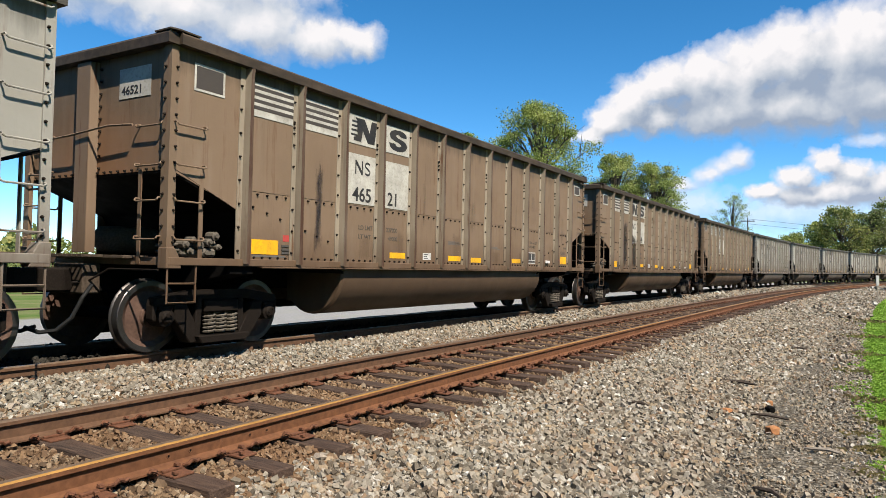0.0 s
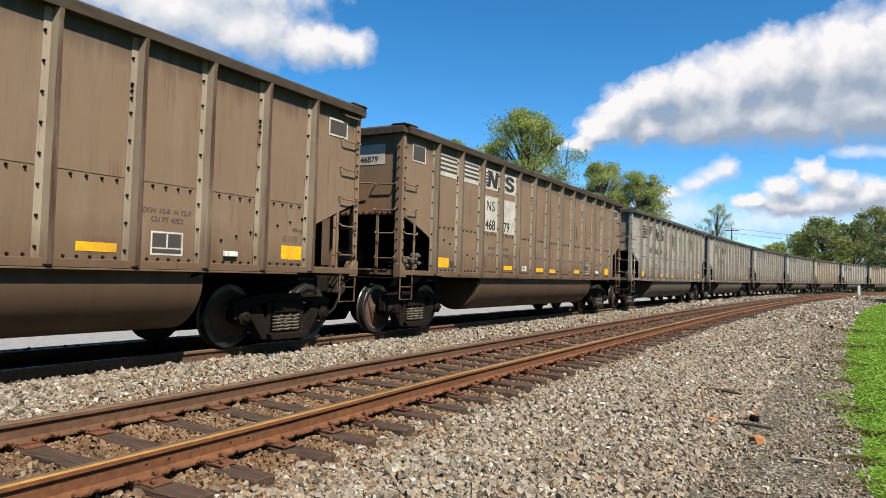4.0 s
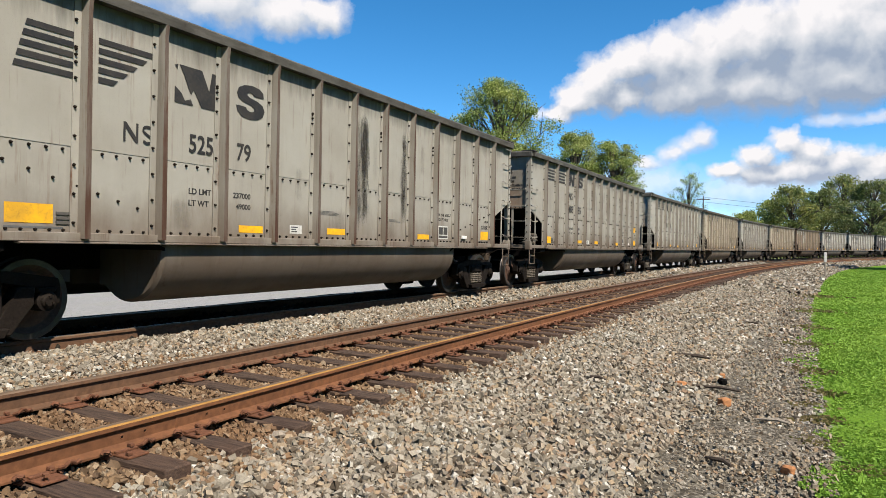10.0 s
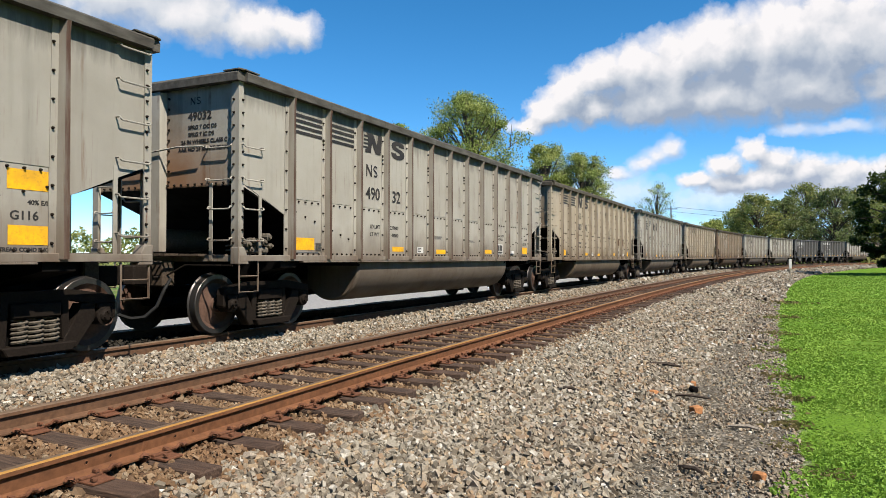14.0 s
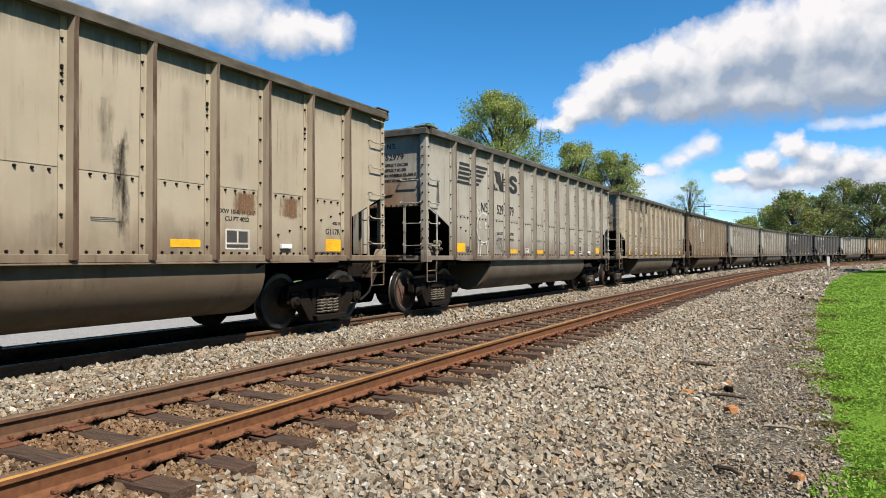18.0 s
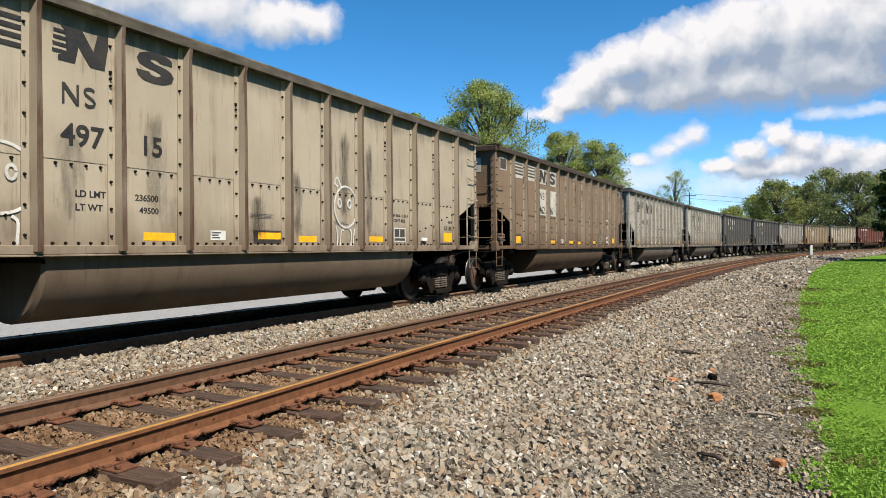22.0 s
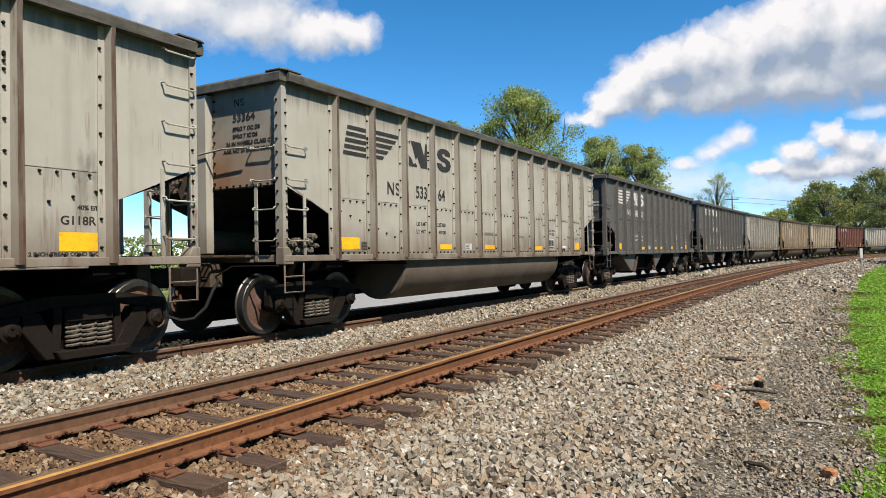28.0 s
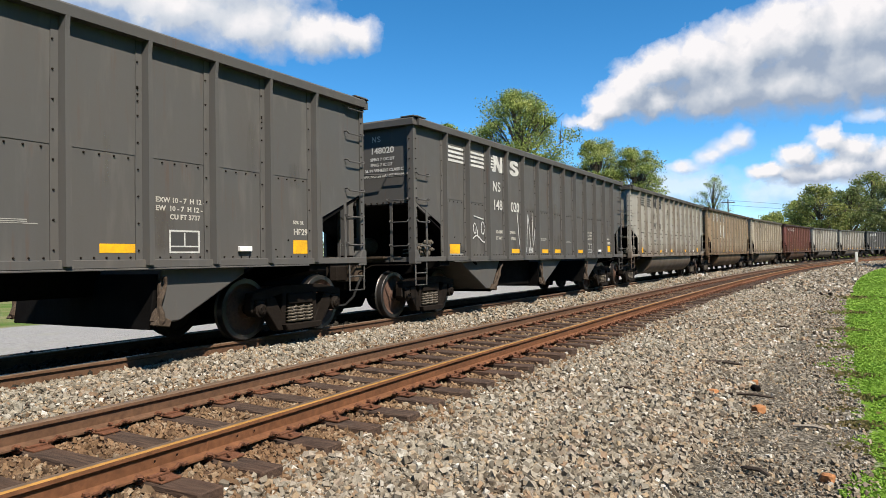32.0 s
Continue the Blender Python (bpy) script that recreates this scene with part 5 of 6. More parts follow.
        head = [(edge - inn * 0.28, -0.13), (edge - inn * 0.42, -0.2), (edge - inn * 0.66, -0.19), (edge - inn * 0.74, -0.05), (edge - inn * 0.60, -0.01), (edge - inn * 0.58, 0.09), (edge - inn * 0.70, 0.17), (edge - inn * 0.46, 0.23), (edge - inn * 0.28, 0.15)]
        part("knuckle", bevelled(prism(bmesh.new(), head, 2, 0.73, 1.02), 0.02), TRUCK, coupler)
        part("striker", bevelled(box(bmesh.new(), *sorted((edge - inn * 0.02, edge - inn * 0.26)), -0.32, 0.32, 0.70, 1.08), 0.02), DECK, root)
        part("uncoupling_lever", tube(bmesh.new(), [(edge - inn * 0.08, e * 1.5, 1.02), (edge - inn * 0.1, e * 0.6, 1.02), (edge - inn * 0.18, e * 0.3, 0.86), (edge - inn * 0.34, e * 0.22, 0.84)], 0.014, 6), TRUCK, root)
        hose = [(edge - inn * 0.2, e * 0.42, 0.82), (edge - inn * 0.32, e * 0.42, 0.66), (edge - inn * 0.42, e * 0.38, 0.42), (edge - inn * 0.55, e * 0.28, 0.27), (edge - inn * 0.68, e * 0.16, 0.25), (edge - inn * 0.78, e * 0.02, 0.31)]
        part("air_hose", tube(bmesh.new(), hose, 0.026, 7), RUBBER, root)
        for s in near_far:
            side_x = edge
            # corner post with flanges on both faces
            angle = [(edge + inn * -0.005, s * 1.535), (edge + inn * 0.10, s * 1.535), (edge + inn * 0.10, s * 1.51), (edge + inn * 0.045, s * 1.50), (edge + inn * 0.045, s * 1.40), (edge - inn * 0.01, s * 1.40)]
            bm = prism(bmesh.new(), angle, 2, SILL_Z - 0.02, TOP_Z - 0.02)
            part("corner_post", bm, PAINT_STAKE, root)
            gusset = [(edge - inn * 0.02, SILL_Z - 0.05), (edge + inn * 0.20, SILL_Z - 0.05), (edge + inn * 0.16, SILL_Z + 0.10), (edge + inn * 0.10, SILL_Z + 0.20), (edge - inn * 0.02, SILL_Z + 0.2)]
            part("corner_casting", bevelled(prism(bmesh.new(), gusset, 1, *sorted((s * 1.40, s * 1.56))), 0.008), PAINT_STAKE, root)
            lid = [(edge - inn * 0.08, s * 1.30), (edge - inn * 0.085, s * 1.60), (edge + inn * 0.02, s * 1.635), (edge + inn * 0.34, s * 1.63), (edge + inn * 0.3, s * 1.40)]
            part("corner_gusset", bevelled(prism(bmesh.new(), lid, 2, TOP_Z + 0.127, TOP_Z + 0.15), 0.004), PAINT_CHORD, root)
            # ladders and handholds
            stile_x = edge + inn * 0.50
            part("ladder_stile", box(bmesh.new(), stile_x - 0.03, stile_x + 0.03, *sorted((s * 1.50, s * 1.515)), SILL_Z, 2.22), PAINT_STAKE, root)
            part("ladder_stile", box(bmesh.new(), *sorted((edge, edge + inn * 0.015)), *sorted((s * 1.0 - 0.03, s * 1.0 + 0.03)), SILL_Z, 2.24), PAINT_STAKE, root)
            levels = [1.42, 1.88, 2.31, 2.79] + ([3.25, 3.66] if e * s < 0 else [])
            for z in levels:
                if z < 2:
                    a, b = edge + inn * 0.07, stile_x
                    part("ladder_rung", grab(bmesh.new(), (a, s * 1.515, z), (b, s * 1.515, z), (0, s * 0.065, 0)), PAINT_STAKE, root)
                    part("ladder_rung", grab(bmesh.new(), (edge, s * 1.42, z), (edge, s * 1.0, z), (-inn * 0.065, 0, 0)), PAINT_STAKE, root)
                else:
                    part("handhold", grab(bmesh.new(), (edge + inn * 0.06, s * 1.515, z), (edge + inn * 0.5, s * 1.515, z), (0, s * 0.075, 0)), PAINT_STAKE, root)
                    if z < 3:
                        part("handhold", grab(bmesh.new(), (edge + inn * 0.05, s * 1.40, z), (edge + inn * 0.05, s * 0.92, z), (-inn * 0.075, 0, 0)), PAINT_STAKE, root)
            st = [(edge + inn * 0.02, s * 1.53, SILL_Z), (edge + inn * 0.02, s * 1.53, 0.63), (edge + inn * 0.43, s * 1.53, 0.63), (edge + inn * 0.43, s * 1.53, SILL_Z)]
            bm = bmesh.new()
            tube(bm, st, 0.017, 4)
            tube(bm, [(edge + inn * 0.02, s * 1.53, 0.86), (edge + inn * 0.43, s * 1.53, 0.86)], 0.013, 4)
            part("sill_step", bm, PAINT_STAKE, root)
        rod = [(edge - inn * 0.03, 1.35, 2.70), (edge - inn * 0.09, 1.1, 2.71), (edge - inn * 0.10, 0.3, 2.74), (edge - inn * 0.09, -0.45, 2.80), (edge - inn * 0.07, -0.92, 2.78)]
        part("crossover_handrail", tube(bmesh.new(), rod, 0.014, 6), PAINT_STAKE, root)
    # fasteners
    bm = bmesh.new()
    for s in near_far:
        spots = []
        for i, u in enumerate(stakes):
            left = along(u) - 0.105
            for z in np.arange(1.28, 3.55, 0.31):
                spots.append((left, s * (SHEET_Y + 0.017), z, 0, s))
            if i % 2:
                for z in (3.0, 3.08, 3.16):
                    spots.append((left, s * (SHEET_Y + 0.017), z, 0, s))
            if i < 12:
                for d in (0.24, 0.42, 0.60, 0.78):
                    spots.append((along(u) + d, s * SHEET_Y, seam - 0.04, 0, s))
                for d in (0.2, 0.35, 0.5, 0.65, 0.8):
                    spots.append((along(u) + d, s * SHEET_Y, SILL_Z + 0.11, 0, s))
        for d in (0, 1):
            for k in range(7 if kind == "gondola" else 4):
                u = 1.36 + 0.26 * k
                spots.append((along(u) if d == 0 else -along(u), s * SHEET_Y, (1.88 - 0.067 * k) if kind == "gondola" else (1.72 - 0.14 * k), 0, s))
        for z in np.arange(1.35, 3.62, 0.19):
            for u in (0.075, LENGTH - 0.075):
                spots.append((along(u), s * 1.535, z, 0, s))
            for u, nx in ((-0.01, -1), (LENGTH + 0.01, 1)):
                spots.append((along(u), s * 1.45, z, nx, 0))
        if s < 0:
            bolt_heads(bm, spots, 0.019 if kind == "gondola" else 0.013, 0.028 if kind == "gondola" else 0.018)
    for u, nx in ((-0.06, -1), (LENGTH + 0.06, 1)):
        bolt_heads(bm, [(along(0.045 if nx < 0 else LENGTH - 0.045), y, z, nx, 0) for y in (-0.11,) for z in np.arange(2.3, 3.6, 0.16)])
        bolt_heads(bm, [(along(0.045 if nx < 0 else LENGTH - 0.045), y, 2.24, nx, 0) for y in np.arange(-1.35, 1.4, 0.14)])
    part("bolt_heads", bm, BOLT, root)["kind"] = "stuff"
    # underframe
    part("centre_sill", bevelled(box(bmesh.new(), along(-0.0), along(LENGTH), -0.27, 0.27, 0.72, 1.08), 0.02), GRIME_SHADE, root)
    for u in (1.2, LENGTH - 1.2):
        part("body_bolster", prism(bmesh.new(), ((-1.5, 1.09), (-1.5, 0.98), (-0.5, 0.80), (0.5, 0.80), (1.5, 0.98), (1.5, 1.09)), 0, along(u) - 0.2, along(u) + 0.2), GRIME_SHADE, root)
        part("truck_bolster", bevelled(box(bmesh.new(), along(u) - 0.2, along(u) + 0.2, -1.0, 1.0, 0.46, 0.70), 0.02), GRIME_SHADE, root, m=pose(0, 0, -BODY_UP))
        for s in near_far:
            side_frame(root, along(u), s)
        for du in (-0.875, 0.875):
            wheelset(root, along(u + du))
            part("brake_beam", box(bmesh.new(), along(u + du * 0.42) - 0.05, along(u + du * 0.42) + 0.05, -0.75, 0.75, 0.34, 0.44), GRIME_SHADE, root)
    # brake gear in the open ends
    part("air_reservoir", lathe(bmesh.new(), ((0, -0.45), (0.10, -0.44), (0.165, -0.38), (0.185, -0.30), (0.185, 0.30), (0.165, 0.38), (0.10, 0.44), (0, 0.45)), 20), GEAR, root, "round-ended steel air tank", pose(along(0.85), 0.42, 1.42, 0, 0, 70), True)
    valve = part("brake_valve", bevelled(box(bmesh.new(), along(0.36), along(0.90), -1.36, -1.16, 1.19, 1.30), 0.03), GEAR, root)
    for dx, dz, r in ((-0.24, 0.10, 0.075), (-0.12, 0.16, 0.06), (-0.02, 0.09, 0.085), (0.12, 0.14, 0.07), (0.22, 0.22, 0.085), (0.27, 0.08, 0.06), (-0.18, 0.02, 0.06), (0.05, 0.0, 0.07)):
        part("valve_cap", lathe(bmesh.new(), ((0, -0.13), (r * 0.35, -0.13), (r * 0.45, -0.10), (r * 0.7, -0.09), (r * 0.7, 0.05), (0, 0.06)), 10), GEAR, valve, m=pose(along(0.63) + dx, -1.30, 1.24 + dz))
    for dz in (0.0, 0.07):
        part("valve_pipe", tube(bmesh.new(), [(along(0.1), -1.2, 1.24 + dz), (along(0.36), -1.3, 1.27 + dz), (along(0.9), -1.32, 1.26 + dz), (along(1.15), -1.0, 1.4 + dz)], 0.014, 6), GEAR, valve)
    bm = bmesh.new()
    for i in range(12):
        z = 1.95 - 0.065 * i
        flat = [(along(LENGTH + 0.05) + (0.018 * math.cos(a) if i % 2 else 0), 0.42 + (0 if i % 2 else 0.018 * math.cos(a)), z + 0.038 * math.sin(a)) for a in np.linspace(0, 2 * math.pi, 9)[:-1]]
        tube(bm, flat, 0.006, 4, closed=True)
    part("brake_chain", bm, GRIME_SHADE, root)
    part("brake_pipe", tube(bmesh.new(), [(along(0.1), 0.45, 0.84), (along(2.0), 0.5, 0.82), (along(7), 0.5, 0.62), (along(12.4), 0.5, 0.82), (along(LENGTH - 0.1), 0.45, 0.84)], 0.022, 6), GRIME_SHADE, root)
    return root


def hand_brake(car, e):
    """The brake wheel and its gear housing high on one end of a car; e: -1 for the leading end."""
    x = along(-0.06) if e < 0 else along(LENGTH + 0.06)
    wheel = part("hand_brake_wheel", tube(bmesh.new(), [(e * 0.09, 0.25 * math.cos(a), 0.25 * math.sin(a)) for a in np.linspace(0, 2 * math.pi, 25)[:-1]], 0.016, 6, closed=True), DECK, car, m=pose(x, 0.82, 2.40))
    for i in range(5):
        a = i * 1.2566
        part("spoke", tube(bmesh.new(), [(e * 0.07, 0.04 * math.cos(a), 0.04 * math.sin(a)), (e * 0.10, 0.14 * math.cos(a), 0.14 * math.sin(a)), (e * 0.09, 0.25 * math.cos(a), 0.25 * math.sin(a))], 0.015, 5), DECK, wheel)
    part("hub", lathe(bmesh.new(), ((0, -0.06), (0.05, -0.06), (0.06, 0.05), (0, 0.06)), 10), DECK, wheel, m=pose(e * 0.05, 0, 0, 0, 0, 90))
    gear = part("brake_gear_housing", bevelled(prism(bmesh.new(), [(0.40 + 0.20 * math.cos(a), 2.28 + (0.26 if math.sin(a) < 0 else 0.2) * math.sin(a)) for a in np.linspace(0, 2 * math.pi, 15)[:-1]], 0, *sorted((x + e * 0.03, x - e * 0.10))), 0.015), DECK, car, "rusty hand brake gear housing")
    for dy, dz in ((0.1, 0.1), (-0.1, 0.08), (0.0, -0.12)):
        part("bolt", lathe(bmesh.new(), ((0, -0.03), (0.03, -0.03), (0.03, 0.03), (0, 0.03)), 6), DECK, gear, m=pose(x + e * 0.05, 0.40 + dy, 2.28 + dz, 0, 0, 90))
    return wheel


def gondola():
    """A tub-bottomed coal gondola."""
    root = car_frame("gondola")
    for s in (-1, 1):
        arc = [(s * 1.475, 1.06)] + [(s * (0.835 + 0.64 * math.cos(a)), 0.955 - 0.64 * math.sin(a)) for a in np.linspace(0, 2.35, 15)] + [(s * 0.28, 0.5), (s * 0.28, 1.06)]
        bm = bmesh.new()
        rings = [[bm.verts.new((along(u), y * k + s * 0.75 * (1 - k), 1.06 + (z - 1.06) * k)) for y, z in arc] for u, k in ((3.33, 0.95), (3.37, 1), (11.33, 1), (11.37, 0.95))]
        for a, b in zip(rings, rings[1:]):
            for k in range(len(arc)):
                bm.faces.new((a[k], a[(k + 1) % len(arc)], b[(k + 1) % len(arc)], b[k]))
        bm.faces.new(rings[0])
        bm.faces.new(rings[-1][::-1])
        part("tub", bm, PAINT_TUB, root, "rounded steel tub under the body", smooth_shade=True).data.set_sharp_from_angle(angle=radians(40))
    return root


def hopper():
    """A coal hopper with discharge bays under the body."""
    root = car_frame("hopper")
    part("bay_floor", bevelled(prism(bmesh.new(), ((along(4.1), 1.07), (along(4.25), 0.44), (along(6.45), 0.40), (along(6.55), 1.07)), 1, -1.15, 1.15), 0.02), GRIME_SHADE, root, "near-black centre bay between the doors")
    for side, lock_at, bay_shape in ((1, (3.98, 3.52), ((1.95, 1.07), (3.22, 0.42), (3.52, 0.40), (4.0, 1.07))), (-1, (6.60, 6.62), ((6.62, 1.07), (6.66, 0.40), (6.96, 0.42), (8.35, 1.07))), (-1, (10.48, 10.38), ((10.46, 1.07), (10.42, 0.40), (10.72, 0.42), (12.0, 1.07)))):
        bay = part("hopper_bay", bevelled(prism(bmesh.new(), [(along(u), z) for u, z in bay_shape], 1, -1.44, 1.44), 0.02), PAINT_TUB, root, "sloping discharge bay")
        u0, u1 = lock_at
        part("bay_door", bevelled(prism(bmesh.new(), ((along(u0) + side * 0.04, 1.0), (along(u0) + side * 0.09, 1.0), (along(u1) + side * 0.08, 0.34), (along(u1) - side * 0.02, 0.34)), 1, -1.40, 1.40), 0.01), GRIME_SHADE, bay)
        for s in (-1, 1):
            for dy, wob in ((0.0, 0.03), (0.045, -0.03)):
                pts = [(along(u0 + (u1 - u0) * f) + side * (0.03 + wob * math.sin(9 * f)), s * (1.45 + dy), 0.97 - 0.58 * f) for f in (0, 0.15, 0.3, 0.45, 0.6, 0.75, 0.9, 1.0)]
                part("door_lock", tube(bmesh.new(), pts, [0.03, 0.02, 0.028, 0.04, 0.025, 0.05, 0.055, 0.03], 6), DECK, bay)
            part("lock_dog", bevelled(prism(bmesh.new(), ((along(u1) - 0.12, 0.40), (along(u1) + 0.12, 0.36), (along(u1) + 0.15, 0.44), (along(u1) - 0.02, 0.52)), 1, *sorted((s * 1.44, s * 1.52))), 0.01), DECK, bay)
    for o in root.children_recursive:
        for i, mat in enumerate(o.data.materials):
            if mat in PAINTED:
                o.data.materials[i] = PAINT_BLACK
    return root


# ---------------------------------------------------------------- painted marks
SHAPES = {}


def shape(parent, name, loops, x, z, colour, label="", lift=0.0, end=False):
    """A thin painted or stuck-on panel on the near side, from polygons in metres."""
    key = (name, tuple(tuple(p) for p in loops), lift)
    if key not in SHAPES:
        bm = bmesh.new()
        for pts in loops:
            prism(bm, pts, 2, 0.0, 0.0025 + lift)
        SHAPES[key] = finished(name, bm, [LETTER])
    m = pose(x, -SHEET_Y - (0.0125 if z > 2.05 or name == "stain" else 0.0005), z) @ SIDE_TURN if not end else pose(along(0.045), x, z) @ END_TURN
    ob = part(name, SHAPES[key], None, parent, label, m)
    ob.color = (*colour, 1)
    return ob


def rect(w, h, x=0.0, y=0.0):
    return ((x, y), (x + w, y), (x + w, y + h), (x, y + h))


YELLOW, WHITE, BLACK, PALE = (0.70, 0.365, 0.008), (0.5106, 0.5035, 0.4752), (0.0177, 0.0177, 0.0191), (0.4255, 0.4043, 0.3546)
def ribbon(centre, half):
    """One outline round a line of points, 'half' wide to each side."""
    pts = [Vector(p) for p in centre]
    left, right = [], []
    for i, p in enumerate(pts):
        d = (pts[min(i + 1, len(pts) - 1)] - pts[max(i - 1, 0)]).normalized()
        n = Vector((-d.y, d.x)) * half
        left.append(tuple(p + n))
        right.append(tuple(p - n))
    return tuple(left + right[::-1])


def bend_shape(half):
    """A shape that bends twice, one unit wide and high."""
    top = [(0.5 + (0.5 - half) * math.cos(a), 0.74 + (0.26 - half) * math.sin(a)) for a in np.linspace(0.45, 4.1, 9)]
    low = [(0.5 + (0.5 - half) * math.cos(a), 0.26 + (0.26 - half) * math.sin(a)) for a in np.linspace(0.95, -2.7, 9)]
    return ribbon(top + low, half)


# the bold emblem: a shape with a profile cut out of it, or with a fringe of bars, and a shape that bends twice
EMBLEM_CUT = (((0.10, 1.0), (0.62, 1.0), (0.80, 0.48), (0.87, 1.0), (1.0, 1.0), (1.0, 0.0), (0.62, 0.0), (0.43, 0.42), (0.37, 0.28), (0.31, 0.42), (0.21, 0.74)),
              ((0.0, 0.0), (0.42, 0.0), (0.36, 0.16), (0.23, 0.09), (0.15, 0.27), (0.0, 0.42)), ((0.0, 0.96), (0.07, 1.0), (0.05, 0.86)))
EMBLEM_BARS = (((0.14, 1.0), (0.50, 1.0), (0.70, 0.46), (0.78, 1.0), (1.0, 1.0), (0.90, 0.0), (0.64, 0.0), (0.44, 0.50), (0.38, 0.0), (0.10, 0.0), (0.10, 0.14), (0.24, 0.24), (0.22, 0.88)),
               *(((0.0 + 0.01 * i, y), (0.24, y), (0.24, y + 0.09), (0.01 * i, y + 0.09)) for i, y in enumerate((0.20, 0.39, 0.58, 0.77))))
EMBLEM_BEND = (((0.95, 0.70), (0.93, 0.86), (0.80, 0.96), (0.55, 1.0), (0.28, 0.97), (0.08, 0.86), (0.02, 0.70), (0.08, 0.55), (0.25, 0.47), (0.52, 0.41), (0.62, 0.36), (0.64, 0.30), (0.58, 0.24), (0.45, 0.23), (0.36, 0.27), (0.33, 0.34),
                (0.0, 0.34), (0.05, 0.16), (0.20, 0.04), (0.45, 0.0), (0.72, 0.03), (0.92, 0.14), (0.99, 0.32), (0.92, 0.48), (0.75, 0.57), (0.48, 0.63), (0.38, 0.68), (0.37, 0.74), (0.44, 0.78), (0.55, 0.77), (0.62, 0.70)),)
MARK_1 = (((0.0, 0.0), (0.14, 0.0), (0.14, 0.70), (0.84, 0.0), (1.0, 0.0), (1.0, 1.0), (0.86, 1.0), (0.86, 0.30), (0.16, 1.0), (0.0, 1.0)),)
MARK_2 = (bend_shape(0.075),)


def scaled(loops_in, kx, ky):
    return [tuple((x * kx, y * ky) for x, y in q) for q in loops_in]


def small_print(parent, x, z, rows, width, colour, h=0.009, near=True):
    rng = random.Random(int(x * 100))
    for r in range(rows if near else 0):
        shape(parent, "print_line", [rect(width * rng.choice((0.75, 0.9, 1.0)), h)], x, z - r * h * 2.1, [0.5 * (c + 0.16) for c in colour], "line of small stencilled print")


def reflector(parent, u, z, w, h, rng):
    s = shape(parent, "reflector", [rect(w, h)], along(u), z, YELLOW, "yellow reflective strip", 0.001)
    return s


GROUPS = {-1: "G119", 0: "G113", 1: "G113", 2: "G113", 5: "G116", 6: "G119", 7: "G117R", 8: "G119", 10: "G113", 12: "G119", 15: "G117R"}
LIMITS = {3: ("236400", "49600"), 9: ("236500", "49500"), 11: ("237300", "48700"), 12: ("237300", "48700")}


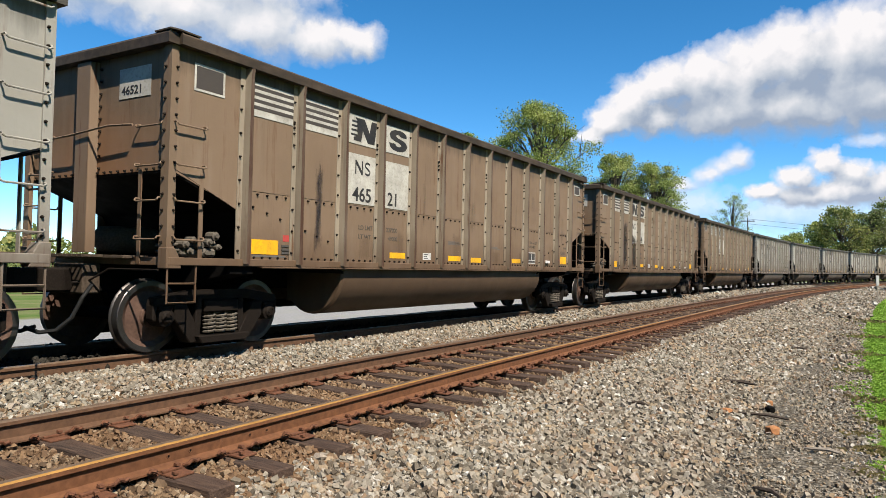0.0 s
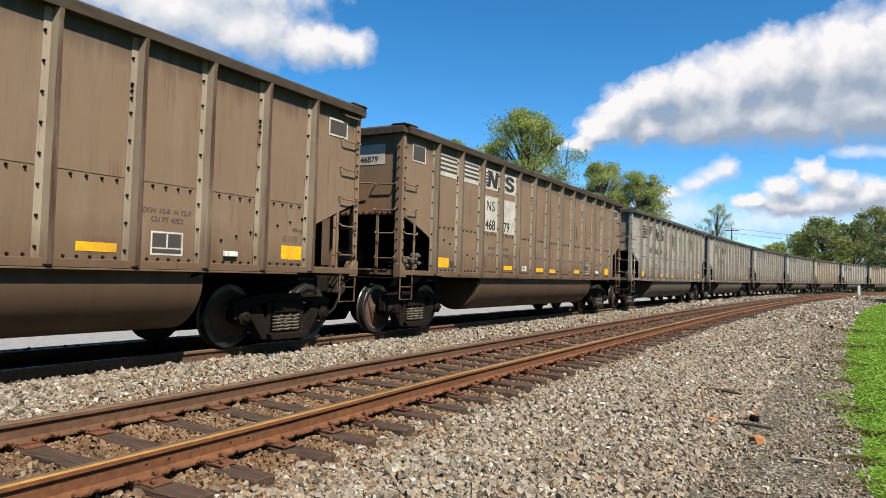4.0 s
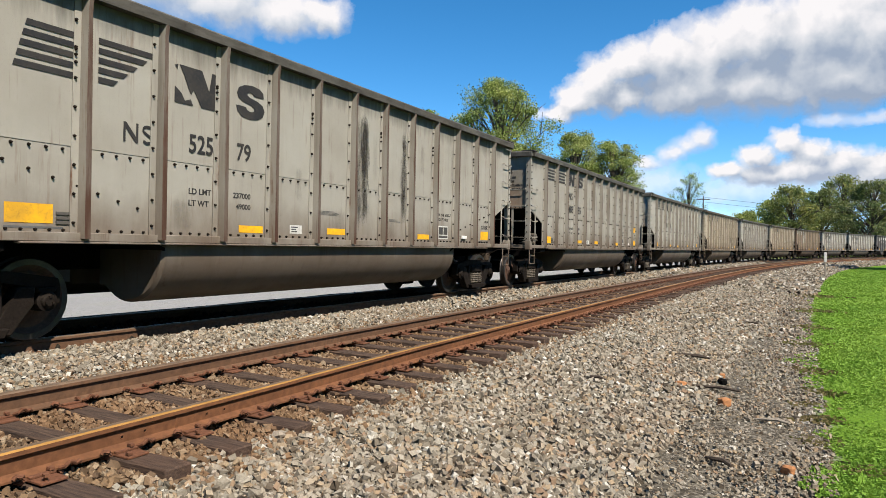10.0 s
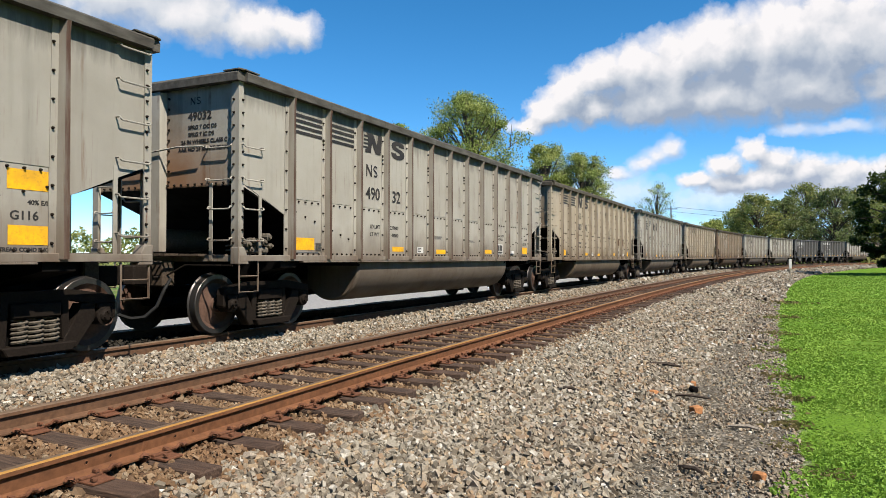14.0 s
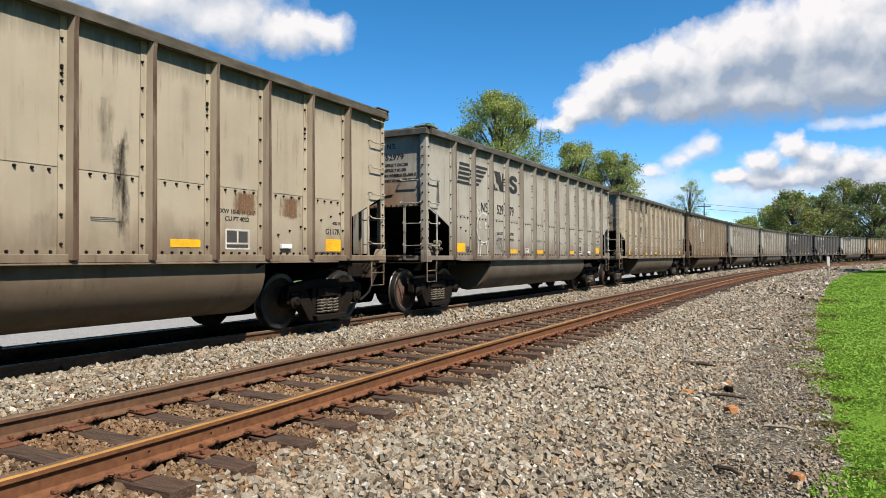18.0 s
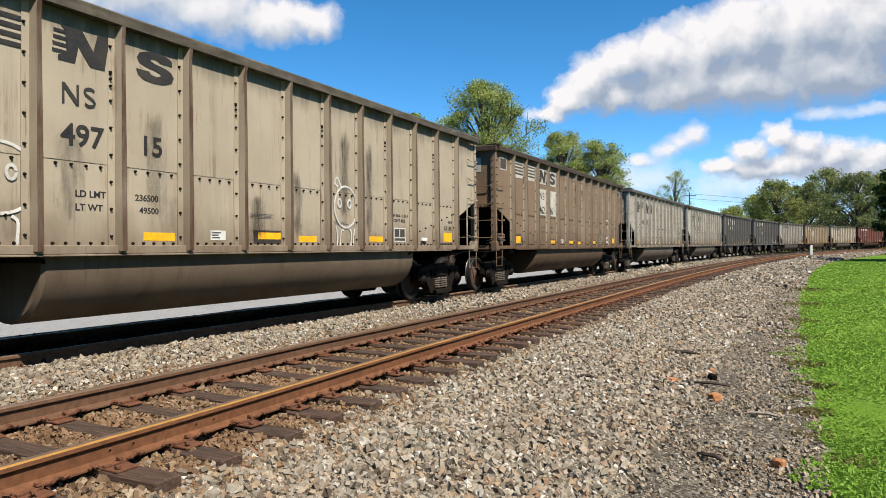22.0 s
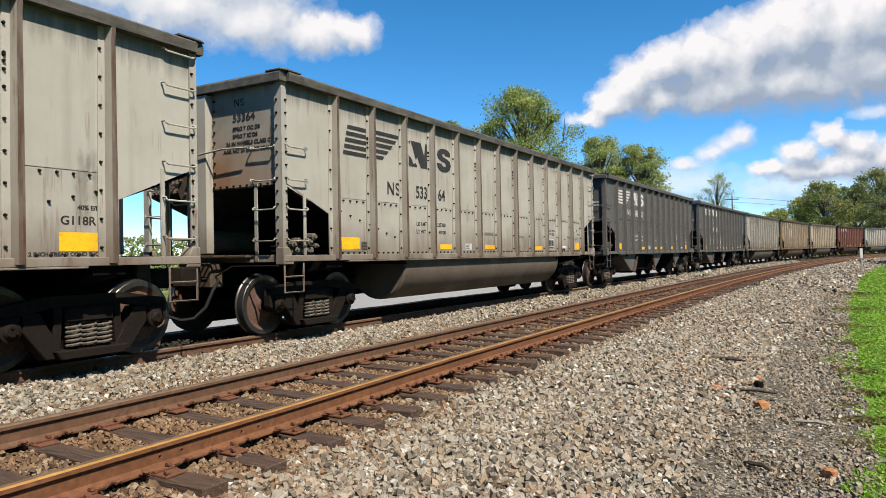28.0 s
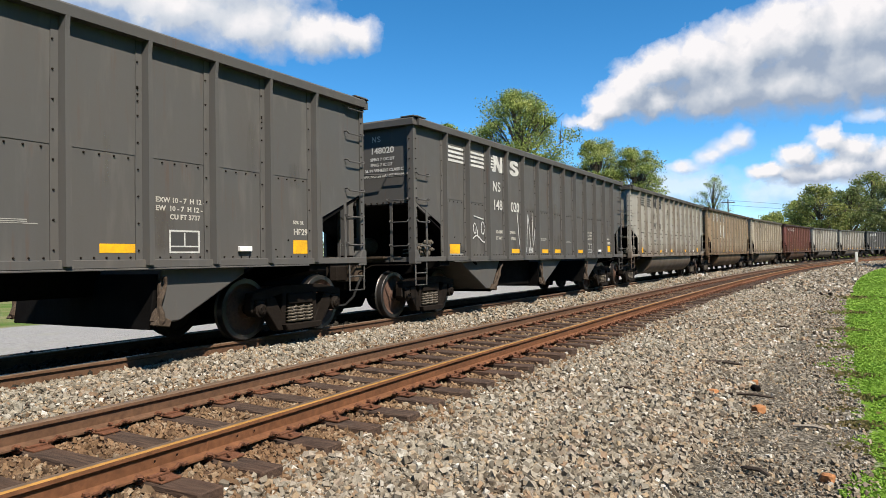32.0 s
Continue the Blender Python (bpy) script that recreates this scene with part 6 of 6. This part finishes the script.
def dress(car, style, number, seed, dark=False, heavy=False):
    """Stripes, emblem, numbers, data and reflectors on the side and the end."""
    rng = random.Random(seed)
    ink = PALE if dark else BLACK
    a, b = number
    stakes = STAKES["hopper" if heavy else "gondola"]
    bay = lambda i: along(stakes[i] + 0.13)  # noqa: E731

    def emblem(first, x0, x1, z, h, colour, lift=0.0):
        shape(car, "emblem", scaled(first, 0.70, h), x0, z, colour, "bold emblem shape", lift)
        shape(car, "emblem", scaled(EMBLEM_BEND, 0.57, h), x1, z, colour, "bold emblem shape", lift)

    def marks(x, z, colour, lift=0.0):
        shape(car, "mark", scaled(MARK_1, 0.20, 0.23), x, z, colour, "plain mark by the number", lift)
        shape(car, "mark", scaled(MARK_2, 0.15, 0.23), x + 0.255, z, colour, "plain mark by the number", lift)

    if style == "white":
        for u, z, h in ((0.34, 3.23, 0.34), (13.68, 3.26, 0.28)):
            for k, (w2, h2, dx, dz) in enumerate(((0.48, 0.03, 0, h - 0.03), (0.48, 0.03, 0, 0), (0.03, h - 0.06, 0, 0.03), (0.03, h - 0.06, 0.45, 0.03))):
                shape(car, "frame_bar", [rect(w2, h2)], along(u) + dx, z + dz, PALE, "white painted bar")
            shape(car, "dark_square", [rect(0.412, h - 0.068)], along(u) + 0.034, z + 0.034, (0.0496, 0.0426, 0.039))
        for i in (0, 1):
            for j in range(5):
                shape(car, "painted_bar", [rect(0.80, 0.04 if j else 0.09)], bay(i), 3.11 + 0.055 * (j > 0) + 0.09 * j, PALE, "white painted bar")
            for j in range(4):
                shape(car, "dark_bar", [rect(0.80, 0.046)], bay(i), 3.207 + 0.09 * j, (0.0496, 0.0426, 0.039))
        for i in (2, 3):
            shape(car, "emblem_panel", [rect(0.80, 0.47)], bay(i), 3.09, PALE, "white painted panel")
            shape(car, "number_panel", [rect(0.80, 0.81)], bay(i), 2.12, PALE, "white painted panel")
        emblem(EMBLEM_BARS, bay(2) + 0.07, bay(3) + 0.12, 3.14, 0.38, BLACK, 0.002)
        marks(bay(2) + 0.20, 2.60, BLACK, 0.002)
        words(car, a, bay(2) + 0.14, 2.17, 0.32, BLACK).location.y -= 0.003
        words(car, b, bay(3) + 0.10, 2.17, 0.32, BLACK).location.y -= 0.003
        shape(car, "end_panel", [rect(0.62, 0.38)], -0.48, 3.15, PALE, "white painted panel", end=True)
        words(car, a + b, -0.53, 3.20, 0.15, BLACK, end=True).location.x -= 0.004
    else:
        light = WHITE if dark else BLACK
        raised = 0.10 if heavy else 0.0
        if style == "slant":
            for j in range(5):
                y = 0.1075 * j
                shape(car, "painted_bar", [((0.03 * j, 0), (0.69, 0), (0.69, 0.064), (0.03 * j + 0.018, 0.064))], along(1.44), 2.82 + raised + y, light, "painted bar of the emblem")
                shape(car, "painted_bar", [((0, 0), (0.19 + 0.13 * j, 0), (0.25 + 0.13 * j, 0.064), (0, 0.064))], along(2.38), 2.84 + raised + y, light, "painted bar of the emblem")
            emblem(EMBLEM_CUT, along(3.43 if not heavy else 3.37), along(4.48 if not heavy else 4.40), 2.83 + raised * 1.2, 0.48, light)
            marks(along(2.71 if not heavy else 2.67), 2.24 + raised * 2.8, light)
            nz, ax, bx = 2.24 + raised * 2.8, along(3.66), along(4.50 if not heavy else 4.43)
        else:
            for i in (0, 1):
                for j in range(4):
                    shape(car, "painted_bar", [rect(0.78, 0.05)], bay(i) + 0.01, 3.17 + 0.092 * j, light, "painted bar")
            emblem(EMBLEM_BARS, along(3.42), along(4.48), 3.16, 0.38, light)
            marks(along(3.53), 2.70, light)
            nz, ax, bx = 2.27, along(3.51), along(4.52)
        words(car, a, ax, nz, 0.33, light)
        words(car, b, bx, nz, 0.33, light)
        shape(car, "mark", scaled(MARK_1, 0.09, 0.11), -0.55, 3.45, light, "plain mark", end=True)
        shape(car, "mark", scaled(MARK_2, 0.08, 0.11), -0.67, 3.45, light, "plain mark", end=True)
        words(car, a + b, -0.5, 3.22, 0.17, light, end=True)
        for i, line in enumerate(("SPRG 7 OC D7" if heavy else "SPRG 7 OC D5", "SPRG 7 IC D7" if heavy else "SPRG 7 IC D5", "36 IN WHEELS CLASS C", "AAR NO 24 BRAKE BEAM")):
            words(car, line, (-0.50, -0.50, -0.36, -0.30)[i], 3.08 - 0.11 * i, 0.082, light, end=True)
    dim = ink if not style == "white" else (0.078, 0.0638, 0.0496)
    words(car, "LD LMT", along(3.68), 1.71, 0.105, dim)
    words(car, "LT WT", along(3.68), 1.56, 0.105, dim)
    load, tare = ("229000", "57000") if heavy else LIMITS.get(seed - 100, ("237000", "49000"))
    words(car, load, along(4.46), 1.71, 0.105, dim)
    words(car, tare, along(4.52), 1.56, 0.105, dim)
    for i, line in enumerate(("EXW 10 - 7  H 12 - 7", "EW  10 - 7  H 12 - 6", "CU FT 3737") if heavy else ("EXW 10-8  H 12-7", "CU FT 4022")):
        words(car, line, along((10.32, 10.32, 10.52)[i] if heavy else (10.37, 10.50)[i]), (1.86 if heavy else 1.74) - 0.10 * i, 0.085, dim)
    words(car, GROUPS.get(seed - 100, "G118R") if not dark else "HP29R", along(12.73), 1.52, 0.13, dim)
    if heavy:
        words(car, "50% E/L", along(12.72), 1.68, 0.07, dim)
    if not dark:
        words(car, "40% E/L", along(12.92), 1.68, 0.07, dim)
        words(car, "2 INCH TREAD COND SHOES", along(12.40), 1.19, 0.058, dim)
    shape(car, "data_box", [rect(0.46, 0.02), rect(0.46, 0.02, 0, 0.26), rect(0.02, 0.24, 0, 0.02), rect(0.02, 0.24, 0.44, 0.02), rect(0.018, 0.17, 0.22, 0.08), rect(0.42, 0.014, 0.02, 0.075)], along(10.51), 1.25, WHITE, "white framed data stencil")
    shape(car, "data_plate", [rect(0.18, 0.15, 0.03, 0.1), rect(0.17, 0.15, 0.25, 0.1), rect(0.4, 0.04, 0.03, 0.025)], along(10.51), 1.25, (0.0426, 0.0426, 0.0426))
    for u, z, w, h in ((1.37, 1.25, 0.50, 0.20), (4.57, 1.25, 0.48, 0.10), (6.60, 1.25, 0.50, 0.10), (7.54, 1.23, 0.46, 0.10), (9.60, 1.25, 0.48, 0.10), (12.72, 1.25, 0.50, 0.20)):
        if u != 7.54 or style == "white" or heavy or seed == 109:
            reflector(car, u + rng.uniform(-0.02, 0.02), z + rng.uniform(-0.02, 0.02), w, h, rng)
    shape(car, "placard", [rect(0.28, 0.13)], along(5.66), 1.25, WHITE, "white paper placard", 0.001)
    for j, wide in enumerate((0.156, 0.1135, 0.1418)):
        shape(car, "print_line", [rect(wide, 0.018)], along(5.69), 1.34 - 0.034 * j, (0.0567, 0.0567, 0.0638), "line of small print", 0.0025)
    shape(car, "card_holder", [rect(0.24, 0.03), rect(0.24, 0.03, 0, 0.05), rect(0.24, 0.03, 0, 0.1)], along(1.92), 1.26, (0.0709, 0.0638, 0.0567), "", 0.01)
    part("jack_bracket", bevelled(box(bmesh.new(), along(11.61), along(11.84), -SHEET_Y - 0.05, -SHEET_Y - 0.002, 1.27, 1.34), 0.006), PAINT_STAKE, car)
    small_print(car, along(6.5 + rng.uniform(-0.1, 0.1)), 1.63, 4, 0.5, dim, near=seed < 117)
    small_print(car, along(8.5), 1.58, 3, 0.42, dim, near=seed < 117)
    small_print(car, along(1.38), 1.21, 1, 0.62, dim, 0.022, seed < 117)


def scrawl(parent, strokes, x, z, scale, colour, label, r=0.011):
    """Sprayed lines: flat ribbons along strokes in metres."""
    bm = bmesh.new()
    for pts in strokes:
        pts = [Vector((p[0] * scale, 0, p[1] * scale)) for p in pts]
        fine = [pts[0].lerp(pts[0], 0)]
        for i in range(len(pts) - 1):
            p0, p1, p2, p3 = pts[max(0, i - 1)], pts[i], pts[i + 1], pts[min(len(pts) - 1, i + 2)]
            for t in (0.25, 0.5, 0.75, 1.0):
                fine.append(0.5 * (2 * p1 + (p2 - p0) * t + (2 * p0 - 5 * p1 + 4 * p2 - p3) * t * t + (3 * p1 - p0 - 3 * p2 + p3) * t**3))
        left, right = [], []
        for i, p in enumerate(fine):
            d = (fine[min(i + 1, len(fine) - 1)] - fine[max(i - 1, 0)])
            n = Vector((-d.z, 0, d.x)).normalized() * r
            left.append(p + n)
            right.append(p - n)
        lo = [bm.verts.new((v.x, 0, v.z)) for v in left], [bm.verts.new((v.x, 0, v.z)) for v in right]
        hi = [bm.verts.new((v.x, -0.002, v.z)) for v in left], [bm.verts.new((v.x, -0.002, v.z)) for v in right]
        for i in range(len(fine) - 1):
            for q in ((hi[0][i], hi[1][i], hi[1][i + 1], hi[0][i + 1]), (lo[0][i], lo[0][i + 1], lo[1][i + 1], lo[1][i]), (lo[0][i], hi[0][i], hi[0][i + 1], lo[0][i + 1]), (lo[1][i], lo[1][i + 1], hi[1][i + 1], hi[1][i])):
                bm.faces.new(q)
    ob = part("sprayed_scrawl", bm, LETTER, parent, label, pose(x, -SHEET_Y - 0.0135, z))
    ob.color = (*colour, 1)
    return ob


def loops(n, seed, w=1.0, h=1.0):
    rng = random.Random(seed)
    out = []
    for i in range(n):
        cx, cy, k = (i + 0.5) / n * w, h * rng.uniform(0.35, 0.65), rng.uniform(0.12, 0.3) * h
        out.append([(cx + k * 0.6 * math.cos(a), cy + k * math.sin(a)) for a in np.linspace(rng.uniform(0, 3), rng.uniform(5, 8), 8)])
    out.append([(w * t, h * (0.1 + 0.12 * math.sin(5 * t))) for t in np.linspace(0, 1.05, 6)])
    out.append([(w * (0.1 + 0.8 * t), h * (0.95 - 0.1 * t)) for t in np.linspace(0, 1, 4)])
    return out


def tag_strokes():
    """A sprayed tag of looped strokes with a ring over it and a tail under it, 0.8 m wide."""
    ring = [(0.36 + 0.20 * math.cos(a), 0.66 + 0.07 * math.sin(a) - 0.08 * math.cos(a)) for a in np.linspace(0.4, 7.2, 14)]
    row = [(0.02, 0.56), (0.05, 0.26), (0.10, 0.24), (0.0, 0.42), (0.12, 0.40), (0.18, 0.52), (0.24, 0.44), (0.16, 0.30), (0.26, 0.24), (0.33, 0.36), (0.28, 0.46), (0.30, 0.28), (0.40, 0.22), (0.46, 0.34), (0.40, 0.44), (0.44, 0.58), (0.52, 0.50),
           (0.46, 0.38), (0.56, 0.24), (0.62, 0.34), (0.56, 0.46), (0.60, 0.52), (0.66, 0.22), (0.76, 0.24), (0.79, 0.40), (0.70, 0.50), (0.63, 0.42)]
    return [ring, row, [(0.62, 0.34), (0.76, 0.36)], [(0.03, 0.20), (0.25, 0.22), (0.50, 0.16), (0.64, 0.06), (0.76, -0.08)], [(0.32, 0.12), (0.50, 0.12), (0.76, -0.08), (0.66, 0.16)]]


def stain(parent, u, z0, z1, w, colour, seed, label="streaky dark run of dirt down the side", much=0.8):
    """A thin film of dirt, as broad as 2 w."""
    key = ("stain", round(w, 3), round(z1 - z0, 3), seed)
    bm = bmesh.new()
    bm.faces.new([bm.verts.new((x, y, 0.001)) for x, y in rect(2 * w, z1 - z0, -w)])
    SHAPES[key] = finished("stain", bm, [STAIN])
    ob = part("stain", SHAPES[key], None, parent, label, pose(along(u), -SHEET_Y - (0.0124 if z1 > 2.1 else 0.0005) - 0.0015 * (seed % 4), z0) @ SIDE_TURN)
    ob.color = (*colour, much)
    return ob


# ---------------------------------------------------------------- the train
CARS = {}


def spread(t):
    """How far the train has rolled."""
    return 6.2289e-5 * t**3 + 4.193e-3 * t**2 + 6.5803 * t - 5.312 + 0.24 * smooth(30.9, 32.1, t)


# how far the slack in the couplers shifts each car
SLACK = {0: -0.051, 1: -0.033, 2: -0.151, 3: -0.04, 4: -0.077, 5: -0.027, 6: 0.11, 7: -0.132, 8: 0.038, 9: 0.178, 10: -0.019, 11: 0.02, 12: 0.116, 13: 0.047, 14: 0.22}


def car_pose(k, t):
    s = k * PITCH_CAR - spread(t) + HALF + 0.06 + SLACK.get(k, 0.0)
    a, b = track_frame(s - 6, OFFSET2, RISE2), track_frame(s + 6, OFFSET2, RISE2)
    m = track_frame(s, OFFSET2, RISE2)
    ahead = (b.translation - a.translation).normalized()
    left = m.col[1].to_3d()
    left = (left - ahead * left.dot(ahead)).normalized()
    q = Matrix((ahead, left, ahead.cross(left))).transposed().to_4x4()
    q.translation = (a.translation + b.translation) / 2 + Vector((0, 0, BODY_UP))
    return q


def build_train():
    first = {"gondola": gondola(), "hopper": hopper()}
    used = set()
    for k, (kind, colour, style, number) in TRAIN.items():
        car = first[kind] if kind not in used else None
        if car is None:
            car = copy_thing(first[kind], Matrix())
        used.add(kind)
        CARS[k] = car
    rng = random.Random(4)
    for k, (kind, colour, style, number) in TRAIN.items():
        car = CARS[k]
        what = "tub-bottomed coal gondola" if kind == "gondola" else "coal hopper"
        tagged(car, f"{NAMES[colour]} steel {what} with outside ribs, rolling", "freight car", group="coal train cars")
        for o in car.children_recursive:
            if o.data.materials[0] in PAINTED:
                j = rng.uniform(0.90, 1.08) if o.data.materials[0] is PAINT_STAKE else rng.uniform(0.97, 1.03)
                base = colour
                if o.name.startswith("side_stake") and style == "white":
                    base = [0.45 * c + 0.55 * p for c, p in zip(colour, (0.3262, 0.2979, 0.234))]
                o.color = (*(min(1, c * j) for c in base), 1)
        hand_brake(car, -1 if style == "slant" and kind == "gondola" else 1)
        dress(car, style, number, 100 + k, kind == "hopper" or colour == RED, kind == "hopper")
        car.matrix_basis = car_pose(k, 0)
    # marks of single cars
    stain(CARS[0], 2.68, 1.12, 2.85, 0.12, (0.0213, 0.0213, 0.0248), 1)
    for d, w, top in ((2.76, 0.42, 3.1), (2.70, 0.36, 2.6), (3.78, 0.42, 2.5), (3.85, 0.36, 2.2)):
        stain(CARS[1], d, 1.12, top, w, (0.039, 0.034, 0.0298), int(d * 100), much=0.9)
    stain(CARS[2], 9.72, 2.2, 2.75, 0.08, (0.0177, 0.0177, 0.0213), 5)
    for i, (u, z0, w, much) in enumerate(((7.45, 1.2, 0.22, 0.6), (7.62, 2.05, 0.22, 0.95), (7.66, 1.2, 0.2, 0.9), (9.0, 1.3, 0.18, 0.85))):
        stain(CARS[4], u, z0, 3.55, w, (0.035, 0.032, 0.028), 20 + i, much=much)
    stain(CARS[8], 0.53, 2.12, 2.90, 0.12, (0.0213, 0.0213, 0.0213), 6)
    for i, u in enumerate((10.90, 11.84, 10.88, 11.86)):
        stain(CARS[7], u, 1.68, 2.10, 0.36, (0.17, 0.095, 0.055), 30 + i, "rusty stain on the side sheet", 0.8)
    stain(CARS[7], 8.88, 1.18, 2.75, 0.16, (0.016, 0.014, 0.012), 48, much=0.85)
    for i, (u, z0, z1, w) in enumerate(((3.62, 1.3, 2.6, 0.30), (4.75, 1.4, 3.0, 0.26), (7.5, 1.2, 2.5, 0.2), (8.3, 1.25, 3.5, 0.26), (8.8, 1.3, 3.4, 0.25), (9.6, 1.2, 3.3, 0.22), (6.6, 1.2, 2.0, 0.3))):
        stain(CARS[9], u, z0, z1, w, (0.0355, 0.0305, 0.0248), 45 + i, much=0.35 if i < 2 else 0.6)
    shape(CARS[9], "dark_patch", [rect(0.74, 0.2)], along(6.50), 1.20, (0.0248, 0.0213, 0.0213), "dark painted patch behind a reflector", -0.001)
    for u, w, h in ((1.33, 0.60, 0.42), (4.53, 0.56, 0.19), (6.56, 0.58, 0.19), (7.50, 0.54, 0.19), (9.56, 0.56, 0.19)):
        shape(CARS[10], "dark_patch", [rect(w, h)], along(u), 1.51 - h if w == 0.60 else 1.38 - h, (0.045, 0.040, 0.036), "dark grey painted patch behind a reflector", -0.001)
    for car, u, z in ((CARS[0], 12.50, 1.32), (CARS[0], 1.95, 1.44)):
        shape(car, "sticker", [rect(0.13, 0.09)], along(u), z, (0.42, 0.05, 0.045), "small red sticker", 0.001)
    reflector(CARS[5], 12.70, 1.83, 0.45, 0.21, rng)
    # fainter runs of dirt on the rest of the train
    runs = random.Random(12)
    for k, car in CARS.items():
        for i in range(5 if k < 16 else 2):
            u = STAKES["gondola"][runs.randrange(4, 12)] + runs.uniform(0.3, 0.85)
            top = runs.uniform(2.3, 3.5)
            shade = runs.choice(((0.0709, 0.0603, 0.0461), (0.0851, 0.0532, 0.0319), (0.0532, 0.0468, 0.0397)))
            if TRAIN[k][1] in (BROWN, JET, RED):
                shade = runs.choice(((0.0567, 0.0426, 0.0319), (0.156, 0.1206, 0.0851)))
            if k not in (9, 1):
                stain(car, u, top - runs.uniform(0.5, 1.2), top, runs.uniform(0.08, 0.25), shade, 400 + 20 * k + i, much=runs.uniform(0.12, 0.3))
        for u in (3.4, 5.2, 6.9, 8.4, 10.1) if k < 16 else ():
            stain(car, u + runs.uniform(-0.5, 0.5), 1.17, runs.uniform(1.45, 1.9), runs.uniform(0.2, 0.45), (0.0603, 0.0411, 0.0262), 900 + 40 * k + int(u * 10), much=0.2)
    scrawl(CARS[3], tag_strokes(), along(6.30), 2.62, 1.0, BLACK, "black sprayed scrawl with a ring over it", 0.017)
    scrawl(CARS[3], loops(5, 2), along(8.34), 2.38, 0.9, (0.15, 0.42, 0.19), "green sprayed scrawl", 0.026)
    scrawl(CARS[3], tag_strokes(), along(10.32), 2.66, 1.0, BLACK, "black sprayed scrawl with a ring over it", 0.017)
    white = (0.58, 0.57, 0.54)
    for k, u, wide in ((8, 2.47, 0.80), (9, 2.44, 0.82), (9, 8.50, 0.68), (10, 11.50, 0.77)):
        ring = [(wide * (0.5 + 0.5 * math.cos(a)), 0.80 + 0.36 * math.sin(a)) for a in np.linspace(1.2, 7.5, 18)]
        eyes = [[(wide * cx + 0.05 * math.cos(a), 0.86 + 0.07 * math.sin(a)) for a in np.linspace(0, 6.5, 9)] for cx in (0.22, 0.66)]
        feet = [[(wide * 0.06, 0.46), (wide * 0.12, 0.30), (wide * 0.10, 0.02)], [(wide * 0.22, 0.02), (wide * 0.28, 0.36), (wide * 0.40, 0.40)], [(wide * 0.66, 0.42), (wide * 0.74, 0.34), (wide * 0.70, 0.02)], [(wide * 0.84, 0.02), (wide * 0.86, 0.32), (wide * 0.96, 0.50), (wide * 0.92, 0.56)]]
        tuft = [(wide * 0.30, 1.14), (wide * 0.12, 1.30), (wide * 0.02, 1.20), (wide * 0.16, 1.14)]
        scrawl(CARS[k], [ring, *eyes, *feet, tuft], along(u), 1.05, 1.0, white if k == 10 else (0.50, 0.49, 0.46), "white sprayed round scrawl", 0.017)
    scrawl(CARS[8], loops(3, 7), along(3.6), 1.3, 0.5, (0.156, 0.1773, 0.1702), "faint sprayed scrawl", 0.01)
    scrawl(CARS[14], loops(3, 9), along(2.45), 1.5, 0.6, (0.5674, 0.5674, 0.5532), "white sprayed scrawl", 0.012)
    scrawl(CARS[14], [[(0, 0.9), (0.15, 0.1), (0.2, 0.8), (0.3, 0.15)], [(0.4, 0.9), (0.5, 0.05), (0.6, 0.9), (0.75, 0.1)], [(0.85, 0.95), (0.9, 0.2), (1.05, 0.85)], [(1.1, 0.15), (1.35, 0.7)], [(1.1, 0.7), (1.35, 0.1)]], along(4.9), 1.2, 1.15, (0.5674, 0.5674, 0.5532), "white sprayed scrawl", 0.014)


build_train()


# ---------------------------------------------------------------- what moves
def motions():
    times = [0.5 * i for i in range(65)]
    for k, car in CARS.items():
        walk(car, [(t, car_pose(k, t)) for t in times])
        sets = [o for o in car.children if o.name.startswith("wheelset")]
        for axle in sets:
            x = axle.location.x
            rows = []
            for i in range(321):
                t = 0.1 * i
                turn = -(spread(t)) / 0.457
                rows.append((t, pose(x, 0, WHEEL_Z) @ Matrix.Rotation(turn, 4, "Y")))
            walk(axle, rows)
    for c in CLOUDS:
        walk(c, [(t, pose(0, 0, 0, 0, 0, -0.05 * (t - 13))) for t in (0, 8, 16, 24, 32)])


motions()
